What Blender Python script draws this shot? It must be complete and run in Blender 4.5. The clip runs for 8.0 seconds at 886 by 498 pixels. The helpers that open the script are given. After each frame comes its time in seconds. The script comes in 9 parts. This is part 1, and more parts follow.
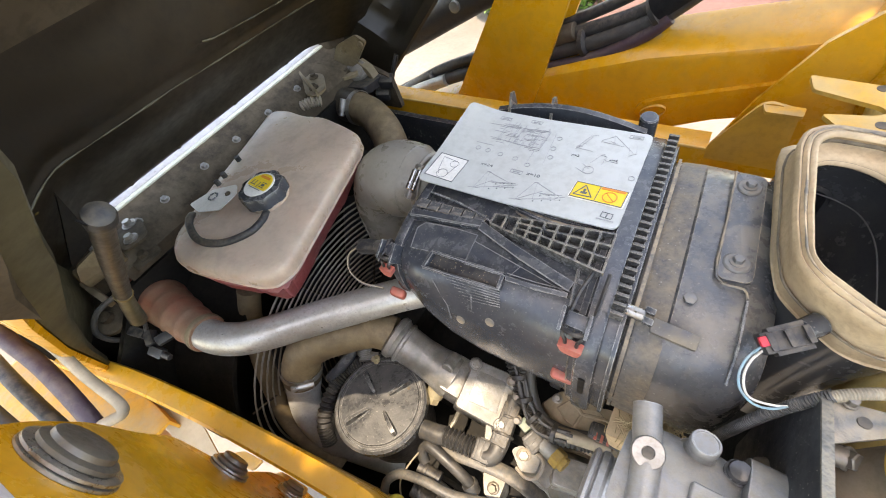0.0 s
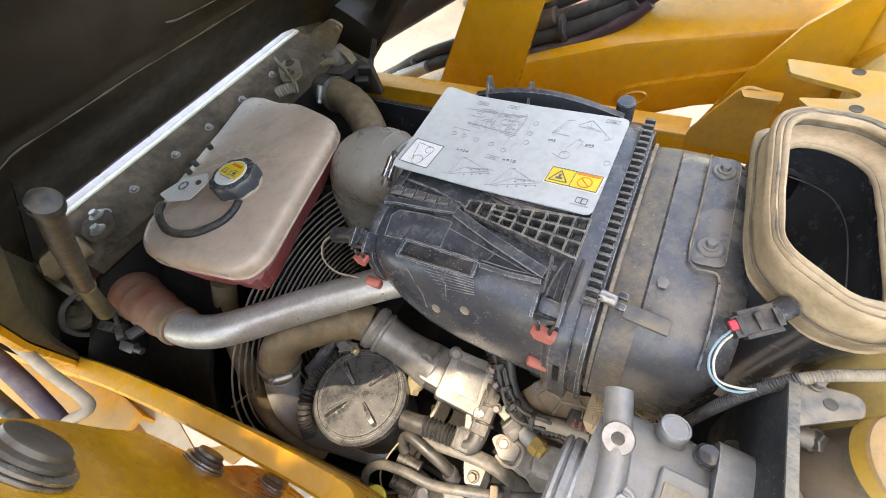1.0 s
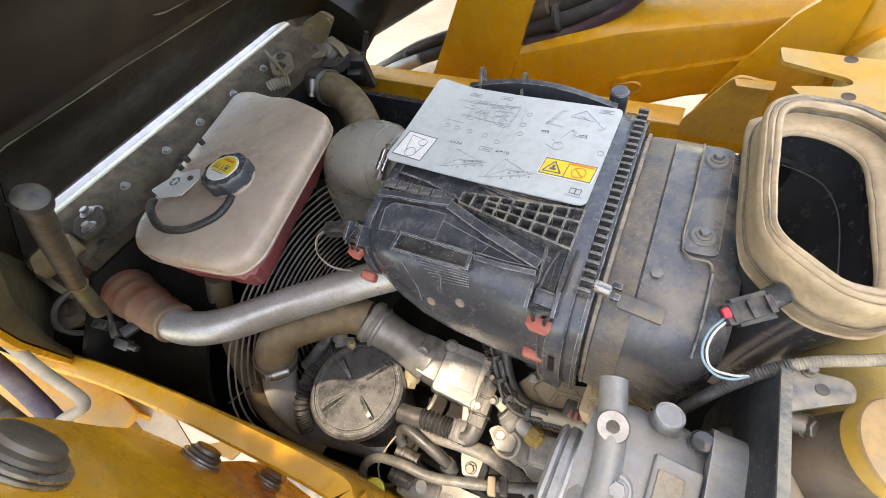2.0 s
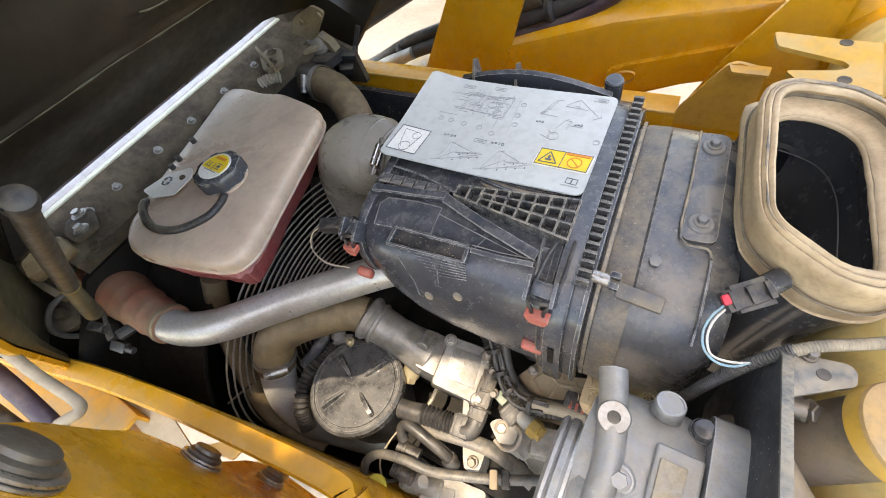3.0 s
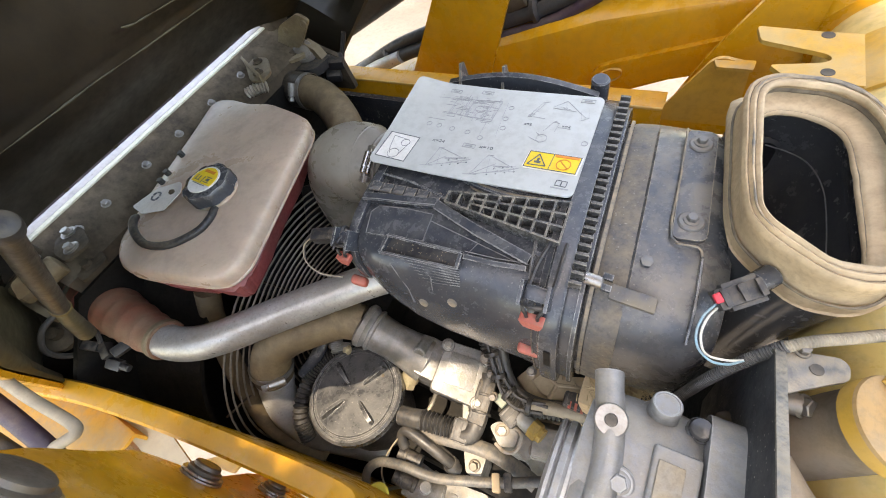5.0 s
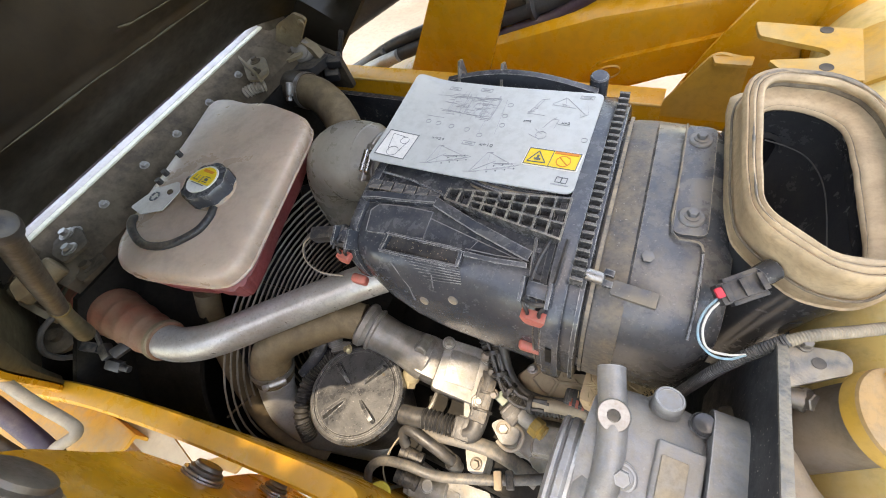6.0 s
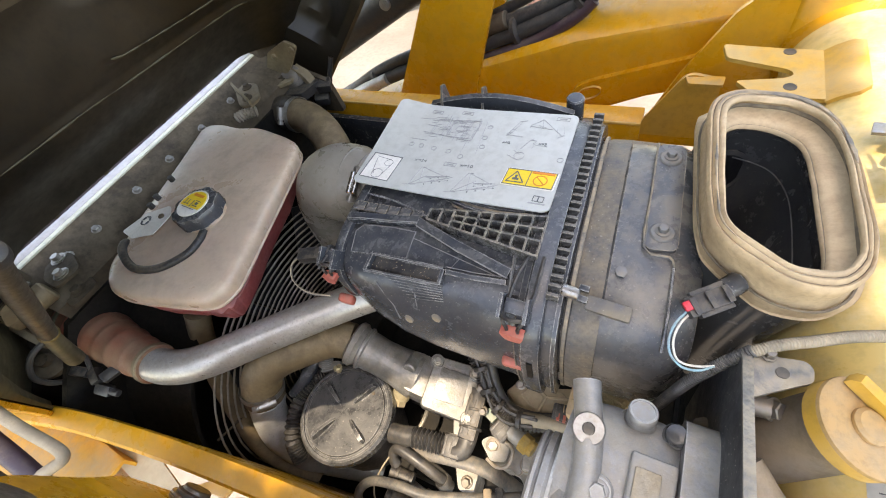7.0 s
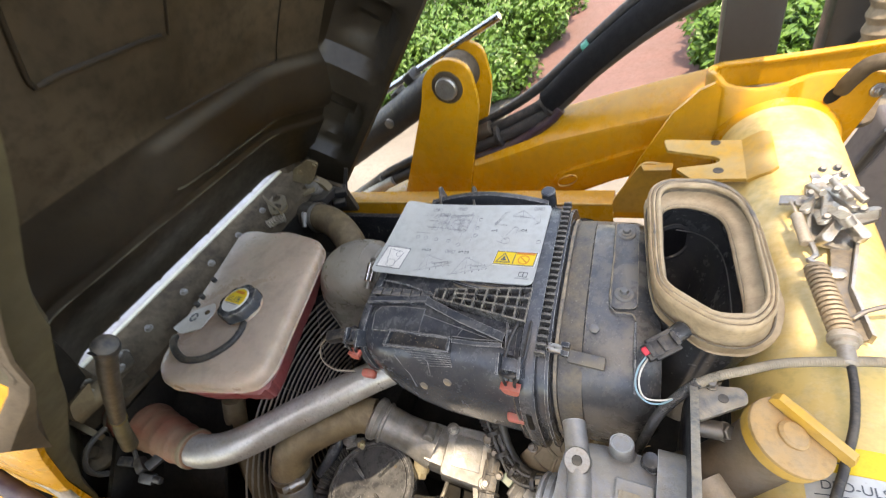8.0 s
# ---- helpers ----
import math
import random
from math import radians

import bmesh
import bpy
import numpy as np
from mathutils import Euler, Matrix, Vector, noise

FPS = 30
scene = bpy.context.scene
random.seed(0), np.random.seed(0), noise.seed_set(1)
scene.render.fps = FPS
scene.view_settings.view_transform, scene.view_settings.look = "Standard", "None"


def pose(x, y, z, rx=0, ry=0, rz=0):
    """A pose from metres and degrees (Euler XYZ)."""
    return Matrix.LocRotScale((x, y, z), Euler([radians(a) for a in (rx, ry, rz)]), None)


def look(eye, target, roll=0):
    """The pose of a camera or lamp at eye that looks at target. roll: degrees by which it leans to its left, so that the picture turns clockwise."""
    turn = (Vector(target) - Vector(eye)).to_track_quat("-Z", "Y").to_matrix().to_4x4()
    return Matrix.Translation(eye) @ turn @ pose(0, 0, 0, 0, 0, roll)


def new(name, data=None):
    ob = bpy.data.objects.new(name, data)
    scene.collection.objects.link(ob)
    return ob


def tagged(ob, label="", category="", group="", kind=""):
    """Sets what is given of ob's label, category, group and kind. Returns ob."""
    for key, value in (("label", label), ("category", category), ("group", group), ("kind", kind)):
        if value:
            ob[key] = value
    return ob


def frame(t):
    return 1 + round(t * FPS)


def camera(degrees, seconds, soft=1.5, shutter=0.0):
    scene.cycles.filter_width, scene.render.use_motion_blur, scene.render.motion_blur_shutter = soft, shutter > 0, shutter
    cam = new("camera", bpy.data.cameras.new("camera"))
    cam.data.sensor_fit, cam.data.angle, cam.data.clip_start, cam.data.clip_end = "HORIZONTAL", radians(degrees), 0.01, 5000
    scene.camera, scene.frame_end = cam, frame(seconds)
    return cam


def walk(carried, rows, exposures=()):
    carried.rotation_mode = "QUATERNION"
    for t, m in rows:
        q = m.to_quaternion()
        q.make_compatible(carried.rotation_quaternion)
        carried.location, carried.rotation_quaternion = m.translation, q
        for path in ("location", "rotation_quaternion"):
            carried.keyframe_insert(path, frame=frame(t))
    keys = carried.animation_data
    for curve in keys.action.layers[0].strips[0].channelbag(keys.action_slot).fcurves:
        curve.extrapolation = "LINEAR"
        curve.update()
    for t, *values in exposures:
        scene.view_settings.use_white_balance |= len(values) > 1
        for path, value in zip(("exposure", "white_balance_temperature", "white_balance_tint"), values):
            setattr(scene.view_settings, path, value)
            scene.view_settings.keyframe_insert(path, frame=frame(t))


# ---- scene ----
cam = camera(93.8, 8.0, soft=1.0, shutter=0.25)
PATH = [
    (0, (0.34, -0.192, 1.879), (-0.596, 0.695, 0.35), -19.0),
    (0.5, (0.356, -0.186, 1.872), (-0.549, 0.697, 0.323), -18.4),
    (1, (0.353, -0.181, 1.864), (-0.53, 0.7, 0.3), -18.4),
    (1.5, (0.355, -0.181, 1.862), (-0.514, 0.695, 0.288), -18.5),
    (3, (0.355, -0.18, 1.856), (-0.489, 0.678, 0.259), -20.0),
    (3.5, (0.356, -0.178, 1.852), (-0.481, 0.681, 0.251), -20.6),
    (4, (0.359, -0.173, 1.857), (-0.474, 0.688, 0.255), -21.1),
    (4.5, (0.358, -0.171, 1.859), (-0.474, 0.695, 0.26), -21.4),
    (6, (0.355, -0.174, 1.857), (-0.468, 0.694, 0.254), -21.8),
    (6.5, (0.364, -0.171, 1.857), (-0.457, 0.718, 0.265), -21.6),
    (7, (0.376, -0.17, 1.864), (-0.456, 0.766, 0.305), -21.4),
    (7.5, (0.392, -0.178, 1.875), (-0.462, 0.839, 0.38), -21.1),
    (7.7, (0.401, -0.188, 1.896), (-0.474, 0.881, 0.45), -21.8),
    (7.9, (0.418, -0.211, 1.923), (-0.487, 0.948, 0.567), -22.1),
    (8, (0.433, -0.227, 1.937), (-0.498, 0.984, 0.645), -22.6),
]
walk(cam, [(t, look(eye, target, roll)) for t, eye, target, roll in PATH], exposures=[(0, 2.86, 9500, 14), (3, 2.80, 9500, 14), (7, 2.74, 9500, 14), (8, 2.62, 9500, 14)])

# ---- light ----
SUN_DIR = Vector((0.06, -0.165, 0.985)).normalized()
world = bpy.data.worlds.new("sky")
scene.world = world
world.use_nodes = True
wn = world.node_tree
sky = wn.nodes.new("ShaderNodeTexSky")
sky.sky_type = "NISHITA"
sky.sun_disc = False
sky.sun_elevation = math.asin(SUN_DIR.z)
sky.sun_rotation = math.atan2(SUN_DIR.x, SUN_DIR.y)
wn.links.new(sky.outputs[0], wn.nodes["Background"].inputs[0])
wn.nodes["Background"].inputs[1].default_value = 0.15
sun = new("sun", bpy.data.lights.new("sun", "SUN"))
sun.data.energy, sun.data.angle, sun.data.color = 1.32, radians(0.5), (1.0, 0.992, 0.970)
sun.matrix_world = look(SUN_DIR * 20, (0, 0, 0))


# ---- materials ----
def mat(name, base, rough=0.5, metal=0.0, other=None, scale=30.0, amount=0.5, bump=0.0, dust=0.0, dust_col=(0.42, 0.34, 0.24), fine=None, spots=0.0, spot_col=(0.5, 0.45, 0.38), transmission=0.0, sss=0.0, rand=0.0, edge=None, edge_w=0.0020):
    """Paint, plastic, rubber or metal with mottling at two scales, relief, settled dust and small marks."""
    m = bpy.data.materials.new(name)
    m.use_nodes = True
    t = m.node_tree
    N, L = t.nodes, t.links
    b = N["Principled BSDF"]
    b.inputs["Metallic"].default_value = metal
    co = N.new("ShaderNodeTexCoord").outputs["Object"]

    def noise_tex(sc, detail=4.0, rg=0.55):
        n = N.new("ShaderNodeTexNoise")
        n.inputs["Scale"].default_value, n.inputs["Detail"].default_value, n.inputs["Roughness"].default_value = sc, detail, rg
        L.new(co, n.inputs["Vector"])
        return n.outputs["Fac"]

    def ramp(fac, lo, hi):
        r = N.new("ShaderNodeMapRange")
        r.inputs["From Min"].default_value, r.inputs["From Max"].default_value = lo, hi
        L.new(fac, r.inputs["Value"])
        return r.outputs["Result"]

    def times(a, k):
        x = N.new("ShaderNodeMath")
        x.operation = "MULTIPLY"
        L.new(a, x.inputs[0])
        if isinstance(k, float):
            x.inputs[1].default_value = k
        else:
            L.new(k, x.inputs[1])
        return x.outputs[0]

    def mix(fac, a, c):
        x = N.new("ShaderNodeMix")
        x.data_type = "RGBA"
        for sock, v in ((x.inputs[0], fac), (x.inputs[6], a), (x.inputs[7], c)):
            if isinstance(v, tuple):
                sock.default_value = (*v, 1)
            elif isinstance(v, float):
                sock.default_value = v
            else:
                L.new(v, sock)
        return x.outputs[2]

    other = other or tuple(c * 0.7 for c in base)
    big, small = noise_tex(scale, 3.0), noise_tex(fine or scale * 7, 5.0, 0.65)
    col = mix(times(ramp(big, 0.35, 0.68), float(amount)), base, other)
    col = mix(times(ramp(small, 0.45, 0.68), float(amount * 0.62)), col, tuple(c * 0.55 for c in base))
    # handled and dusted areas shine unevenly
    smear = noise_tex(scale * 2.3, 6.0, 0.7)
    both = N.new("ShaderNodeMath")
    both.operation = "ADD"
    L.new(times(ramp(small, 0.25, 0.75), 0.4), both.inputs[0])
    L.new(times(ramp(smear, 0.32, 0.68), 0.6), both.inputs[1])
    rr = N.new("ShaderNodeMapRange")
    rr.inputs["To Min"].default_value, rr.inputs["To Max"].default_value = max(rough - 0.16, 0.04), min(rough + 0.20, 1)
    L.new(both.outputs[0], rr.inputs["Value"])
    rout = rr.outputs["Result"]
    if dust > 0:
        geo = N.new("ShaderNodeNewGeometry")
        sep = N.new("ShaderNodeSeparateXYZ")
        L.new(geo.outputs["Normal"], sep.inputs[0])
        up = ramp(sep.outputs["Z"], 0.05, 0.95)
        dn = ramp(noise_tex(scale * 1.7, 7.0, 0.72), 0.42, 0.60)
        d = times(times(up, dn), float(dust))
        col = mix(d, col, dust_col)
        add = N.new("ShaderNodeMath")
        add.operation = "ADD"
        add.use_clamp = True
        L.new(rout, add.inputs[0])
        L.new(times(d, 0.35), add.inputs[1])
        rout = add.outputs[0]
    if spots > 0:
        sp = ramp(noise_tex(420.0, 1.0, 0.3), 0.71, 0.77)
        col = mix(times(sp, float(spots)), col, spot_col)
    if edge:
        # rubbed, dusty arrises and corners, paled further as painted edge glints
        bv = N.new("ShaderNodeBevel")
        bv.samples = 6
        bv.inputs["Radius"].default_value = edge_w
        g = N.new("ShaderNodeNewGeometry")
        dot = N.new("ShaderNodeVectorMath")
        dot.operation = "DOT_PRODUCT"
        L.new(bv.outputs[0], dot.inputs[0])
        L.new(g.outputs["Normal"], dot.inputs[1])
        worn = ramp(dot.outputs["Value"], 0.99, 0.90)
        col = mix(times(worn, ramp(noise_tex(95.0, 5.0, 0.7), 0.36, 0.58)), col, edge)
    if rand > 0:
        oi = N.new("ShaderNodeObjectInfo")
        hs = N.new("ShaderNodeHueSaturation")
        L.new(ramp(oi.outputs["Random"], 0.0, 1.0), hs.inputs["Fac"])
        hs.inputs["Value"].default_value = 1 + rand
        L.new(col, hs.inputs["Color"])
        col = hs.outputs[0]
    L.new(col, b.inputs["Base Color"])
    L.new(rout, b.inputs["Roughness"])
    b.inputs["Transmission Weight"].default_value = transmission
    if sss:
        b.inputs["Subsurface Weight"].default_value = sss
        b.inputs["Subsurface Radius"].default_value = (0.02, 0.012, 0.008)
    if bump > 0:
        bp = N.new("ShaderNodeBump")
        bp.inputs["Strength"].default_value, bp.inputs["Distance"].default_value = bump, 0.002
        grain = N.new("ShaderNodeMath")
        grain.operation = "ADD"
        L.new(small, grain.inputs[0])
        L.new(times(smear, 0.3), grain.inputs[1])
        L.new(grain.outputs[0], bp.inputs["Height"])
        L.new(bp.outputs[0], b.inputs["Normal"])
    return m


DUST = (0.40, 0.32, 0.22)
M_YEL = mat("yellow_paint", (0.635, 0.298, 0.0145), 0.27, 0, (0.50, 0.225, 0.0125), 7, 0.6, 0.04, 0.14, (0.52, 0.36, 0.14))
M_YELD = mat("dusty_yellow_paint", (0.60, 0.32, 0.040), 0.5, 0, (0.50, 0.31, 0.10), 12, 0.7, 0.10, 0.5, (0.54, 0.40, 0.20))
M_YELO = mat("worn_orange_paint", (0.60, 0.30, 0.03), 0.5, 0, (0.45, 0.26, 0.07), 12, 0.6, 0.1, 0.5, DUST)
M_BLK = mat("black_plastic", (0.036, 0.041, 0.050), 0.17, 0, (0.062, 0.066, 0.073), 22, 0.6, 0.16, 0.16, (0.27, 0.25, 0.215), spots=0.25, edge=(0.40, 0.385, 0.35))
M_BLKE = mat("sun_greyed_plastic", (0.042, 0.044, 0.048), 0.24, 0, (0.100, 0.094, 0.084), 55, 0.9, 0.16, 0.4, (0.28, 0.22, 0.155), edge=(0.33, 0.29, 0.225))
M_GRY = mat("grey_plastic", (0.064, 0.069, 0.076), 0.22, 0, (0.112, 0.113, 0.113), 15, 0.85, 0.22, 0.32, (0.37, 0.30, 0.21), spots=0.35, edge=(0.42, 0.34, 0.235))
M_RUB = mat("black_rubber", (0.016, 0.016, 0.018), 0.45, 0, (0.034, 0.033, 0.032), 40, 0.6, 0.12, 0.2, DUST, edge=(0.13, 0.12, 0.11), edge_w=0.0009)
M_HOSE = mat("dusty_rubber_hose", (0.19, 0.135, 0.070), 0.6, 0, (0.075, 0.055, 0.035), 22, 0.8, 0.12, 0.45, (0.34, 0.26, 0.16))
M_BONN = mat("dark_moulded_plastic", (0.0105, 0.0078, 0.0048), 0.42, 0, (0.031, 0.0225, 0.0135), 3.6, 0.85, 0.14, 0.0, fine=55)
M_BOND = mat("dust_clouded_lit_plastic", (0.024, 0.0185, 0.012), 0.46, 0, (0.090, 0.070, 0.047), 2.7, 0.95, 0.14, 0.0, fine=40)
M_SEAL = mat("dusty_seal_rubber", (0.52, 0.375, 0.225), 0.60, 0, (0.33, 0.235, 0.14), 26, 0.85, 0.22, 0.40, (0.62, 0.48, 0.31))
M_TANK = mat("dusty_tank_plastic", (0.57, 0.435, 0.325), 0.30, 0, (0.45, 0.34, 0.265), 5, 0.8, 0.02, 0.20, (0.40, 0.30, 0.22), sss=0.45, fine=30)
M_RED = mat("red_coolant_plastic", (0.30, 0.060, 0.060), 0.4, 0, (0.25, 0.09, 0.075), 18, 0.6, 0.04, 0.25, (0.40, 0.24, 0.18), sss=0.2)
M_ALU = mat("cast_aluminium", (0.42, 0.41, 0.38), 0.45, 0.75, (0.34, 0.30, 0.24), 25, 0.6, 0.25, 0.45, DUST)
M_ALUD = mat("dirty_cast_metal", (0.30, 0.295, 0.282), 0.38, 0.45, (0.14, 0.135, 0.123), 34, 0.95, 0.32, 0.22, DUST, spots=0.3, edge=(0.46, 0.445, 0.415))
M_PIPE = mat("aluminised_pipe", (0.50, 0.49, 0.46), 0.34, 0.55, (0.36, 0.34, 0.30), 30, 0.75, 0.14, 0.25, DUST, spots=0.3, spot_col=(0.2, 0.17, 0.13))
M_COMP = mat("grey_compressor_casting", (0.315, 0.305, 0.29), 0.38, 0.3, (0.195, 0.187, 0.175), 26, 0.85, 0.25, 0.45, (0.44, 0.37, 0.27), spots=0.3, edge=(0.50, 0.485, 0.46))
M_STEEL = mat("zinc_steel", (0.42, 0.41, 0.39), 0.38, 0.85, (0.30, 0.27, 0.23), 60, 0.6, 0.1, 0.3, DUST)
# Near-black: the deep bay's shade is put into this colour.
M_DARK = mat("shade_dark_oily_metal", (0.010, 0.0095, 0.009), 0.6, 0.1, (0.022, 0.019, 0.015), 18, 0.7, 0.2, 0.1, (0.10, 0.08, 0.055))
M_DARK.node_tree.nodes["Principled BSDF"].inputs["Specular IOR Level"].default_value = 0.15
M_SHROUD = mat("dusty_grey_steel", (0.056, 0.042, 0.028), 0.72, 0.0, (0.090, 0.067, 0.044), 11, 0.7, 0.16, 0.2, DUST, fine=120)
M_SHROUD.node_tree.nodes["Principled BSDF"].inputs["Specular IOR Level"].default_value = 0.25
M_PLATE = mat("printed_aluminium_plate", (0.50, 0.515, 0.490), 0.42, 0.15, (0.45, 0.455, 0.435), 9, 0.5, 0.03, 0.12, (0.5, 0.46, 0.38), spots=0.3, spot_col=(0.3, 0.28, 0.25))
M_INK = mat("grey_ink", (0.10, 0.11, 0.12), 0.6, 0, None, 40, 0.3)
M_INKF = mat("faded_ink", (0.31, 0.315, 0.32), 0.6, 0, (0.43, 0.43, 0.43), 60, 0.8)
M_LABY = mat("yellow_label", (0.82, 0.56, 0.03), 0.45, 0, (0.72, 0.50, 0.06), 40, 0.4)
M_LABW = mat("white_label", (0.74, 0.72, 0.68), 0.5, 0, (0.62, 0.58, 0.5), 30, 0.5)
M_LABR = mat("orange_label", (0.70, 0.22, 0.03), 0.5, 0, None, 40, 0.3)
M_CLIP = mat("red_clip_plastic", (0.50, 0.12, 0.085), 0.5, 0, (0.40, 0.12, 0.09), 40, 0.6, 0.05, 0.3, DUST)
M_REDH = mat("red_silicone_hose", (0.30, 0.095, 0.055), 0.5, 0, (0.23, 0.14, 0.085), 13, 0.95, 0.16, 0.40, (0.30, 0.21, 0.14))
M_TEAL = mat("teal_print", (0.05, 0.32, 0.24), 0.6)
M_ELB = mat("dusty_intake_rubber", (0.255, 0.232, 0.195), 0.28, 0, (0.175, 0.155, 0.128), 10, 0.6, 0.05, 0.30, (0.34, 0.30, 0.24))
M_BRASS = mat("brass", (0.55, 0.38, 0.12), 0.4, 0.8, (0.4, 0.3, 0.12), 40, 0.5, 0.1, 0.3, DUST)
M_BLUE = mat("blue_wire", (0.20, 0.42, 0.50), 0.5, 0, (0.32, 0.40, 0.42), 60, 0.7, 0, 0.25, (0.42, 0.34, 0.24))
M_WHITE = mat("white_wire", (0.75, 0.72, 0.64), 0.5, 0, (0.6, 0.52, 0.38), 40, 0.6)
M_PURP = mat("purple_grey_hose", (0.034, 0.018, 0.030), 0.45, 0, (0.060, 0.034, 0.045), 20, 0.8, 0.1, 0.2, DUST)
M_CORR = mat("black_conduit", (0.024, 0.024, 0.025), 0.44, 0, (0.056, 0.055, 0.053), 40, 0.7, 0.12, 0.10, DUST, edge=(0.20, 0.185, 0.165), edge_w=0.0009)
M_LINE = mat("dusty_hose_tan", (0.34, 0.275, 0.19), 0.6, 0, (0.14, 0.12, 0.09), 40, 0.8, 0.1, 0.35, DUST)
M_BROWN = mat("brown_greasy_steel", (0.10, 0.075, 0.04), 0.5, 0.3, (0.17, 0.12, 0.06), 22, 0.7, 0.15, 0.3, DUST)
M_CREAM = mat("cream_painted_casting", (0.30, 0.292, 0.27), 0.48, 0.05, (0.13, 0.123, 0.108), 34, 0.95, 0.3, 0.3, DUST, spots=0.4, spot_col=(0.08, 0.07, 0.06), edge=(0.42, 0.405, 0.37))
M_CHROME = mat("chrome_rod", (0.62, 0.62, 0.62), 0.15, 1.0, None, 10, 0.2)
M_CABD = mat("dark_cab_paint", (0.032, 0.034, 0.037), 0.35, 0, None, 8, 0.4)
M_CABG = mat("faded_grey_plastic", (0.105, 0.098, 0.108), 0.5, 0, (0.075, 0.070, 0.076), 6, 0.7, 0.08)
M_SAND = mat("sandy_ground", (0.215, 0.192, 0.162), 0.9, 0, (0.135, 0.115, 0.092), 1.6, 0.85, 0.7, fine=26)
M_PATH = mat("red_paving", (0.175, 0.092, 0.078), 0.85, 0, (0.135, 0.080, 0.068), 2.4, 0.8, 0.5, fine=30)
M_LEAF = mat("leaf", (0.060, 0.145, 0.018), 0.45, 0, (0.11, 0.21, 0.03), 3, 0.8, 0.0)
M_WIRE = mat("dusty_wire", (0.34, 0.315, 0.275), 0.4, 0.2, (0.18, 0.16, 0.13), 40, 0.6, 0.0, 0.3, DUST)
M_STRUT = mat("dark_grimy_steel", (0.046, 0.039, 0.031), 0.45, 0.2, (0.080, 0.067, 0.050), 24, 0.8, 0.2, 0.2, DUST)
# The bonnet's plastic with dust, paled for sun bouncing onto the flange.
M_BONE = mat("dusty_lit_plastic", (0.085, 0.075, 0.042), 0.5, 0, (0.030, 0.026, 0.016), 9, 0.7, 0.1, 0.3, (0.12, 0.10, 0.06))
M_CAKE = mat("dust_caked_plastic", (0.10, 0.10, 0.10), 0.6, 0, (0.36, 0.28, 0.18), 34, 1.0, 0.3, 0.7, (0.42, 0.33, 0.22))
M_EDGE = mat("worn_glinting_edge", (0.24, 0.24, 0.24), 0.5, 0, (0.06, 0.065, 0.075), 60, 1.0, 0.0, 0.3, DUST)
# Yellow paint with pale dust, washed out to stand in for sun glare.
M_YELT = mat("glare_paled_yellow_paint", (0.72, 0.52, 0.185), 0.36, 0, (0.56, 0.39, 0.135), 9, 0.85, 0.08, 0.45, (0.80, 0.69, 0.44))
M_HOSEG = mat("dusty_grey_hose", (0.078, 0.077, 0.073), 0.45, 0, (0.048, 0.047, 0.045), 40, 0.8, 0.10, 0.22, DUST)
M_WASH = mat("bright_worn_steel", (0.44, 0.42, 0.40), 0.30, 0.85, (0.28, 0.26, 0.24), 50, 0.7, 0.1, 0.2, DUST)
M_SLV = mat("black_woven_sleeve", (0.007, 0.007, 0.008), 0.75, 0, (0.014, 0.014, 0.015), 60, 0.6, 0.3)
M_SLV.node_tree.nodes["Principled BSDF"].inputs["Specular IOR Level"].default_value = 0.15
M_NECK = mat("dusty_tan_paint", (0.44, 0.35, 0.23), 0.6, 0, (0.28, 0.21, 0.13), 20, 0.6, 0.1, 0.4, DUST)
M_BARK = mat("bark", (0.11, 0.08, 0.055), 0.85, 0, None, 20, 0.6, 0.4)
M_STRIP = mat("pale_gap_light", (0.58, 0.58, 0.60), 0.35, 0.3, (0.40, 0.40, 0.40), 30, 0.6, 0.05)
M_STRIQ = mat("cream_gap_light", (0.66, 0.66, 0.54), 0.45, 0, (0.50, 0.50, 0.40), 30, 0.6, 0.05)
M_BROWNL = mat("tan_grimy_steel", (0.22, 0.17, 0.10), 0.55, 0.25, (0.14, 0.10, 0.06), 30, 0.7, 0.15, 0.4, DUST)
M_TEALG = mat("faded_green_band", (0.13, 0.15, 0.11), 0.6, 0, (0.24, 0.17, 0.11), 30, 0.95, 0.1, 0.3, DUST)
M_LID = mat("worn_black_lid", (0.034, 0.035, 0.037), 0.26, 0, (0.074, 0.074, 0.073), 26, 0.9, 0.22, 0.25, (0.19, 0.18, 0.165), spots=0.4, edge=(0.30, 0.29, 0.27))
M_BLKD = mat("recess_black_plastic", (0.012, 0.013, 0.016), 0.38, 0, (0.03, 0.03, 0.032), 40, 0.6, 0.1, 0.1, DUST, spots=0.4)
M_WIRED = mat("dark_spring_wire", (0.045, 0.045, 0.047), 0.4, 0.6, (0.08, 0.075, 0.07), 60, 0.5, 0, 0.2, DUST)
M_STUD = mat("grey_capped_stud", (0.17, 0.17, 0.17), 0.5, 0.2, None, 40, 0.5, 0.1, 0.3, DUST)
M_COLLAR = mat("dust_patched_plastic", (0.085, 0.086, 0.088), 0.5, 0, (0.21, 0.165, 0.11), 34, 0.9, 0.15, 0.30, (0.32, 0.25, 0.16), spots=0.4)
M_BLKI = mat("black_intake_plastic", (0.046, 0.047, 0.050), 0.18, 0, (0.075, 0.074, 0.072), 20, 0.5, 0.05, 0.15, DUST)
M_CREASE = mat("mottled_brown_line", (0.11, 0.085, 0.06), 0.8, 0, (0.30, 0.23, 0.15), 18, 0.9)
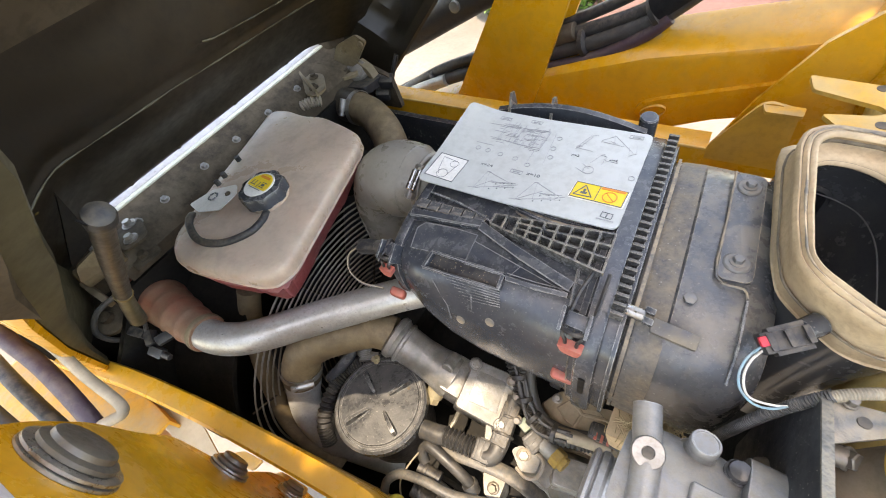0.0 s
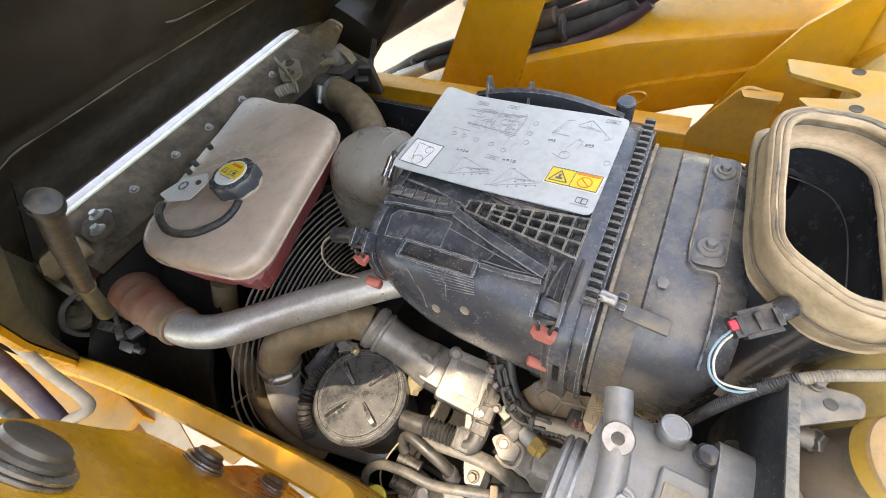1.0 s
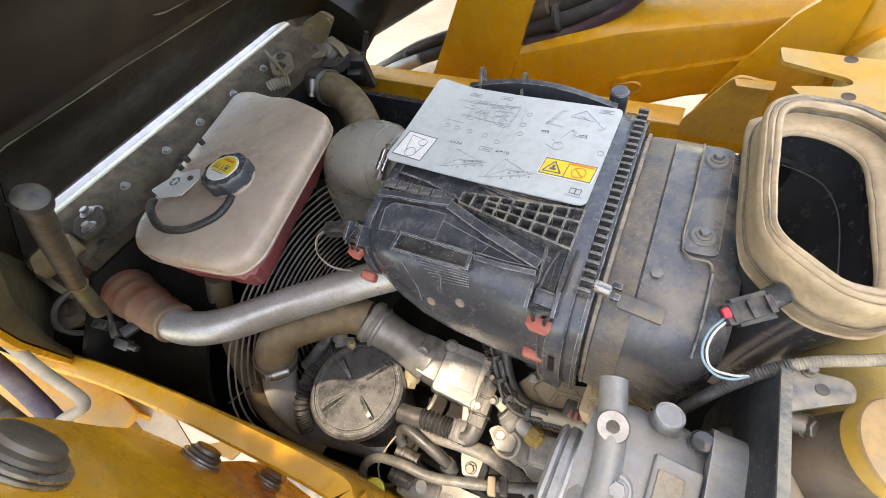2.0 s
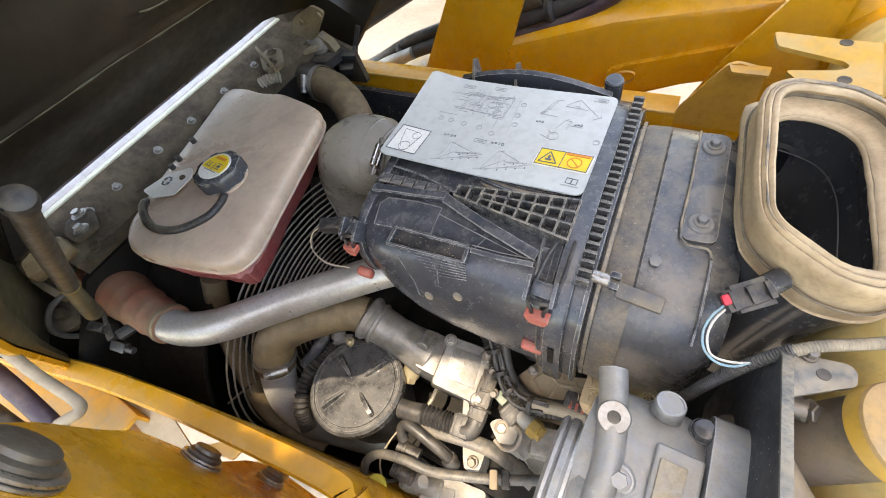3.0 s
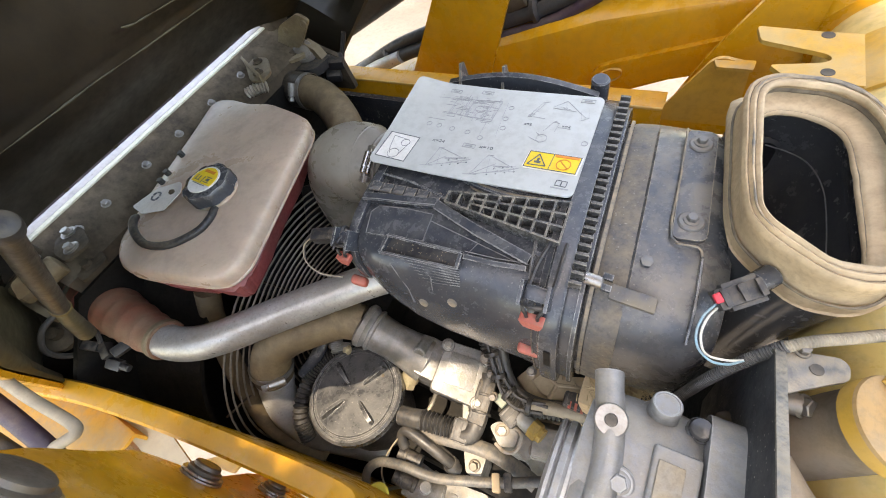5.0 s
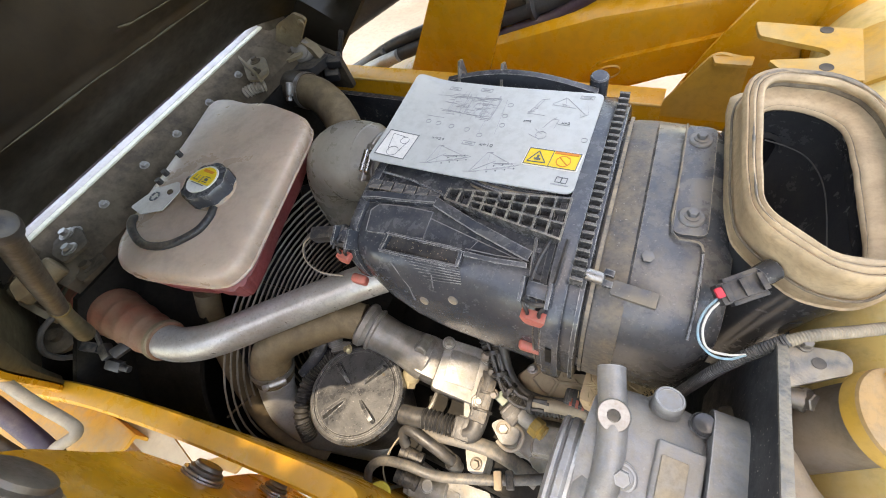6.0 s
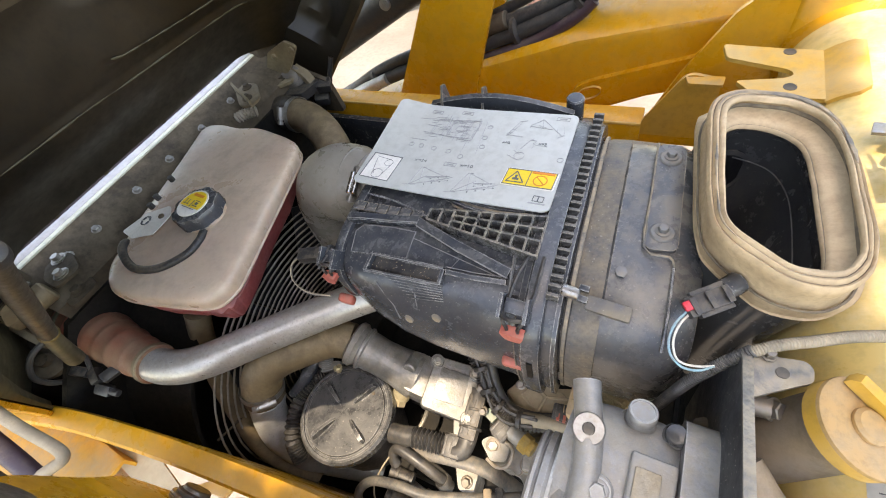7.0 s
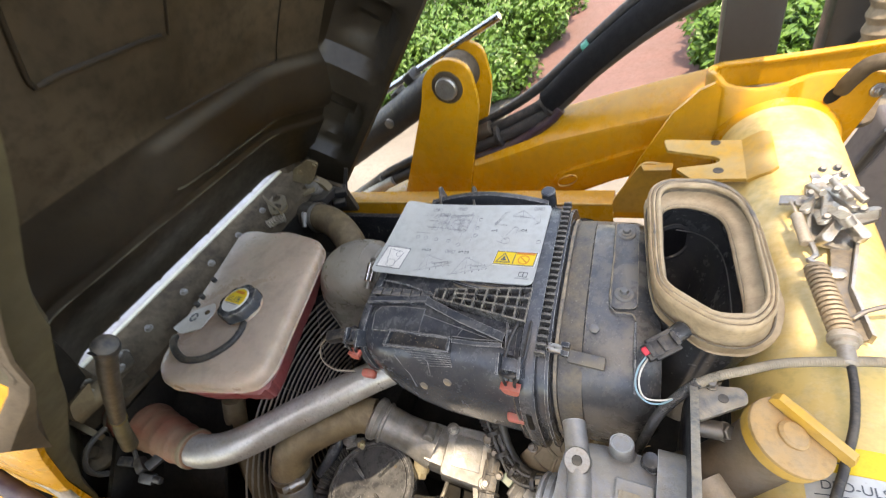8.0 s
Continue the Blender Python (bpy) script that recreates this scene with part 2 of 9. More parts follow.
M_RUBBD = mat("rubbed_seal_rubber", (0.085, 0.082, 0.080), 0.5, 0, (0.36, 0.27, 0.17), 40, 1.0, 0.15, 0.2, (0.5, 0.39, 0.25))
M_CLIPR = mat("bright_red_plastic", (0.62, 0.03, 0.05), 0.4, 0, None, 30, 0.3)
M_BRASSP = mat("pale_brass", (0.56, 0.48, 0.31), 0.45, 0.6, (0.42, 0.34, 0.2), 40, 0.6, 0.12, 0.35, DUST)
M_STRAW = mat("dry_straw", (0.50, 0.39, 0.22), 0.7, 0, (0.30, 0.22, 0.12), 60, 0.8)
M_TEALD = mat("grey_green_plastic", (0.22, 0.27, 0.22), 0.55, 0, None, 30, 0.5, 0, 0.3, DUST)
M_DIPY = mat("faded_yellow_plastic", (0.62, 0.50, 0.06), 0.5, 0, (0.5, 0.4, 0.08), 30, 0.5)
M_SEALC = mat("stained_casting", (0.34, 0.30, 0.24), 0.5, 0.2, (0.42, 0.30, 0.16), 40, 0.9, 0.3, 0.4, DUST)
M_FLNG = mat("worn_dusty_steel", (0.13, 0.125, 0.115), 0.42, 0.4, (0.34, 0.29, 0.22), 45, 1.0, 0.2, 0.6, (0.44, 0.36, 0.25))
M_BRASSD = mat("dull_brass", (0.20, 0.145, 0.05), 0.5, 0.5, (0.10, 0.08, 0.045), 40, 0.7, 0.1, 0.3, DUST)
M_DECAL = mat("faded_decal", (0.58, 0.55, 0.60), 0.4, 0, (0.50, 0.46, 0.50), 30, 0.5)
M_BLKW = mat("worn_black_paint", (0.020, 0.022, 0.026), 0.38, 0, (0.045, 0.046, 0.048), 20, 0.7, 0.1, 0.3, (0.20, 0.18, 0.15), spots=0.7)
M_GREYW = mat("dull_grey_steel", (0.20, 0.18, 0.16), 0.45, 0.7, (0.13, 0.11, 0.09), 40, 0.6, 0.1, 0.4, DUST)
M_ZINC = mat("dull_zinc_pipe", (0.44, 0.44, 0.43), 0.34, 0.15, (0.30, 0.295, 0.28), 26, 0.7, 0.1, 0.15, DUST)
M_FILN = mat("grimy_tan_paint", (0.26, 0.18, 0.105), 0.5, 0, (0.15, 0.135, 0.12), 16, 0.9, 0.15, 0.3, DUST)
M_CAPF = mat("tan_dusted_paint", (0.43, 0.245, 0.085), 0.55, 0, (0.38, 0.235, 0.105), 22, 0.9, 0.12, 0.30, DUST)
M_SPRP = mat("pale_zinc_spring", (0.40, 0.35, 0.29), 0.5, 0.4, (0.30, 0.25, 0.19), 60, 0.5, 0.1, 0.3, DUST)
M_SPRG = mat("dusty_spring", (0.30, 0.235, 0.165), 0.55, 0.4, (0.20, 0.15, 0.10), 50, 0.6, 0.1, 0.4, DUST)


# ---- mesh helpers ----
def V(p):
    return Vector(p)


def frame_of(d):
    d = V(d).normalized()
    a = d.cross(Vector((0, 0, 1)))
    if a.length < 1e-3:
        a = Vector((1, 0, 0))
    a.normalize()
    return a, d.cross(a).normalized(), d


def skin(b, rings, closed=True, cap=True, loop=False):
    """Quads between rings of points; caps at both ends."""
    vs = [[b.verts.new(p) for p in r] for r in rings]
    n = len(vs[0])
    pairs = list(zip(vs, vs[1:])) + ([(vs[-1], vs[0])] if loop else [])
    for u, w in pairs:
        for i in range(n if closed else n - 1):
            j = (i + 1) % n
            b.faces.new((u[i], u[j], w[j], w[i]))
    if cap and closed and not loop:
        b.faces.new(vs[0][::-1])
        b.faces.new(vs[-1])
    return vs


def spline(pts, steps=6):
    P = [V(p) for p in pts]
    P = [2 * P[0] - P[1]] + P + [2 * P[-1] - P[-2]]
    out = []
    for i in range(1, len(P) - 2):
        p0, p1, p2, p3 = P[i - 1:i + 3]
        for k in range(steps):
            t = k / steps
            out.append(0.5 * ((2 * p1) + (p2 - p0) * t + (2 * p0 - 5 * p1 + 4 * p2 - p3) * t * t + (3 * p1 - p0 - 3 * p2 + p3) * t ** 3))
    out.append(P[-2])
    return out


def sweep(b, pts, r, n=12, steps=6, cap=True, rib=0.0, pitch=0.006):
    """A round tube along a smooth line. rib: height of corrugations, pitch apart."""
    line = spline(pts, steps) if steps > 1 else [V(p) for p in pts]
    if rib:
        fine = [line[0]]
        for p, q in zip(line, line[1:]):
            k = max(1, round((q - p).length / (pitch / 2)))
            fine += [p.lerp(q, (i + 1) / k) for i in range(k)]
        line = fine
    a = frame_of(line[1] - line[0])[0]
    rings = []
    for i, p in enumerate(line):
        d = (line[min(i + 1, len(line) - 1)] - line[max(i - 1, 0)]).normalized()
        a = (a - d * a.dot(d)).normalized()
        c = d.cross(a)
        k = i / (len(line) - 1)
        rad = r if not callable(r) else r(k)
        rad += rib * (0.5 if i % 2 else -0.5)
        rings.append([p + rad * (math.cos(t) * a + math.sin(t) * c) for t in (2 * math.pi * j / n for j in range(n))])
    skin(b, rings, cap=cap)
    return b


def lathe(b, p, d, prof, n=28, cap=True):
    """Rings of (radius, height) round the axis d from p."""
    a, c, d = frame_of(d)
    p = V(p)
    skin(b, [[p + d * h + r * (math.cos(t) * a + math.sin(t) * c) for t in (2 * math.pi * j / n for j in range(n))] for r, h in prof], cap=cap)
    return b


def rod(b, p, q, r, n=16, bev=0.15):
    p, q = V(p), V(q)
    h, e = (q - p).length, min(r * bev, (q - p).length * 0.3)
    return lathe(b, p, q - p, [(r - e, 0), (r, e), (r, h - e), (r - e, h)], n)


def hexbolt(b, p, d, r, h, flange=1.45):
    lathe(b, p, d, [(r * flange, 0), (r * flange, h * 0.18), (r * 1.12, h * 0.3)], 18)
    lathe(b, V(p) + V(d).normalized() * h * 0.28, d, [(r, 0), (r, h * 0.62), (r * 0.86, h * 0.72)], 6)
    return b


def box(b, c, s, bev=0.0, m=None, seg=2):
    """A box at c with edges s, bevelled, turned by m about its middle."""
    g = bmesh.ops.create_cube(b, size=1)["verts"]
    T = Matrix.Translation(c) @ (m if m is not None else Matrix()) @ Matrix.Diagonal((*s, 1))
    bmesh.ops.transform(b, matrix=T, verts=g)
    if bev:
        es = {e for v in g for e in v.link_edges}
        bmesh.ops.bevel(b, geom=list(es), offset=bev, segments=seg, affect="EDGES", profile=0.6)
    return b


def rot(rx=0, ry=0, rz=0):
    return pose(0, 0, 0, rx, ry, rz)


def prism(b, poly, axis, lo, hi, bev=0.0, seg=2):
    """A polygon in the plane across the axis, from lo to hi along it."""
    def pt(u, v, w):
        return {"x": (w, u, v), "y": (u, w, v), "z": (u, v, w)}[axis]
    before = set(b.faces)
    vs = skin(b, [[pt(u, v, lo) for u, v in poly], [pt(u, v, hi) for u, v in poly]])
    fs = [f for f in b.faces if f not in before]
    if bev:
        es = [e for v in vs[1] + vs[0] for e in v.link_edges if all(f in fs for f in e.link_faces)]
        bmesh.ops.bevel(b, geom=list(set(es)), offset=bev, segments=seg, affect="EDGES", profile=0.6, clamp_overlap=True)
    return b


def rounded(poly, r, n=5):
    """The polygon with its corners rounded by about r."""
    out = []
    P = [Vector(p) for p in poly]
    for i, p in enumerate(P):
        a, c = P[i - 1], P[(i + 1) % len(P)]
        k = min(r, (a - p).length * 0.45, (c - p).length * 0.45)
        u, w = p + (a - p).normalized() * k, p + (c - p).normalized() * k
        for j in range(n + 1):
            t = j / n
            out.append(tuple(u * (1 - t) ** 2 + p * 2 * t * (1 - t) + w * t * t))
    return out


def oval(y0, y1, z0, z1, k=3.2, n=56):
    """A rounded rectangle in y and z."""
    cy, cz, ry, rz = (y0 + y1) / 2, (z0 + z1) / 2, (y1 - y0) / 2, (z1 - z0) / 2
    out = []
    for j in range(n):
        t = 2 * math.pi * j / n
        c, s = math.cos(t), math.sin(t)
        out.append((cy + ry * math.copysign(abs(c) ** (2 / k), c), cz + rz * math.copysign(abs(s) ** (2 / k), s)))
    return out


def finish(b, angle=38):
    bmesh.ops.recalc_face_normals(b, faces=b.faces)
    for f in b.faces:
        f.smooth = True
    for e in b.edges:
        e.smooth = len(e.link_faces) == 2 and e.calc_face_angle(0) < radians(angle)


def thing(name, at, label, category, group="", kind=""):
    ob = new(name)
    ob.empty_display_size = 0.05
    ob.location = at
    return tagged(ob, label, category, group, kind)


def base_of(ob):
    p = Vector(ob.location)
    while ob.parent:
        ob = ob.parent
        p += Vector(ob.location)
    return p


def part(name, b, material, parent, label="", angle=38):
    """Links a bmesh, drawn in the place's own metres, as one mesh under a thing or part."""
    finish(b, angle)
    o = base_of(parent)
    c = sum((v.co for v in b.verts), Vector()) / max(1, len(b.verts))
    for v in b.verts:
        v.co -= c
    me = bpy.data.meshes.new(name)
    b.to_mesh(me)
    b.free()
    me.materials.append(material)
    ob = new(name, me)
    ob.parent = parent
    ob.location = c - o
    return tagged(ob, label)


def solo(name, b, material, label, category, group="", kind="", angle=38):
    finish(b, angle)
    c = sum((v.co for v in b.verts), Vector()) / max(1, len(b.verts))
    for v in b.verts:
        v.co -= c
    me = bpy.data.meshes.new(name)
    b.to_mesh(me)
    b.free()
    me.materials.append(material)
    ob = new(name, me)
    ob.location = c
    return tagged(ob, label, category, group, kind)


def bar(b, pts, w, h, up=(0, -0.45, 0.89), lift=0.0):
    """A square-edged rib of width w and height h along a line, standing along up."""
    P = [V(p) for p in pts]
    up = V(up).normalized()
    rings = []
    for i, p in enumerate(P):
        d = (P[min(i + 1, len(P) - 1)] - P[max(i - 1, 0)]).normalized()
        o = d.cross(up).normalized() * w / 2
        p = p + up * lift
        rings.append([p - o - up * 0.004, p - o + up * (h - 0.0005), p - o * 0.8 + up * h, p + o * 0.8 + up * h, p + o + up * (h - 0.0005), p + o - up * 0.004])
    skin(b, rings)
    return b


def B():
    return bmesh.new()


# ---- the ground and what grows beyond the machine ----
def ground_sheet():
    b = B()
    n = 40
    xs = [-60 + 120 * i / n for i in range(n + 1)]
    grid = [[b.verts.new((x, y, 0)) for x in xs] for y in xs]
    for j in range(n):
        for i in range(n):
            b.faces.new((grid[j][i], grid[j][i + 1], grid[j + 1][i + 1], grid[j + 1][i]))
    solo("ground", b, M_SAND, "pale sandy dirt yard in sunlight", "ground", kind="structure")
    b = B()
    prism(b, [(-1.0, 3.3), (0.62, 3.2), (0.75, 9.0), (1.2, 30), (-0.9, 30), (-0.9, 9)], "z", 0.004, 0.02)
    solo("path", b, M_PATH, "red paved path between hedges", "path", kind="structure")


def leafy(name, label, category, centres, count, size, seed, material, stems=()):
    """A mass of small folded leaves round the given clump centres (x, y, z, radius)."""
    rnd = random.Random(seed)
    vs, fs = [], []
    for _ in range(count):
        x, y, z, r = rnd.choice(centres)
        d = Vector((rnd.gauss(0, 1), rnd.gauss(0, 1), rnd.gauss(0, 1))).normalized() * r * rnd.uniform(0.55, 1.0) ** 0.6
        c = Vector((x, y, z)) + d
        if c.z < 0.02:
            continue
        q = Euler((rnd.uniform(-0.9, 0.9), rnd.uniform(-0.9, 0.9), rnd.uniform(0, 6.3))).to_matrix()
        s = size * rnd.uniform(0.6, 1.3)
        k = len(vs)
        vs += [c + q @ Vector(p) * s for p in ((0, -0.5, 0), (0.27, 0, 0.08), (0, 0.6, -0.05), (-0.27, 0, 0.08))]
        fs += [(k, k + 1, k + 2), (k, k + 2, k + 3)]
    me = bpy.data.meshes.new(name)
    me.from_pydata(vs, [], fs)
    me.materials.append(material)
    return me


def hedge(at, w, d, h, seed, count, label):
    rnd = random.Random(seed)
    centres = [(at[0] + rnd.uniform(-w, w) / 2, at[1] + rnd.uniform(-d, d) / 2, rnd.uniform(0.05, h), rnd.uniform(0.16, 0.34)) for _ in range(int(w * d * 12) + 6)]
    me = leafy("hedge", label, "hedge", centres, count, 0.075, seed, M_LEAF)
    ob = new("hedge", me)
    return tagged(ob, label, "hedge", "hedges beside the path", "stuff")


ground_sheet()
hedge((-1.95, 5.2, 0), 2.2, 3.0, 0.55, 3, 34000, "bright green leafy hedge beside the red path")
hedge((1.45, 4.9, 0), 1.5, 3.4, 0.45, 4, 30000, "low green leafy plants at the path edge")
hedge((2.4, 4.4, 0), 1.2, 1.6, 0.5, 5, 9000, "green leafy plants in partial shade")
hedge((-3.6, 4.2, 0), 0.9, 0.9, 0.25, 6, 3000, "sparse green ground plants on sandy soil")


def unseen_shade_tree():
    """An added tree, never in view, whose crown shades the open engine bay; it stands off beyond the cab."""
    ob = thing("tree", (4.6, -3.4, 0), "added unseen leafy tree that shades the machine", "tree")
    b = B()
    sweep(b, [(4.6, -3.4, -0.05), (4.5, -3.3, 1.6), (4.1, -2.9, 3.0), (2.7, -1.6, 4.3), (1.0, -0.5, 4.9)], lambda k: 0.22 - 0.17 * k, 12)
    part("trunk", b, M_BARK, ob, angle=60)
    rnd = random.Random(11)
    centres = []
    # gap shaped in the leaves to put sun on chosen engine parts: far edge of the lit strip, (along, across)
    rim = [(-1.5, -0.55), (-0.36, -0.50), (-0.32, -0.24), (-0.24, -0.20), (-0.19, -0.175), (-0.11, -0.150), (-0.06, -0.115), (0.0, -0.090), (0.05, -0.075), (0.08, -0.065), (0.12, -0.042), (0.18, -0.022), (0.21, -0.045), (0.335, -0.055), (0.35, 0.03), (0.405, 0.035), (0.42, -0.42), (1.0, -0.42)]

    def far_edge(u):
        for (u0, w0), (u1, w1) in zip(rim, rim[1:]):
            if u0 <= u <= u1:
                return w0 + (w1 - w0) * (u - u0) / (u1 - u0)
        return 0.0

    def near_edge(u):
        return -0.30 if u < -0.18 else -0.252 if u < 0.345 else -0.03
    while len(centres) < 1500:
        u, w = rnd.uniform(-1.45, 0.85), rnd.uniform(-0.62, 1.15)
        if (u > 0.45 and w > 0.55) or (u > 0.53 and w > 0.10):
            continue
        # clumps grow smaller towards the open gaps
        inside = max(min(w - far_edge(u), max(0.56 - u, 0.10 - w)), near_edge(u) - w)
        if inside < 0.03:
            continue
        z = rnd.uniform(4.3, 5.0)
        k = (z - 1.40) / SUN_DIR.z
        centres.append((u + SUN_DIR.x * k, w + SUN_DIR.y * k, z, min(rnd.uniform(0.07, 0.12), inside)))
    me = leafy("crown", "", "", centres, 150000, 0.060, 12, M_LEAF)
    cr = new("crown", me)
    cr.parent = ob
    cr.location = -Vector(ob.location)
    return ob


unseen_shade_tree()


# ---- bay panels ----
def side_panel_near():
    ob = thing("side_panel", (-0.2, -0.27, 1.2), "yellow painted steel side panel with a rolled top rim", "side panel")
    line = [(-0.78, -0.395), (-0.60, -0.357), (-0.418, -0.308), (-0.219, -0.271), (-0.048, -0.247), (0.10, -0.231), (0.135, -0.243)]
    b = B()
    sp = spline([(x, y, 1.30) for x, y in line], 5)
    rings = []
    for i, p in enumerate(sp):
        d = (sp[min(i + 1, len(sp) - 1)] - sp[max(i - 1, 0)]).normalized()
        o = Vector((d.y, -d.x, 0))
        rings.append([p + o * u + Vector((0, 0, w)) for u, w in ((0.0, -0.70), (0.0, -0.006), (0.003, 0.0), (0.030, 0.0), (0.034, -0.005), (0.034, -0.05), (0.030, -0.05), (0.028, -0.008), (0.006, -0.008), (0.006, -0.70))])
    skin(b, rings)
    part("rim", b, M_YEL, ob)
    b = B()
    sweep(b, [(0.128, -0.246, 1.287), (0.15, -0.262, 1.27), (0.155, -0.29, 1.22), (0.155, -0.30, 1.0)], 0.017, 10)
    part("corner_rail", b, M_YEL, ob)
    return ob


def side_panel_far():
    ob = thing("side_panel", (0, 0.56, 1.2), "yellow painted steel panel rim, dusty lip", "side panel")
    b = B()
    rings = []
    for x in (-0.62, -0.40, -0.2, 0.0, 0.2, 0.33):
        rings.append([(x, 0.545 + u, 1.293 + w) for u, w in ((0.0, -0.69), (0.0, -0.02), (0.004, -0.004), (0.012, 0.0), (0.055, 0.0), (0.058, -0.006), (0.058, -0.06), (0.052, -0.06), (0.05, -0.01), (0.008, -0.012), (0.008, -0.69))])
    skin(b, rings)
    part("rim", b, M_YEL, ob)
    b = B()
    sweep(b, [(-0.62, 0.5500, 1.2915), (-0.2, 0.5500, 1.2915), (0.33, 0.5500, 1.2915)], 0.0030, 8, 3)
    part("lip", b, M_YELD, ob, "dusty rolled lip")
    b = B()
    prism(b, rounded([(-0.50, 1.02), (0.30, 1.02), (0.30, 1.255), (-0.50, 1.255)], 0.03), "y", 0.528, 0.543, 0.003)
    part("inner_liner", b, M_BLK, ob, "black plastic liner")
    return ob


side_panel_near()
side_panel_far()


def belly_pan():
    b = B()
    prism(b, rounded([(-0.80, -0.42), (0.12, -0.26), (0.62, -0.27), (0.62, 0.60), (-0.80, 0.60)], 0.03), "z", 0.60, 0.62)
    solo("belly_pan", b, M_DARK, "oily steel pan below the engine, darkened as shade", "pan")
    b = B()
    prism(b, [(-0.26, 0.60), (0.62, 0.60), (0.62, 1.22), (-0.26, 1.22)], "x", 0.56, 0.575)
    solo("bulkhead", b, M_DARK, "steel bulkhead behind the engine, darkened as shade", "bulkhead")


belly_pan()


def chassis():
    ob = thing("chassis", (0.0, 0.1, 0.0), "plain dark machine chassis under the engine bay", "chassis")
    b = B()
    box(b, (-0.05, 0.10, 0.30), (1.30, 0.56, 0.596), 0.03)
    part("frame", b, M_DARK, ob)


chassis()


# ---- radiator end ----


def cross_member():
    ob = thing("radiator_crossmember", (-0.5, 0.17, 1.3), "dusty grey steel crossmember over the radiator with small bolts", "crossmember")
    b = B()
    prism(b, [(-0.560, 1.452), (-0.552, 1.458), (-0.470, 1.425), (-0.455, 1.412), (-0.452, 1.385), (-0.460, 1.385), (-0.464, 1.408), (-0.476, 1.418), (-0.552, 1.448), (-0.562, 1.43), (-0.566, 1.43)], "y", -0.19, 0.50)
    part("top_plate", b, M_SHROUD, ob)
    for y in (-0.105, -0.044, 0.055, 0.143, 0.24, 0.335):
        b = B()
        hexbolt(b, (-0.507, y, 1.438), (0.37, 0, 0.93), 0.0065, 0.008)
        part("bolt", b, M_STEEL, ob)
    # two pale strips painted as the bright ground showing through the bonnet gap
    b = B()
    prism(b, rounded([(-0.5735, 1.4630), (-0.5610, 1.4590), (-0.5605, 1.4615), (-0.5660, 1.4665), (-0.5730, 1.4675)], 0.001), "y", -0.16, 0.50)
    part("edge_strip", b, M_STRIP, ob, "pale strip painted as bright ground seen through the gap")
    b = B()
    prism(b, rounded([(-0.5602, 1.4550), (-0.5490, 1.4530), (-0.5490, 1.4600), (-0.5530, 1.4612), (-0.5600, 1.4612)], 0.001), "y", -0.17, 0.50)
    part("edge_strip", b, M_STRIQ, ob, "cream-white strip painted as light through the gap")
    b = B()
    sweep(b, [(-0.5765, -0.16, 1.468), (-0.5765, 0.50, 1.468)], 0.0035, 8, 1)
    part("seal_lip", b, M_PURP, ob, "dark purple-grey seal lip")
    b = B()
    prism(b, [(-0.59, 1.38), (-0.583, 1.38), (-0.583, 0.6), (-0.59, 0.6)], "y", -0.38, 0.56)
    part("radiator_frame", b, M_DARK, ob)
    return ob


def fan_guard():
    ob = thing("fan_guard", (-0.27, 0.075, 0.75), "black wire fan guard of close concentric rings", "fan guard")
    cy, cz = 0.072, 0.945
    for i in range(20):
        R = 0.372 - i * 0.0145
        b = B()
        n = 56
        pts = [Vector((-0.262 - 0.03 * (1 - R / 0.372), cy + R * math.cos(t), cz + R * math.sin(t))) for t in (2 * math.pi * j / n for j in range(n))]
        rings = []
        for j, p in enumerate(pts):
            u = Vector((0, math.cos(2 * math.pi * j / n), math.sin(2 * math.pi * j / n)))
            rings.append([p + 0.0021 * (math.cos(a) * u + math.sin(a) * Vector((1, 0, 0))) for a in (k * math.pi / 3 for k in range(6))])
        skin(b, rings, loop=True)
        part("ring", b, M_WIRE, ob)
    for k in range(8):
        a = 2 * math.pi * k / 8 + 0.3
        b = B()
        sweep(b, [(-0.285, cy + 0.06 * math.cos(a), cz + 0.06 * math.sin(a)), (-0.266, cy + 0.378 * math.cos(a), cz + 0.378 * math.sin(a))], 0.0024, 6, 1)
        part("spoke", b, M_SHROUD, ob)
    return ob


def fan():
    ob = thing("cooling_fan", (-0.35, 0.075, 0.75), "black cooling fan behind its guard", "fan")
    b = B()
    lathe(b, (-0.37, 0.075, 1.0), (1, 0, 0), [(0.05, 0), (0.06, 0.01), (0.06, 0.04), (0.03, 0.05)], 20)
    part("hub", b, M_DARK, ob)
    for k in range(7):
        a = 2 * math.pi * k / 7
        u, w = Vector((0, math.cos(a), math.sin(a))), Vector((0, -math.sin(a), math.cos(a)))
        o = Vector((-0.345, 0.075, 1.0))
        b = B()
        skin(b, [[o + u * r + w * s * c + Vector((e * s * 0.5 + th, 0, 0)) for s, th in ((-1, 0), (1, 0), (1, 0.004), (-1, 0.004))] for r, c, e in ((0.055, 0.03, 0.03), (0.18, 0.06, 0.035), (0.29, 0.075, 0.03))])
        part("blade", b, M_RUB, ob)
    b = B()
    lathe(b, (-0.44, 0.072, 0.945), (1, 0, 0), [(0.42, 0), (0.392, 0.05), (0.385, 0.14), (0.393, 0.14), (0.40, 0.05), (0.43, 0)], 48, cap=False)
    part("shroud_ring", b, M_DARK, ob)
    b = B()
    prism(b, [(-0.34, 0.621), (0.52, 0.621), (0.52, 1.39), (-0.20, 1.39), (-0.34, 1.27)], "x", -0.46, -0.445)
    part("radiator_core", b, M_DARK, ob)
    return ob


cross_member()
fan_guard()
fan()


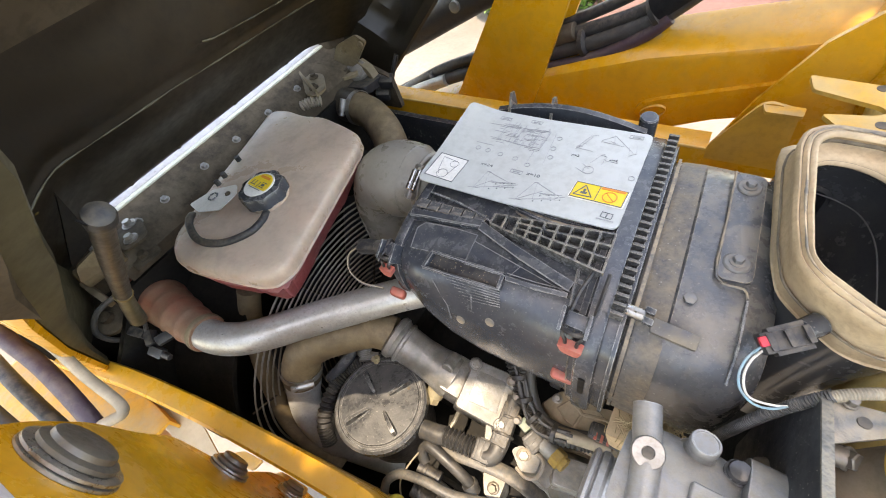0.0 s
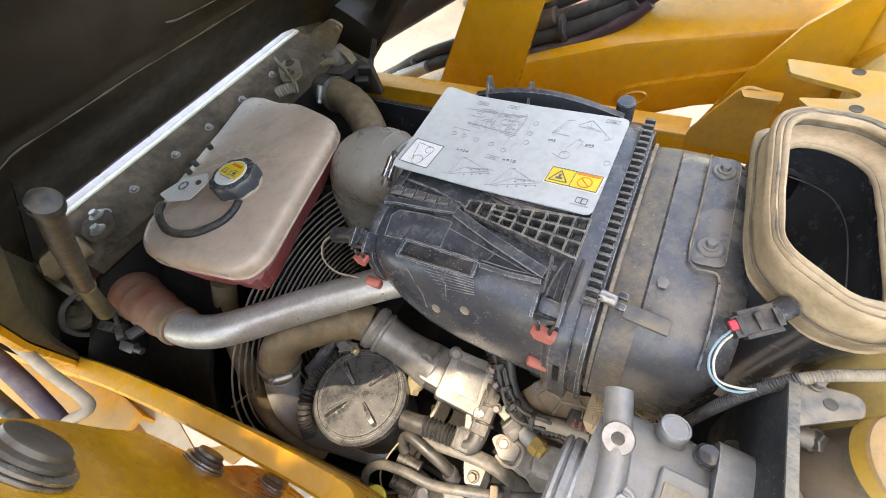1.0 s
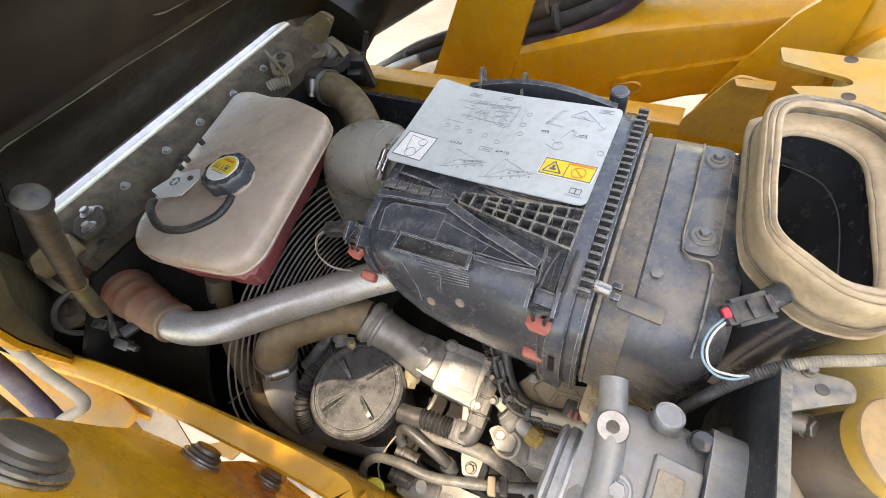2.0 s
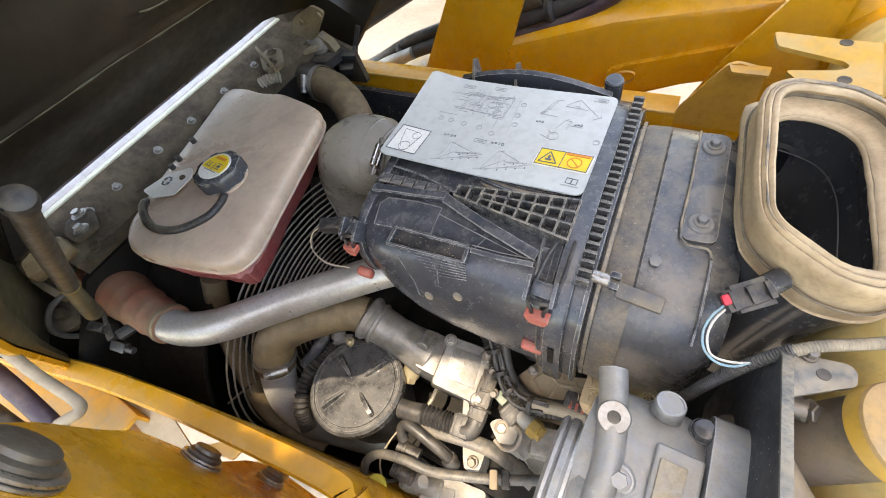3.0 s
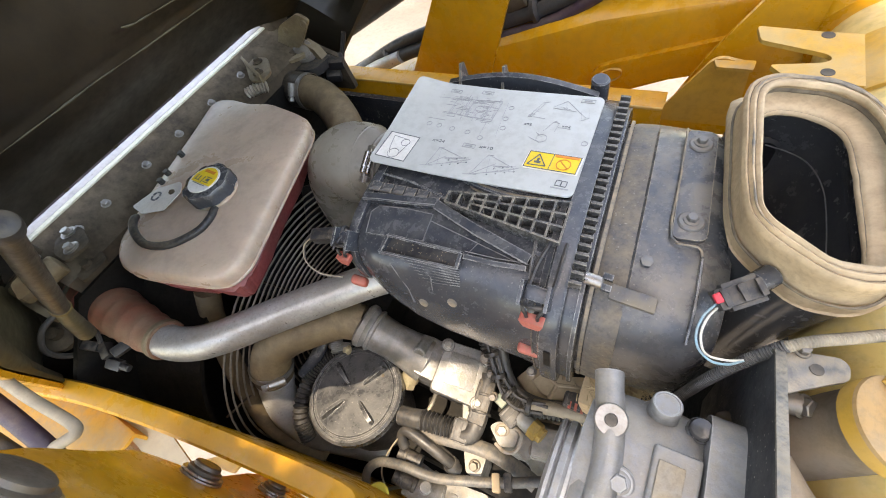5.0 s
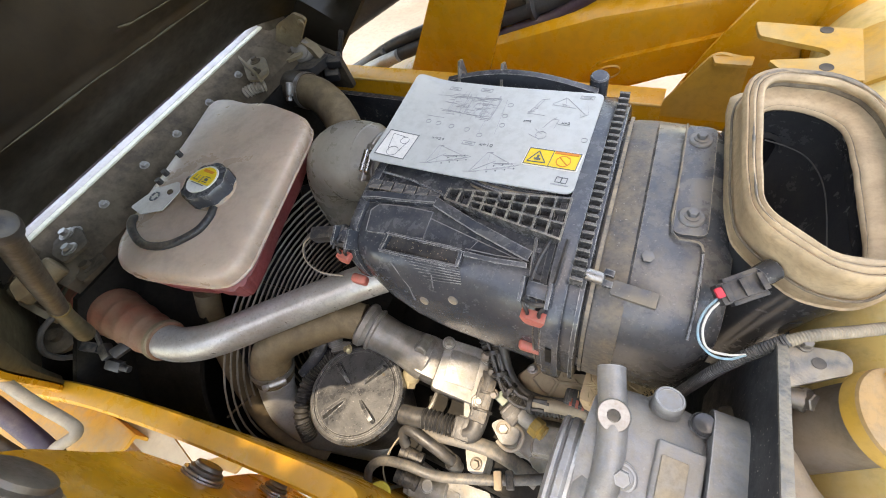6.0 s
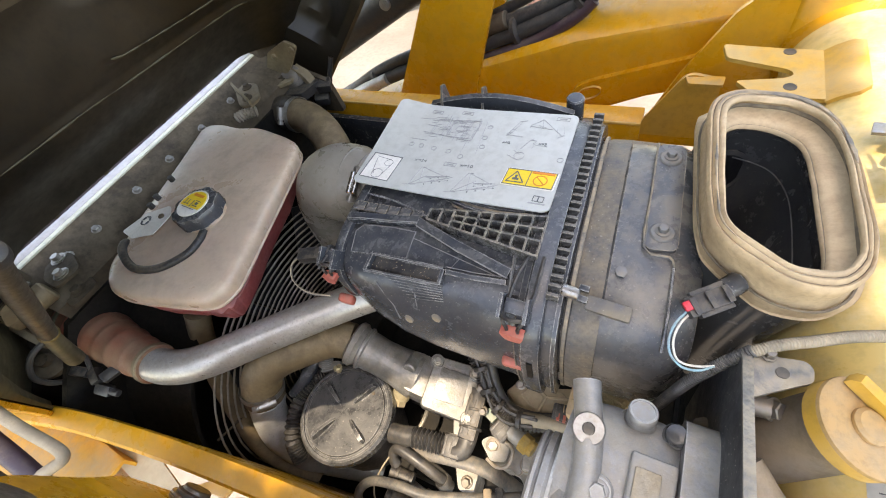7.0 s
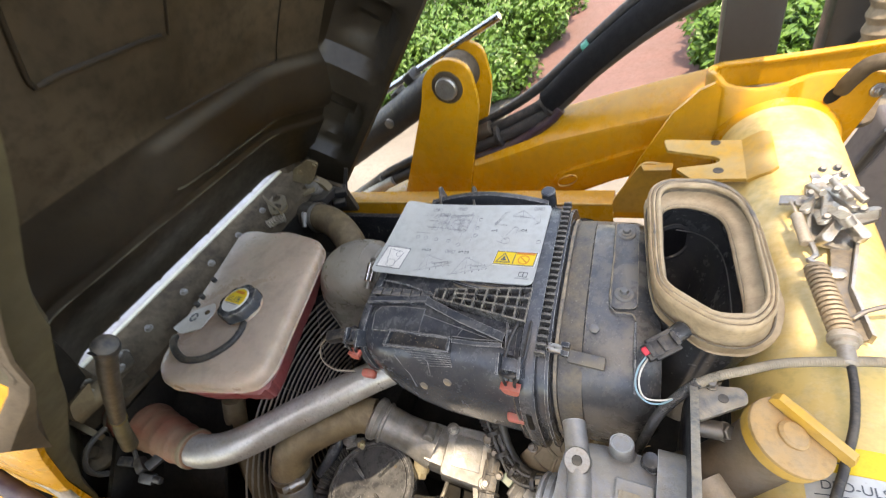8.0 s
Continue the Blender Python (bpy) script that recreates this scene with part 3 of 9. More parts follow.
def bonnet():
    """The open bonnet: u runs along it from the hinge, y across, w out of its inner face."""
    c, s = math.cos(radians(47)), math.sin(radians(47))

    def P(u, y, w):
        return Vector((-0.60 + u * c + w * s, y, 1.47 + u * s - w * c))
    ob = thing("bonnet", (-0.60, 0.17, 1.47), "open dark moulded engine bonnet seen from its inner side", "bonnet")

    def sm(a, bb, x):
        t = max(0.0, min(1.0, (x - a) / (bb - a)))
        return t * t * (3 - 2 * t)

    def draw_in(u):
        # the unseen nose tapers, added so the bonnet's shadow clears the canister lid
        return 0.05 * sm(0.62, 0.82, u)

    def surf(name, us, ys, fn, th=0.012, label="", m=M_BONN):
        b = B()
        top = [[b.verts.new(P(u, y + draw_in(u) * max(0.0, (0.15 - y) / 0.40), fn(u, y))) for y in ys] for u in us]
        bot = [[b.verts.new(P(u, y + draw_in(u) * max(0.0, (0.15 - y) / 0.40), fn(u, y) - th)) for y in ys] for u in us]
        for i in range(len(us) - 1):
            for j in range(len(ys) - 1):
                b.faces.new((top[i][j], top[i][j + 1], top[i + 1][j + 1], top[i + 1][j]))
                b.faces.new((bot[i][j], bot[i + 1][j], bot[i + 1][j + 1], bot[i][j + 1]))
        for i in range(len(us) - 1):
            for j in (0, len(ys) - 1):
                b.faces.new((top[i][j], top[i + 1][j], bot[i + 1][j], bot[i][j]))
        for j in range(len(ys) - 1):
            for i in (0, len(us) - 1):
                b.faces.new((top[i][j], bot[i][j], bot[i][j + 1], top[i][j + 1]))
        ob_panel = part(name, b, m, ob, label, angle=50)
        # beyond u 0.400: dust clouds, with brighter light also put into the colour
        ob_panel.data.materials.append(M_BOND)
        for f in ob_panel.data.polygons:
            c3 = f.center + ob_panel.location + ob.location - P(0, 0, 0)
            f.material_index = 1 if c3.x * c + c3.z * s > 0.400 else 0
        return ob_panel

    def first(y):
        return 0.264 - 0.105 * max(0.0, y - 0.06)

    def second(y):
        return 0.309 - 0.10 * max(0.0, y - 0.07)

    def ridge(u, y):
        # smooth black flap, a stepped channel, a raised pad, then a broad sunk field with two panels
        h = 0.0375 + 0.0125 * sm(0.10, 0.24, u) - 0.008 * sm(first(y), first(y) + 0.012, u)
        h += 0.012 * sm(0.10, 0.15, y) * (sm(second(y) - 0.004, second(y) + 0.012, u) - sm(0.375, 0.402, u)) - 0.047 * sm(0.29, 0.42, u)
        h += 0.0025 * math.sin(u * 23 + 2) * math.sin(y * 9 + 1)
        f = sm(0.40, 0.425, u) * (1 - sm(0.86, 0.885, u))
        for y0, y1 in ((0.02, 0.205), (0.235, 0.46)):
            h -= 0.004 * f * sm(y0, y0 + 0.02, y) * (1 - sm(y1 - 0.02, y1, y))
        h += 0.05 * (sm(0.40, 0.60, y) + 1 - sm(-0.26, -0.12, y))
        return h
    us = [0.058 + i * 0.0043 for i in range(82)] + [0.4184 + i * 0.0118 for i in range(51)]
    ys = [-0.25 + i * 0.0125 for i in range(67)]
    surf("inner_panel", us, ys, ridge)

    # far skirt: a deep wall with three stepped pockets between heavy ribs
    def far_skirt():
        pockets = ((0.10, 0.30), (0.37, 0.55), (0.62, 0.93))
        n = 60
        rings = []
        for i in range(n + 1):
            u = i / n
            edge = 0.206 + 0.02 * u
            ys = 0.15 * u
            inset = max(sm(p0, p0 + 0.025, u) * (1 - sm(p1 - 0.025, p1, u)) for p0, p1 in pockets)
            step = max(sm(p0 + 0.05, p0 + 0.07, u) * (1 - sm(p1 - 0.07, p1 - 0.05, u)) for p0, p1 in pockets)
            rows = []
            for j in range(13):
                t = j / 12
                deep = 0.034 * inset * sm(0.16, 0.24, t) * (1 - sm(0.80, 0.86, t)) + 0.016 * step * sm(0.36, 0.44, t) * (1 - sm(0.66, 0.74, t))
                rows.append(P(u, 0.552 + ys + deep - 0.055 * (1 - t) ** 2 + 0.01 * t, -0.02 + t * (edge + 0.02)))
            rows.append(P(u, 0.574 + ys, edge + 0.004))
            rows.append(P(u, 0.590 + ys, edge - 0.004))
            rows.append(P(u, 0.620 + ys, 0.10))
            rows.append(P(u, 0.625 + ys, -0.02))
            rings.append(rows)
        b = B()
        skin(b, rings)
        part("side_skirt", b, M_BONN, ob, angle=35)

    def curve(pts, u):
        for (u0, y0), (u1, y1) in zip(pts, pts[1:]):
            if u <= u1:
                return y0 + (y1 - y0) * max(0.0, (u - u0) / (u1 - u0))
        return pts[-1][1]

    # near skirt: a wall, a turned flange along its lower edge and the yellow outer skin
    def near_skirt():
        outer = [(-0.04, -0.328), (0.0, -0.322), (0.25, -0.294), (0.40, -0.268), (0.50, -0.245), (0.58, -0.222), (0.72, -0.205), (1.0, -0.19)]
        inner = [(-0.04, -0.318), (0.05, -0.306), (0.14, -0.292), (0.31, -0.257), (0.45, -0.212), (0.51, -0.200), (0.60, -0.176), (0.72, -0.166), (1.0, -0.160)]
        rings, skin_rings = [], []
        for i in range(53):
            u = -0.04 + 0.02 * i
            d = draw_in(u)
            yo, yi = curve(outer, u) + d, curve(inner, u) + d
            e = 0.218 + 0.01 * max(u, 0) - 0.02 * sm(0.60, 0.80, u)
            rings.append([P(u, -0.205 + d, -0.02), P(u, -0.215 + d, 0.05), P(u, (yi - 0.215 + d) / 2, 0.13), P(u, yi - 0.012, e - 0.035), P(u, yi, e - 0.012), P(u, yi - 0.006, e - 0.003), P(u, (yi + yo) / 2, e), P(u, yo, e + 0.002), P(u, yo - 0.004, e - 0.006), P(u, yo - 0.006, 0.12), P(u, -0.245 + d, -0.02)])
            # overhang fades out of view, keeping the skirt's shadow off the lid
            g = 1 - 0.8 * sm(0.50, 0.57, u)
            skin_rings.append([P(u, yo - 0.002, e + 0.006), P(u, yo - 0.009 * g, e + 0.008), P(u, yo - 0.015 * g, e), P(u, yo - 0.022 * g, 0.10), P(u, -0.262 + d, -0.04), P(u, -0.252 + d, -0.03), P(u, yo - 0.012 * g, 0.10), P(u, yo - 0.005 * g, e - 0.01)])
        b = B()
        skin(b, rings)
        part("side_skirt", b, M_BONE, ob, "dusty brown-black moulded skirt, paled as if by bounced sun", angle=35)
        seal = []
        for i in range(22):
            u = 0.43 + 0.025 * i
            yo = curve(outer, u) + draw_in(u)
            e = 0.230 + 0.01 * u - 0.02 * sm(0.60, 0.80, u)
            k = min(1.0, i / 3) * (1 - 0.9 * sm(0.50, 0.57, u))
            seal.append([P(u, yo + 0.002, e - 0.002), P(u, yo - 0.006 * k, e + 0.004), P(u, yo - 0.030 * k, e + 0.002), P(u, yo - 0.040 * k, e - 0.012), P(u, yo - 0.036 * k, e - 0.016), P(u, yo - 0.004, e - 0.008)])
        b = B()
        skin(b, seal)
        part("edge_seal", b, M_SHROUD, ob, "dull grey edge seal")
        b = B()
        skin(b, skin_rings)
        part("outer_skin", b, M_YEL, ob, "yellow painted outer edge")
    far_skirt()
    near_skirt()
    # raised beads round the pressed panels
    def bead(pts, r=0.0032):
        b = B()
        sweep(b, [P(u, y, ridge(u, y) + 0.001) for u, y in pts], r, 8, 5)
        part("bead", b, M_BONN, ob)

    def along(*pts):
        out = []
        for (u0, y0), (u1, y1) in zip(pts, pts[1:]):
            k = max(2, int(math.hypot(u1 - u0, y1 - y0) / 0.03))
            out += [(u0 + (u1 - u0) * i / k, y0 + (y1 - y0) * i / k) for i in range(k)]
        return out + [pts[-1]]
    bead(along((0.80, 0.030), (0.592, 0.014), (0.582, 0.020), (0.567, 0.200)))
    bead(along((0.565, 0.212), (0.70, 0.222), (0.84, 0.222)), 0.0024)
    bead(along((0.412, 0.183), (0.395, 0.440), (0.400, 0.464), (0.52, 0.470), (0.66, 0.470)), 0.0016)
    # pale beads that paint the highlight on the two pressed edges
    for edge_of, y0, y1 in ((first, -0.20, 0.44), (second, 0.13, 0.43)):
        b = B()
        n = 40
        pts = []
        for i in range(n + 1):
            y = y0 + (y1 - y0) * i / n
            u = edge_of(y) + (0.001 if edge_of is first else 0.0095)
            pts.append(P(u, y, ridge(u, y) + 0.0002))
        sweep(b, pts, lambda k: 0.0012 + 0.0006 * math.sin(k * 61) + 0.0004 * math.sin(k * 23), 6, 1)
        part("dusty_edge", b, M_BONE, ob, "pale bead painted as the highlight of a pressed edge")
    # hinge-side lower flap and stamped mark
    b = B()
    for k, y0 in enumerate((-0.106, -0.088)):
        lines = ([(0, 0, 0.5, 1), (0.5, 1, 1, 0), (0.22, 0.4, 0.78, 0.4)], [(0, 1, 1, 1), (1, 1, 0, 0), (0, 0, 1, 0)])[k]
        for x0, z0, x1, z1 in lines:
            sweep(b, [P(0.152 + 0.018 * z0, y0 + 0.011 * x0, 0.0070), P(0.152 + 0.018 * z1, y0 + 0.011 * x1, 0.0070)], 0.0011, 5, 1)
    part("stamped_mark", b, M_STEEL, ob, "small pale letters AZ")
    for y in (0.05, 0.20, 0.36, -0.06):
        b = B()
        lathe(b, P(0.055, y, 0.033), P(0, 0, 1) - P(0, 0, 0), [(0.006, 0), (0.006, 0.003), (0.004, 0.005)], 10)
        part("rivet", b, M_SHROUD, ob)
    return ob


bonnet()


def hinge_far():
    ob = thing("hinge_assembly", (-0.46, 0.48, 1.33), "grimy tan steel hinge plate with rivets beside the hood", "hinge", "hinge plates")
    b = B()
    prism(b, rounded([(-0.535, 1.40), (-0.475, 1.475), (-0.405, 1.503), (-0.375, 1.490), (-0.43, 1.435), (-0.50, 1.392)], 0.010), "y", 0.467, 0.474, 0.0012)
    part("plate", b, M_BROWNL, ob)
    for x, z in ((-0.456, 1.466), (-0.392, 1.483), (-0.49, 1.415)):
        b = B()
        lathe(b, (x, 0.467, z), (0, -1, 0), [(0.008, 0), (0.008, 0.004), (0.004, 0.006)], 12)
        part("rivet", b, M_BROWNL, ob)
    b = B()
    prism(b, rounded([(-0.58, 1.30), (-0.36, 1.30), (-0.37, 1.385), (-0.45, 1.415), (-0.58, 1.415)], 0.01), "y", 0.50, 0.512, 0.002)
    part("mount", b, M_SHROUD, ob)
    b = B()
    lathe(b, (-0.435, 0.50, 1.372), (0.3, -1, 0.25), [(0.024, 0), (0.024, 0.012), (0.014, 0.016), (0.012, 0.022)], 20)
    part("bush", b, M_SHROUD, ob)
    for p in ((-0.40, 0.49, 1.345), (-0.46, 0.49, 1.335), (-0.385, 0.50, 1.375)):
        b = B()
        box(b, p, (0.035, 0.03, 0.025), 0.005, rot(20, 10, 30))
        part("clip_block", b, M_RUB, ob)
    for pts in ([(-0.56, 0.42, 1.425), (-0.53, 0.43, 1.445), (-0.50, 0.44, 1.42), (-0.515, 0.40, 1.395)], [(-0.545, 0.38, 1.43), (-0.505, 0.385, 1.437), (-0.485, 0.40, 1.40)]):
        b = B()
        sweep(b, pts, 0.0045, 8)
        part("wire_loop", b, M_SHROUD, ob)
    b = B()
    prism(b, rounded([(-0.66, 0.485), (-0.53, 0.485), (-0.52, 0.60), (-0.66, 0.60)], 0.01), "z", 1.36, 1.478, 0.004)
    part("mount_block", b, M_SHROUD, ob)
    b = B()
    prism(b, rounded([(-0.515, 0.364), (-0.518, 0.395), (-0.478, 0.400), (-0.425, 0.352), (-0.424, 0.322), (-0.458, 0.318)], 0.012), "z", 1.4375, 1.4430, 0.0012)
    part("foot_bracket", b, M_BROWNL, ob, "dust-caked folded foot bracket")
    b = B()
    skin(b, [[(-0.515 + k * 0.092, 0.364 - k * 0.044 + e, z) for e, z in ((0.0, 1.438), (0.0, 1.462 - 0.008 * k), (0.005, 1.464 - 0.008 * k), (0.005, 1.438))] for k in (0.0, 0.5, 1.0)])
    part("bracket_wall", b, M_BROWNL, ob)
    for x, y in ((-0.490, 0.380), (-0.456, 0.344)):
        b = B()
        lathe(b, (x, y, 1.443), (0, 0, 1), [(0.0115, 0), (0.0115, 0.002), (0.008, 0.003)], 18)
        hexbolt(b, (x, y, 1.4455), (0, 0, 1), 0.0065, 0.007, 1.3)
        part("foot_bolt", b, M_SHROUD, ob)
    b = B()
    lathe(b, (-0.452, 0.485, 1.405), (0.55, -0.8, 0.45), [(0.020, 0), (0.026, 0.004), (0.026, 0.016), (0.021, 0.020), (0.016, 0.0205), (0.015, 0.024), (0.008, 0.025)], 26)
    part("gas_strut_end", b, M_GREYW, ob, "pale round strut end")
    b = B()
    prism(b, rounded([(-0.50, 0.42), (-0.40, 0.44), (-0.39, 0.50), (-0.50, 0.51)], 0.012), "z", 1.372, 1.392, 0.004)
    part("strut_mount", b, M_RUB, ob)
    b = B()
    prism(b, rounded([(-0.50, 0.435), (-0.455, 0.43), (-0.43, 0.455), (-0.445, 0.485), (-0.49, 0.49)], 0.008), "z", 1.408, 1.415, 0.001)
    part("foot_plate", b, M_BROWNL, ob)
    b = B()
    hexbolt(b, (-0.468, 0.458, 1.414), (0, 0, 1), 0.008, 0.009, 1.6)
    part("bolt", b, M_SHROUD, ob)
    b = B()
    skin(b, [[(-0.475, y, 1.40), (-0.44, y, 1.43), (-0.415, y, 1.415), (-0.40, y, 1.385), (-0.41, y, 1.38), (-0.425, y, 1.405), (-0.44, y, 1.418), (-0.468, y, 1.392)] for y in (0.478, 0.500)])
    part("bent_strap", b, M_BROWNL, ob)
    b = B()
    sweep(b, [(-0.40, 0.52, 1.34), (-0.385, 0.53, 1.38), (-0.37, 0.545, 1.42)], 0.006, 8)
    part("strut_rod", b, M_RUB, ob)


def hinge_near():
    ob = thing("hinge_assembly", (-0.48, -0.20, 1.33), "grimy brown steel hinge bracket with pins near the radiator", "hinge", "hinge plates")
    b = B()
    prism(b, rounded([(-0.64, 1.34), (-0.555, 1.36), (-0.53, 1.415), (-0.515, 1.45), (-0.60, 1.47), (-0.64, 1.47)], 0.015), "y", -0.178, -0.170, 0.0015)
    part("plate", b, M_BROWN, ob)
    b = B()
    prism(b, rounded([(-0.475, -0.165), (-0.43, -0.175), (-0.425, -0.125), (-0.475, -0.115)], 0.012), "z", 1.408, 1.414, 0.001)
    part("foot_plate", b, M_SHROUD, ob)
    b = B()
    hexbolt(b, (-0.452, -0.147, 1.413), (0, 0, 1), 0.009, 0.010, 1.6)
    part("bolt", b, M_SHROUD, ob)
    b = B()
    rod(b, (-0.47, -0.235, 1.445), (-0.46, -0.165, 1.445), 0.019, 16)
    part("pin", b, M_BROWNL, ob)
    b = B()
    prism(b, rounded([(-0.66, -0.250), (-0.535, -0.250), (-0.520, -0.160), (-0.66, -0.160)], 0.01), "z", 1.36, 1.486, 0.004)
    part("mount_block", b, M_SHROUD, ob)
    b = B()
    prism(b, rounded([(-0.525, 1.385), (-0.46, 1.375), (-0.45, 1.395), (-0.47, 1.41), (-0.52, 1.42)], 0.008), "y", -0.245, -0.235, 0.0015)
    part("lug", b, M_BROWNL, ob)
    b = B()
    prism(b, rounded([(-0.150, 1.640), (-0.160, 1.595), (-0.224, 1.505), (-0.178, 1.515), (-0.165, 1.56)], 0.006), "x", -0.404, -0.398, 0.001)
    part("stay_fin", b, M_DARK, ob, "black stay plate")
    b = B()
    prism(b, rounded([(-0.222, 1.492), (-0.180, 1.496), (-0.200, 1.462), (-0.236, 1.468)], 0.006), "x", -0.424, -0.418, 0.001)
    part("gusset", b, M_BROWNL, ob)
    b = B()
    prism(b, rounded([(-0.494, -0.158), (-0.449, -0.160), (-0.440, -0.118), (-0.490, -0.100), (-0.532, -0.106), (-0.530, -0.132)], 0.010), "z", 1.4405, 1.4455, 0.001)
    part("hinge_foot", b, M_SHROUD, ob)
    for x, y in ((-0.466, -0.138), (-0.508, -0.118)):
        b = B()
        lathe(b, (x, y, 1.4455), (0, 0, 1), [(0.013, 0), (0.013, 0.002), (0.0095, 0.003)], 20)
        hexbolt(b, (x, y, 1.448), (0, 0, 1), 0.0075, 0.008, 1.4)
        part("foot_bolt", b, M_STEEL, ob)
    b = B()
    sweep(b, [(-0.505, -0.172, 1.452), (-0.49, -0.185, 1.468), (-0.462, -0.188, 1.465), (-0.448, -0.178, 1.448)], 0.0035, 8)
    part("spring_leg", b, M_STEEL, ob, "bright spring leg")
    for x, y, z in ((-0.40, -0.205, 1.606), (-0.46, -0.212, 1.56)):
        b = B()
        rod(b, (x, y - 0.012, z), (x + 0.02, y + 0.016, z + 0.006), 0.013, 14)
        part("bush", b, M_BRASSD, ob, "worn brass bush")


hinge_far()
hinge_near()


def bonnet_strut():
    ob = thing("bonnet_strut", (-0.29, -0.222, 1.45), "grimy taupe bonnet strut with a dark round end and worn clevis", "strut")
    b = B()
    sweep(b, [(-0.072, -0.166, 1.690), (-0.13, -0.181, 1.634), (-0.185, -0.196, 1.576), (-0.238, -0.210, 1.520)], lambda k: 0.0098 + 0.0010 * math.sin(k * 3), 20, 4)
    part("tube", b, M_STRUT, ob)
    b = B()
    d = Vector((-0.072, -0.166, 1.690)) - Vector((-0.238, -0.210, 1.520))
    d.normalize()
    lathe(b, Vector((-0.238, -0.210, 1.520)) - d * 0.003, d, [(0.0096, 0), (0.0112, 0.001), (0.0114, 0.004), (0.0104, 0.006)], 22)
    part("wear_ring", b, M_BRASSD, ob, "worn yellow ring")
    b = B()
    sweep(b, [(-0.234, -0.209, 1.524), (-0.266, -0.217, 1.488), (-0.296, -0.224, 1.452), (-0.325, -0.230, 1.418)], lambda k: 0.0092 + 0.003 * k, 16, 4)
    part("clevis", b, M_BONE, ob, "olive painted clevis")
    b = B()
    lathe(b, Vector((-0.080, -0.168, 1.682)), d, [(0.0098, 0), (0.0125, 0.002), (0.0130, 0.006), (0.0130, 0.012), (0.0118, 0.016), (0.0085, 0.0182), (0.004, 0.0188)], 28)
    cap = part("end_cap", b, M_RUB, ob, "dark rubber end cap")
    b = B()
    box(b, Vector((-0.070, -0.178, 1.695)), (0.009, 0.002, 0.003), 0.0005, rot(0, 40, 20))
    part("cap_slot", b, M_SLV, cap)
    return ob


bonnet_strut()


def lamp_plug():
    """Round lamp socket with its plugs at the dark front corner."""
    ob = thing("wiring_plug", (-0.478, -0.262, 1.30), "dusty round lamp socket with black wiring plugs", "wiring plug")
    b = B()
    lathe(b, (-0.49, -0.262, 1.335), (0.35, -0.1, 0.9), [(0.026, 0), (0.030, 0.004), (0.030, 0.014), (0.012, 0.02), (0.010, 0.03)], 18)
    part("socket", b, M_SHROUD, ob)
    for x, y, z, a in ((-0.43, -0.255, 1.325, 20), (-0.405, -0.25, 1.315, -30)):
        b = B()
        box(b, (x, y, z), (0.028, 0.016, 0.018), 0.003, rot(10, 20, a))
        part("plug", b, M_RUB, ob)
    b = B()
    sweep(b, [(-0.44, -0.224, 1.402), (-0.445, -0.262, 1.398), (-0.45, -0.288, 1.372), (-0.46, -0.290, 1.335), (-0.47, -0.275, 1.30)], 0.0048, 8)
    part("wire", b, M_HOSEG, ob, "dusty grey wire loop")
    for x, y, z, a in ((-0.455, -0.232, 1.340, 60), (-0.385, -0.262, 1.300, 10), (-0.375, -0.235, 1.318, 75)):
        plug_shape = rot(30, 10, a)
        b = B()
        box(b, (x, y, z), (0.030, 0.018, 0.014), 0.003, plug_shape)
        rod(b, V((x, y, z)) + plug_shape.to_3x3() @ Vector((0.012, 0, 0)), V((x, y, z)) + plug_shape.to_3x3() @ Vector((0.030, 0, 0)), 0.006, 10)
        part("plug", b, M_CORR, ob)
    b = B()
    sweep(b, [(-0.40, -0.26, 1.31), (-0.44, -0.225, 1.345), (-0.50, -0.215, 1.36), (-0.55, -0.24, 1.30)], 0.004, 7)
    part("wire", b, M_RUB, ob)
    return ob


lamp_plug()
# ---- coolant tank ----
TANK = [(-0.498, 0.230), (-0.488, 0.252), (-0.455, 0.259), (-0.400, 0.253), (-0.350, 0.263), (-0.300, 0.254), (-0.262, 0.247), (-0.226, 0.236), (-0.208, 0.208), (-0.1325, -0.052), (-0.140, -0.085), (-0.168, -0.100), (-0.291, -0.127), (-0.335, -0.132), (-0.368, -0.116), (-0.390, -0.094), (-0.421, -0.013), (-0.467, 0.140)]
RED_HALF = [(-0.470, 0.215), (-0.255, 0.238), (-0.215, 0.150), (-0.187, 0.050), (-0.163, -0.010), (-0.149, -0.066), (-0.158, -0.090), (-0.201, -0.098), (-0.297, -0.121), (-0.352, -0.124), (-0.39, -0.05)]


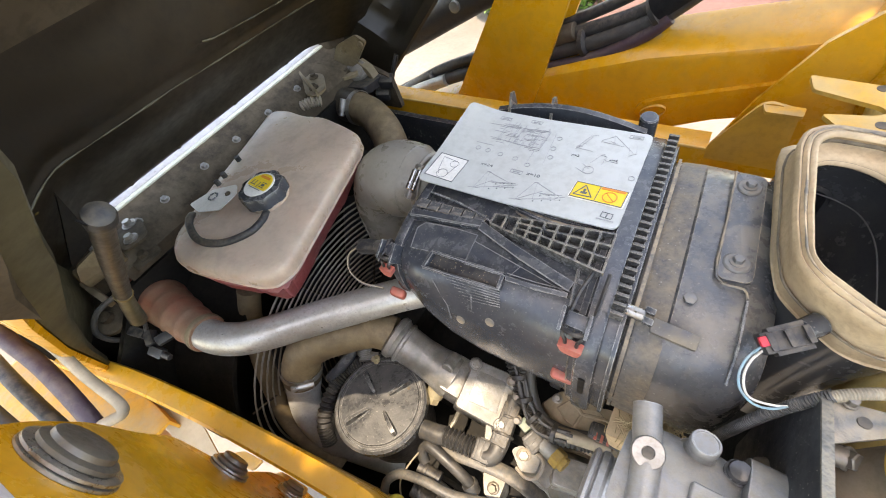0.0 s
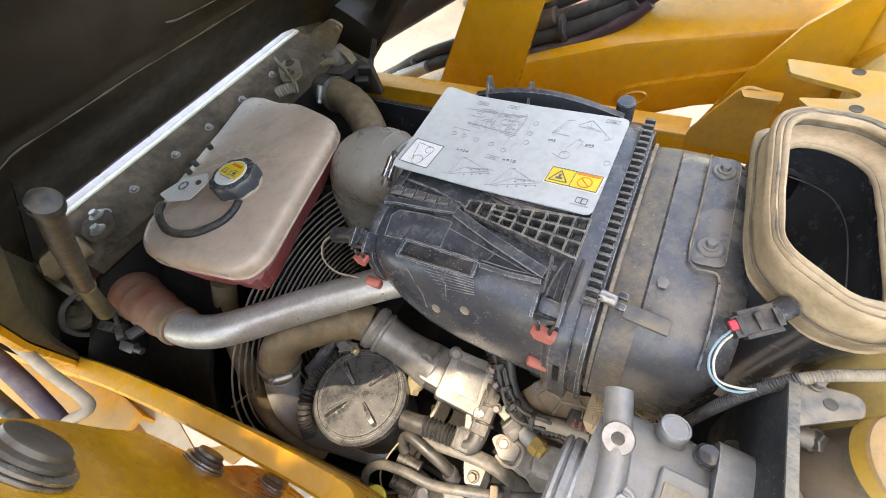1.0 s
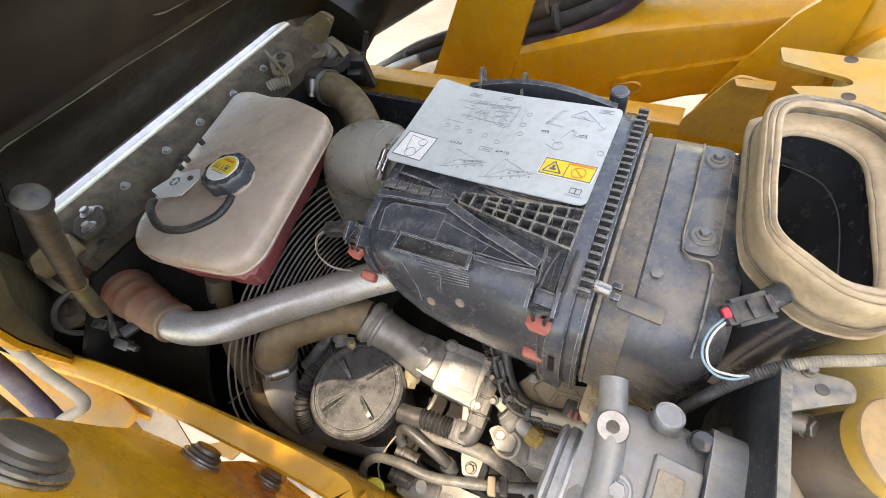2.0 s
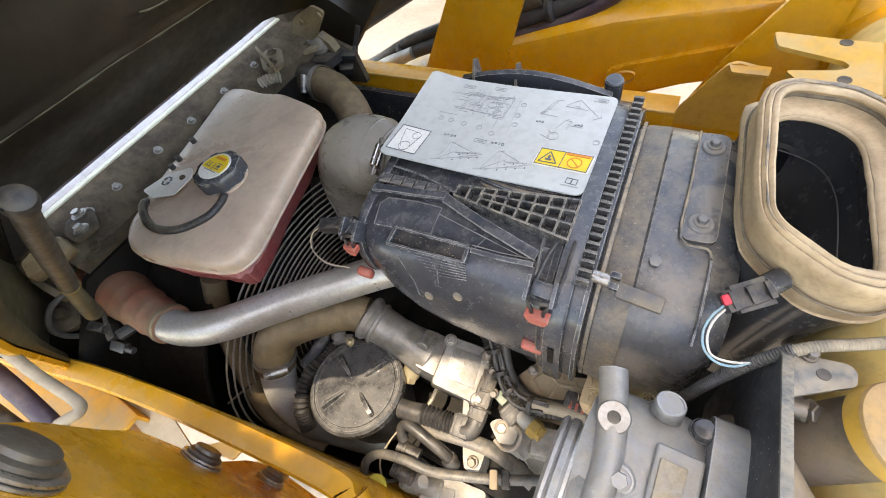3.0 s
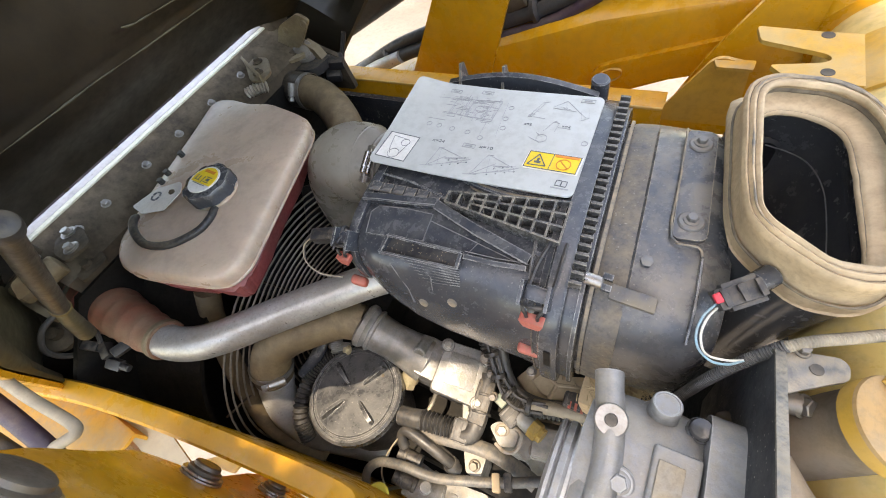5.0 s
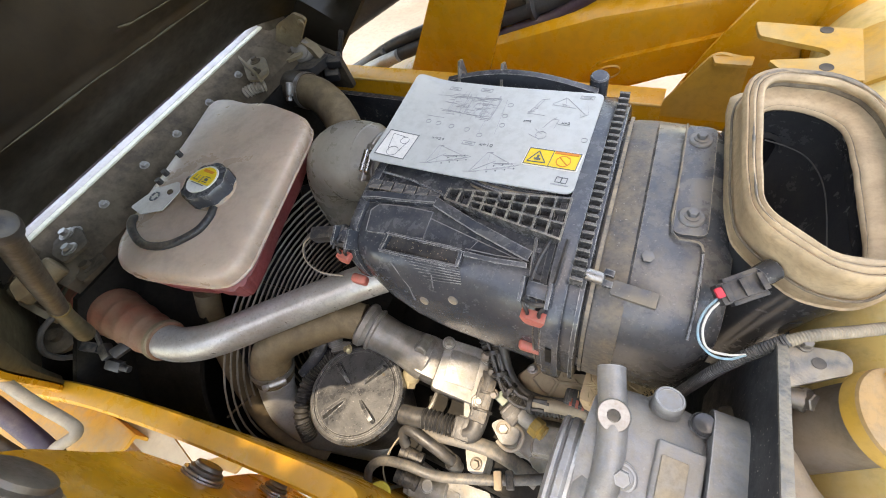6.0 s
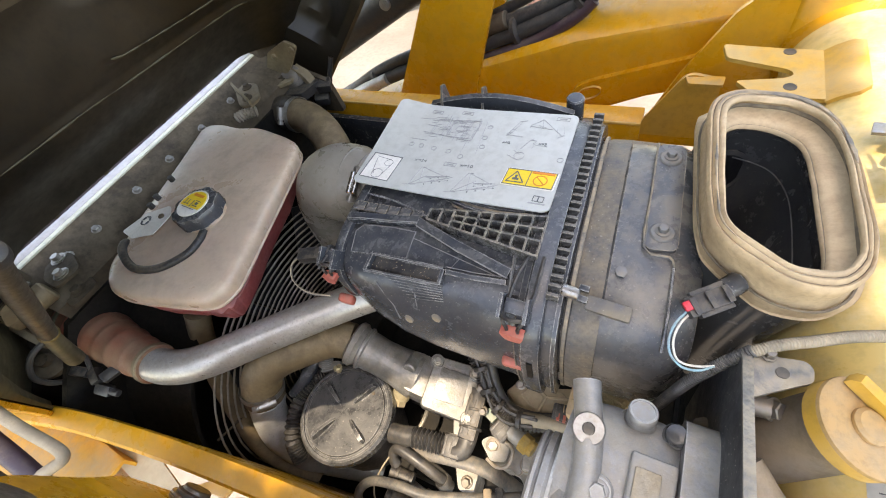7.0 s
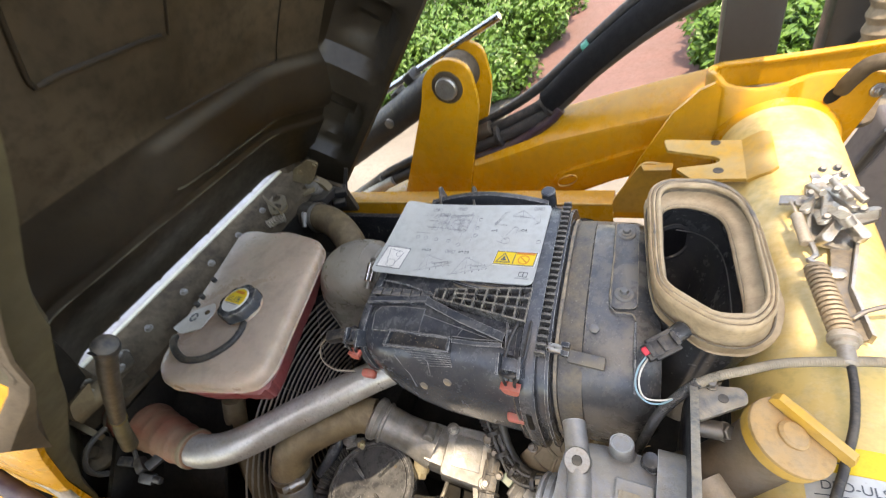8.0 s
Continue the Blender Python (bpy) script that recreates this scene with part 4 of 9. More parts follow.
def coolant_tank():
    ob = thing("coolant_tank", (-0.288, 0.064, 1.3270), "dusty beige plastic coolant tank with a red lower half", "coolant tank")
    poly = rounded(TANK, 0.020, 4)
    cx, cy = -0.300, 0.070

    def inset(pts, d, z):
        # the outline drawn in evenly by d
        out = []
        n = len(pts)
        for i, p in enumerate(pts):
            t = (Vector(pts[(i + 2) % n]) - Vector(pts[i - 2])).normalized()
            q = Vector((-t.y, t.x))
            if q.dot(Vector((cx, cy)) - Vector(p)) < 0:
                q = -q
            q = Vector(p) + q * d
            out.append((q.x, q.y, z))
        return out
    b = B()
    crown = [[(cx + (x - cx) * k, cy + (y - cy) * k, z) for x, y, z in inset(poly, 0.010, z)] for k, z in ((0.97, 1.4462), (0.80, 1.4478), (0.4, 1.4486))]
    skin(b, [inset(poly, d, z) for d, z in ((0.006, 1.4120), (0.0022, 1.4135), (0.0, 1.4165), (0.0016, 1.4195), (0.0012, 1.4215), (0.0, 1.4300), (0.0006, 1.4365), (0.0028, 1.4412), (0.0062, 1.4440))] + crown)
    part("upper_shell", b, M_TANK, ob)
    b = B()
    red = rounded(RED_HALF, 0.016, 6)

    def lip(d, z, amp):
        out = []
        for i, p in enumerate(inset(red, d, z)):
            f = amp * math.sin(i * 1.15) * (0.6 + 0.4 * math.sin(i * 0.37))
            out.append((p[0] + f, p[1] - f, p[2] - 0.5 * f))
        return out
    skin(b, [lip(0.016, 1.4115, 0.0), lip(0.010, 1.4105, 0.0), lip(0.004, 1.3990, 0.0012), lip(0.0, 1.3950, 0.0020), lip(0.002, 1.3900, 0.0020), lip(0.008, 1.3640, 0.0012), lip(0.020, 1.3480, 0.0006), lip(0.05, 1.3440, 0.0)])
    part("lower_shell", b, M_RED, ob, "translucent red lower half")
    cap = (-0.2715, 0.036)
    b = B()
    lathe(b, (*cap, 1.4400), (0, 0, 1), [(0.037, 0), (0.037, 0.012), (0.033, 0.016)], 24)
    part("neck", b, M_TANK, ob)
    b = B()
    n = 48
    rings = []
    for r, h in ((0.034, 0.0), (0.0385, 0.003), (0.0385, 0.019), (0.036, 0.024), (0.029, 0.026)):
        rings.append([(cap[0] + (r + (0.0028 if (j // 3) % 2 == 0 and r > 0.03 else 0)) * math.cos(2 * math.pi * j / n), cap[1] + (r + (0.0028 if (j // 3) % 2 == 0 and r > 0.03 else 0)) * math.sin(2 * math.pi * j / n), 1.4530 + h) for j in range(n)])
    skin(b, rings)
    c = part("cap", b, M_BLK, ob, "black ribbed screw cap")
    b = B()
    lathe(b, (*cap, 1.4788), (0, 0, 1), [(0.0275, 0), (0.0275, 0.0016)], 28)
    part("cap_label", b, M_LABW, c, "round warning label")
    b = B()
    half = [(0.0245 * math.cos(t), 0.0245 * math.sin(t)) for t in (math.radians(a) for a in range(-20, 201, 10))]
    rz = radians(-4)
    half = [(cap[0] + x * math.cos(rz) - y * math.sin(rz), cap[1] + x * math.sin(rz) + y * math.cos(rz)) for x, y in half]
    prism(b, half, "z", 1.4804, 1.4809)
    part("yellow_field", b, M_LABY, c)
    b = B()
    for dx, dy, w, h in ((-0.013, -0.004, 0.013, 0.0012), (-0.0165, 0.001, 0.0012, 0.009), (-0.0095, 0.001, 0.0012, 0.009), (0.0, -0.001, 0.0011, 0.013), (0.010, -0.004, 0.012, 0.0012), (0.010, 0.001, 0.007, 0.005), (0.010, 0.006, 0.012, 0.0012), (0.0, -0.0105, 0.030, 0.0010)):
        x, y = cap[0] + dx * math.cos(rz) - dy * math.sin(rz), cap[1] + dx * math.sin(rz) + dy * math.cos(rz)
        box(b, (x, y, 1.4812), (w, h, 0.0005), 0, rot(0, 0, -4))
    part("warning_marks", b, M_INK, c)
    b = B()
    x, y = cap[0] - 0.016 * math.sin(rz), cap[1] + 0.016 * math.cos(rz)
    box(b, (x, y, 1.4812), (0.024, 0.005, 0.0005), 0, rot(0, 0, -4))
    part("warning_bar", b, M_LABR, c)
    b = B()
    sweep(b, [(-0.246, 0.008, 1.4500), (-0.237, -0.011, 1.4510), (-0.239, -0.039, 1.4510), (-0.269, -0.073, 1.4510), (-0.316, -0.086, 1.4510), (-0.363, -0.072, 1.4530), (-0.387, -0.053, 1.4500), (-0.420, -0.039, 1.4170)], 0.0065, 10)
    part("overflow_hose", b, M_RUB, ob)
    b = B()
    m = rot(0, -5, 14)
    rings = []
    outline = rounded([(-0.052, -0.016), (-0.02, -0.030), (0.040, -0.032), (0.048, 0.010), (0.036, 0.030), (-0.03, 0.026)], 0.006)
    for z in (0.0, 0.0012):
        rings.append([Vector((-0.366, -0.009, 1.4570)) + m.to_3x3() @ Vector((x, y, z + 0.004 * math.sin(x * 60))) for x, y in outline])
    skin(b, rings)
    tag = part("tag", b, M_LABW, ob, "small dusty white tag with a printed mark")
    b = B()
    for a in range(0, 360, 60):
        sweep(b, [Vector((-0.366, -0.009, 1.4625)) + m.to_3x3() @ Vector((0.009 * math.cos(radians(t)), 0.009 * math.sin(radians(t)), 0)) for t in (a, a + 45)], 0.0014, 5, 1)
    part("tag_mark", b, M_INK, tag)
    b = B()
    lathe(b, Vector((-0.366, -0.009, 1.4590)) + m.to_3x3() @ Vector((0.03, 0.008, 0)), (0, 0, 1), [(0.005, 0), (0.005, 0.004), (0.002, 0.006)], 10)
    part("tag_stud", b, M_SHROUD, tag)
    for x, y in ((-0.425, 0.09), (-0.414, 0.045), (-0.408, 0.025)):
        b = B()
        rod(b, (x, y, 1.41), (x, y, 1.4570), 0.0055, 8)
        part("clip", b, M_CORR, ob)
    return ob


coolant_tank()


# ---- pipes and hoses at the radiator side ----
def band_clamp(parent, p, d, r, screw):
    """A worm-drive band with its screw housing, laid round the hose at p."""
    b = B()
    lathe(b, V(p) - V(d).normalized() * 0.006, d, [(r, 0), (r + 0.0016, 0), (r + 0.0016, 0.012), (r, 0.012)], 28, cap=False)
    c = part("hose_clamp", b, M_STEEL, parent)
    b = B()
    a = V(screw).normalized()
    t = V(d).normalized().cross(a)
    q = V(p) + a * (r + 0.005)
    rod(b, q - t * 0.016, q + t * 0.014, 0.0072, 14)
    rod(b, q + t * 0.014, q + t * 0.018, 0.0052, 10)
    rod(b, q + t * 0.017, q + t * 0.025, 0.0066, 6)
    box(b, q - a * 0.003 - t * 0.004, (0.012, 0.012, 0.012), 0.002)
    part("clamp_screw", b, M_STEEL, c)


def charge_pipe():
    ob = thing("charge_air_pipe", (-0.25, -0.1, 1.28), "bent aluminised charge air pipe joined to a dusty red rubber hose", "pipe")
    b = B()
    sweep(b, [(-0.345, -0.192, 1.31), (-0.295, -0.190, 1.31), (-0.250, -0.174, 1.31), (-0.205, -0.142, 1.31), (-0.134, -0.074, 1.31), (-0.03, 0.022, 1.308), (0.06, 0.10, 1.30)], 0.0288, 28, 8)
    part("pipe", b, M_PIPE, ob)
    b = B()
    sweep(b, [(-0.535, -0.181, 1.339), (-0.50, -0.184, 1.335), (-0.46, -0.188, 1.328), (-0.42, -0.190, 1.321), (-0.385, -0.1915, 1.315), (-0.345, -0.192, 1.31), (-0.308, -0.191, 1.31)], lambda k: 0.0335 + 0.0095 * (1 - max(0.0, min(1.0, (k - 0.35) / 0.5))) + sum(h * math.exp(-((k - c) / w) ** 2) for c, w, h in ((0.10, 0.025, 0.0020), (0.19, 0.02, 0.0016), (0.29, 0.03, 0.0024), (0.42, 0.04, 0.0026), (0.52, 0.02, 0.0014), (0.66, 0.04, 0.0024), (0.80, 0.025, 0.0018))), 32, 12)
    part("red_hose", b, M_REDH, ob, "dusty red silicone hose")
    b = B()
    lathe(b, (-0.322, -0.1915, 1.31), (1, 0.02, 0), [(0.0325, 0), (0.0352, 0.003), (0.0352, 0.010), (0.0320, 0.014)], 28, cap=False)
    part("hose_band", b, M_BROWNL, ob, "tan rubber band")
    b = B()
    lathe(b, (-0.492, -0.1848, 1.3335), (1, -0.10, -0.17), [(0.0463, 0), (0.0478, 0.002), (0.0480, 0.016), (0.0464, 0.018)], 32, cap=False)
    part("red_band", b, M_CLIP, ob, "bright red printed band")
    b = B()
    lathe(b, (-0.520, -0.182, 1.3375), (1, -0.10, -0.12), [(0.0462, 0), (0.0476, 0.002), (0.0476, 0.010), (0.0462, 0.012)], 32, cap=False)
    part("green_band", b, M_TEALG, ob, "dull green-grey band")
    b = B()
    sweep(b, [(-0.525, -0.182, 1.338), (-0.57, -0.172, 1.342), (-0.62, -0.15, 1.342), (-0.67, -0.12, 1.335)], 0.043, 24)
    part("cooler_outlet", b, M_HOSEG, ob, "dusty grey cooler outlet")
    return ob


def intake_elbow():
    ob = thing("intake_elbow", (-0.16, 0.2, 1.1), "dusty grey-brown bulbous intake elbow with a steel barrel clamp", "intake hose")
    b = B()
    sweep(b, [(0.035, 0.208, 1.385), (-0.03, 0.206, 1.390), (-0.062, 0.205, 1.393), (-0.10, 0.203, 1.394), (-0.150, 0.197, 1.380), (-0.183, 0.190, 1.335), (-0.190, 0.184, 1.26), (-0.190, 0.180, 1.05)], lambda k: 0.050 + 0.020 * math.exp(-((k - 0.47) / 0.17) ** 2), 36, 8)
    part("elbow", b, M_ELB, ob)
    # moulded step where the bulb meets the neck
    b = B()
    lathe(b, (-0.082, 0.2045, 1.3935), (1, 0, -0.02), [(0.060, -0.010), (0.0655, -0.006), (0.0660, 0.0), (0.061, 0.006), (0.056, 0.010)], 40, cap=False)
    part("hose_bead", b, M_ELB, ob)
    # broad band clamp closed by a bright barrel nut
    b = B()
    lathe(b, (-0.058, 0.205, 1.391), (1, 0, -0.02), [(0.0560, 0), (0.0585, 0.001), (0.0590, 0.003), (0.0575, 0.005), (0.0575, 0.012), (0.0590, 0.014), (0.0585, 0.016), (0.0560, 0.017)], 44, cap=False)
    band = part("band_clamp", b, M_STEEL, ob, "bright steel band clamp")
    for k in (0.0, 0.0095):
        b = B()
        rod(b, (-0.0535 + k, 0.181, 1.4500), (-0.0545 + k, 0.150, 1.4325), 0.0047, 16, 0.3)
        part("barrel", b, M_CHROME, band, "polished barrel nut")
    b = B()
    rod(b, (-0.0490, 0.186, 1.4515), (-0.0500, 0.138, 1.4240), 0.0030, 10)
    part("clamp_bolt", b, M_STEEL, band)
    for q in ((-0.0490, 0.189, 1.4480), (-0.0495, 0.146, 1.4235)):
        b = B()
        box(b, q, (0.015, 0.010, 0.013), 0.003, rot(32, 0, 0))
        part("clamp_lug", b, M_STEEL, band)
    b = B()
    m = rot(25, -18, 30)
    outline = [(0.030 * math.cos(t) * (1 if math.cos(t) > 0 else 0.8), 0.011 * math.sin(t)) for t in (2 * math.pi * j / 24 for j in range(24))]
    skin(b, [[Vector((-0.020, 0.232, 1.455)) + m.to_3x3() @ Vector((x, y, z)) for x, y in outline] for z in (-0.002, 0.002)])
    part("pull_tab", b, M_ELB, ob, "moulded rubber pull tab")
    b = B()
    sweep(b, [(-0.56, 0.40, 1.33), (-0.50, 0.405, 1.355), (-0.43, 0.405, 1.36), (-0.35, 0.39, 1.355), (-0.275, 0.345, 1.335), (-0.245, 0.30, 1.29), (-0.235, 0.27, 1.20)], 0.038, 22, 8)
    part("upper_hose", b, M_HOSE, ob, "dusty brown rubber hose")
    band_clamp(ob, (-0.405, 0.402, 1.360), (1, -0.05, 0), 0.0395, (-0.3, -0.75, 0.6))
    b = B()
    sweep(b, [(-0.50, 0.405, 1.355), (-0.45, 0.405, 1.360), (-0.402, 0.402, 1.360)], 0.0405, 24)
    part("hose_cuff", b, M_STRUT, ob, "darker rubber cuff")
    b = B()
    sweep(b, [(-0.470, 0.300, 1.420), (-0.452, 0.318, 1.424), (-0.436, 0.334, 1.420)], 0.011, 14, 4, rib=0.004, pitch=0.006)
    part("ribbed_stub", b, M_SPRP, ob, "pale ribbed hose stub")
    return ob


def lower_pipe():
    ob = thing("coolant_pipe", (-0.16, -0.15, 0.95), "brown rubber elbow clamped to a grey metal coolant pipe", "pipe")
    b = B()
    sweep(b, [(-0.042, -0.016, 1.220), (-0.080, -0.028, 1.230), (-0.120, -0.062, 1.236), (-0.155, -0.095, 1.236), (-0.178, -0.124, 1.222), (-0.1863, -0.1475, 1.1925), (-0.1885, -0.1570, 1.170)], lambda k: 0.033 + 0.004 * k, 24, 7)
    part("elbow", b, M_HOSE, ob, "dusty brown rubber elbow")
    band_clamp(ob, (-0.1863, -0.1475, 1.1925), (-0.09, -0.41, -0.90), 0.0382, (0.851, -0.504, 0.145))
    b = B()
    sweep(b, [(-0.1863, -0.1475, 1.190), (-0.1885, -0.158, 1.167), (-0.196, -0.184, 1.11), (-0.182, -0.205, 1.06), (-0.15, -0.212, 0.99), (-0.11, -0.20, 0.92), (-0.05, -0.18, 0.85)], 0.033, 22, 8)
    part("pipe", b, M_ZINC, ob, "dull grey steel pipe")
    b = B()
    lathe(b, (-0.1890, -0.1590, 1.1650), (-0.09, -0.41, -0.90), [(0.0330, 0), (0.0342, 0.001), (0.0342, 0.013), (0.0330, 0.014)], 28, cap=False)
    part("pipe_collar", b, M_ZINC, ob, "bright bare pipe end")
    b = B()
    sweep(b, [(-0.048, -0.034, 1.150), (-0.091, -0.063, 1.150), (-0.118, -0.095, 1.150), (-0.129, -0.136, 1.145), (-0.128, -0.170, 1.135), (-0.118, -0.201, 1.120), (-0.100, -0.224, 1.090)], 0.0135, 14, 8, rib=0.0035, pitch=0.0065)
    part("corrugated_hose", b, M_CORR, ob, "black corrugated breather hose")
    b = B()
    sweep(b, [(-0.156, -0.064, 1.190), (-0.127, -0.055, 1.185), (-0.129, -0.093, 1.170), (-0.147, -0.133, 1.150)], lambda k: 0.017 - 0.006 * k, 12, 6)
    part("moulded_spout", b, M_BLK, ob, "black moulded hose spout")
    b = B()
    sweep(b, [(-0.30, -0.09, 1.32), (-0.315, -0.13, 1.24), (-0.30, -0.19, 1.12), (-0.24, -0.24, 1.02), (-0.12, -0.25, 0.95)], 0.021, 14, 8)
    part("radiator_hose", b, M_HOSE, ob, "dull brown radiator hose")
    return ob


charge_pipe()
intake_elbow()
lower_pipe()


def breather_canister():
    ob = thing("breather_canister", (-0.008, -0.128, 0.98), "black round plastic canister with four ribs on its lid", "canister")
    c = Vector((-0.016, -0.123, 0))
    b = B()
    lathe(b, c + Vector((0, 0, 1.02)), (0, 0, 1), [(0.068, 0), (0.074, 0.03), (0.078, 0.134)], 40)
    part("body", b, M_RUB, ob)
    b = B()
    lathe(b, c + Vector((0, 0, 1.142)), (0, 0, 1), [(0.081, 0.012), (0.086, 0.014), (0.086, 0.022), (0.0855, 0.030), (0.081, 0.034), (0.0775, 0.034), (0.0765, 0.031), (0.073, 0.031), (0.071, 0.034), (0.02, 0.036)], 56)
    lid = part("lid", b, M_LID, ob, "dull black screw lid")
    for k in range(4):
        a = radians(62 + 90 * k)
        b = B()
        u = Vector((math.cos(a), math.sin(a), 0))
        w = Vector((-u.y, u.x, 0))
        o = c + Vector((0, 0, 1.176))
        skin(b, [[o + u * r + w * (h * t) + Vector((0, 0, z)) for t, z in ((-1, -0.002), (-0.55, q), (0.55, q), (1, -0.002))] for r, h, q in ((0.018, 0.0028, 0.001), (0.024, 0.0046, 0.007), (0.055, 0.0062, 0.012), (0.064, 0.0058, 0.009), (0.068, 0.004, 0.0))])
        part("rib", b, M_LID, lid)
    b = B()
    lathe(b, c + Vector((0.035, 0.045, 1.177)), (0, 0, 1), [(0.0028, 0), (0.0028, 0.001), (0.0014, 0.0012)], 10)
    part("moulding_mark", b, M_SHROUD, lid)
    return ob


breather_canister()
# ---- air filter ----
def section(x, y0, y1, z0, z1, k=3.4):
    return [(x, y, z) for y, z in oval(y0, y1, z0, z1, k)]


def air_filter():
    ob = thing("air_filter", (0.20, 0.17, 1.25), "large black plastic air filter housing with red wire clips", "air filter")

    def fp(name, b, m, parent, label=""):
        # the housing sits a little askew in the bay
        for v in b.verts:
            v.co.x += 0.06 * (0.28 - v.co.y)
        return part(name, b, m, parent, label)
    b = B()
    rows = [(-0.008, 0.045, 0.31, 1.40, 1.455), (0.004, 0.022, 0.335, 1.375, 1.470), (0.022, 0.006, 0.345, 1.345, 1.478), (0.05, -0.002, 0.35, 1.305, 1.481), (0.085, -0.006, 0.35, 1.275, 1.483), (0.13, -0.008, 0.35, 1.262, 1.484), (0.20, -0.008, 0.35, 1.258, 1.485), (0.272, -0.008, 0.35, 1.258, 1.485)]
    skin(b, [section(*r) for r in rows])
    cover = fp("cover", b, M_BLK, ob, "black ribbed filter cover")
    # castellated joint between cover and body
    b = B()
    skin(b, [section(x, -0.014 - g, 0.356 + g, 1.252 - g, 1.490 + g) for x, g in ((0.258, -0.008), (0.2595, -0.001), (0.2665, 0.0), (0.2675, 0.0045), (0.2695, 0.0062), (0.2855, 0.0062), (0.2885, 0.0045), (0.2895, -0.002)) ])
    fp("joint_flange", b, M_BLK, ob)
    b = B()
    skin(b, [section(x, -0.014 - g, 0.356 + g, 1.252 - g, 1.490 + g) for x, g in ((0.2995, -0.002), (0.300, 0.001), (0.3045, 0.001), (0.306, -0.006))])
    fp("joint_flange", b, M_BLK, ob)
    b = B()
    skin(b, [section(x, -0.0105, 0.352, 1.255, 1.4865) for x in (0.28, 0.302)])
    fp("joint_core", b, M_BLK, ob)
    # square teeth in a row along the top of the joint
    for i in range(26):
        y = 0.030 + 0.0112 * i
        b = B()
        box(b, (0.2955, y, 1.4890), (0.0125, 0.0036, 0.0110), 0.0005)
        fp("joint_tooth", b, M_BLKE, ob)
    # pale dotted seam down the near flank, and the slot of the joint band
    flank = [p for p in section(0.2600, -0.0135, 0.355, 1.2525, 1.4895) if p[1] < 0.03 and p[2] > 1.30]
    flank.sort(key=lambda p: -p[2])
    b = B()
    for p, q in zip(flank, flank[1:]):
        steps = max(1, int((V(q) - V(p)).length / 0.0034))
        for i in range(steps):
            box(b, V(p).lerp(V(q), i / steps) + Vector((0.0, -0.0006, 0.0004)), (0.0017, 0.0012, 0.0012), 0)
    tagged(fp("dotted_seam", b, M_CREASE, ob), "row of pale dots along the seam", kind="stuff")
    b = B()
    box(b, (0.2790, -0.0200, 1.400), (0.0070, 0.003, 0.034), 0.0006, rot(-4, 0, 0))
    fp("band_slot", b, M_DARK, ob, "dark slot in the joint band")
    # waffle ribs on the top
    def edge(x, k):
        return (0.088 - (x - 0.128) * 0.135) * (1 - k) + (0.104 + (x - 0.128) * 0.14) * k
    b = B()
    for i in range(10):
        x = 0.128 + 0.0158 * i
        y0, y1 = edge(x, 0), edge(x, 1)
        box(b, (x, (y0 + y1) / 2, 1.486), (0.0026, y1 - y0, 0.021), 0.0006)
    for k, x0 in ((0, 0.128), (0.36, 0.16), (0.68, 0.16), (1, 0.128)):
        y0, y1 = edge(x0, k), edge(0.271, k)
        box(b, ((x0 + 0.271) / 2, (y0 + y1) / 2, 1.486), (0.272 - x0, 0.0026, 0.021), 0.0006, rot(0, 0, math.degrees(math.atan2(y1 - y0, 0.271 - x0))))
    fp("waffle_rib", b, M_BLKE, cover)
    b = B()
    lathe(b, (0.0, 0.0, 0.0), (0, 0, 1), [(0.001, 0.0), (0.045, 0.0), (0.052, 0.002), (0.045, 0.0035), (0.001, 0.0035)], 28)
    bmesh.ops.transform(b, matrix=Matrix.Translation((0.198, 0.128, 1.484)) @ rot(0, 0, 3) @ Matrix.Diagonal((1, 0.22, 1, 1)), verts=b.verts)
    fp("dust_patch", b, M_CAKE, cover, "tan dust settled in a hollow")
    def rib(name, pts, w, h, m=M_BLK, up=(0, -0.45, 0.89)):
        b = B()
        bar(b, pts, w, h, up)
        fp(name, b, m, cover)

    # rounded collar round the end of the cover
    b = B()
    skin(b, [section(x, 0.010 - g, 0.342, 1.352 - g, 1.4765 + g) for x, g in ((0.000, -0.003), (0.0015, 0.0035), (0.005, 0.0060), (0.012, 0.0062), (0.0155, 0.0045), (0.017, -0.003))])
    fp("end_collar", b, M_BLK, cover)

    def worn(pts, w=0.0011, lift=0.0006):
        # bare, dusty arris of a moulded edge, its glint painted in as pale colour
        b = B()
        bar(b, pts, w, 0.0004, lift=lift)
        fp("worn_edge", b, M_EDGE, cover)
    sh = [(0.012, 0.0752, 1.4790), (0.035, 0.0782, 1.4811), (0.081, 0.0833, 1.4819), (0.1156, 0.0887, 1.4823)]
    rib("shoulder_rib", sh, 0.0110, 0.0082, up=(0, -0.2, 1))
    worn([(x, y - 0.0052, z + 0.0080) for x, y, z in sh])
    worn([(x, y + 0.0036, z + 0.0072) for x, y, z in sh], 0.0009)
    dg = [(0.1156, 0.0870, 1.4822), (0.1734, 0.0680, 1.4792), (0.2440, 0.0500, 1.4750)]
    rib("diagonal_rib", dg, 0.0125, 0.0085, up=(0, -0.3, 0.95))
    worn([(x, y - 0.0076, z + 0.0062) for x, y, z in dg])
    worn([(x, y + 0.0032, z + 0.0086) for x, y, z in dg], 0.0009)
    rib("cross_rib", [(0.1708, 0.0369, 1.4701), (0.2071, 0.0381, 1.4708), (0.2430, 0.0418, 1.4722)], 0.0060, 0.0085)
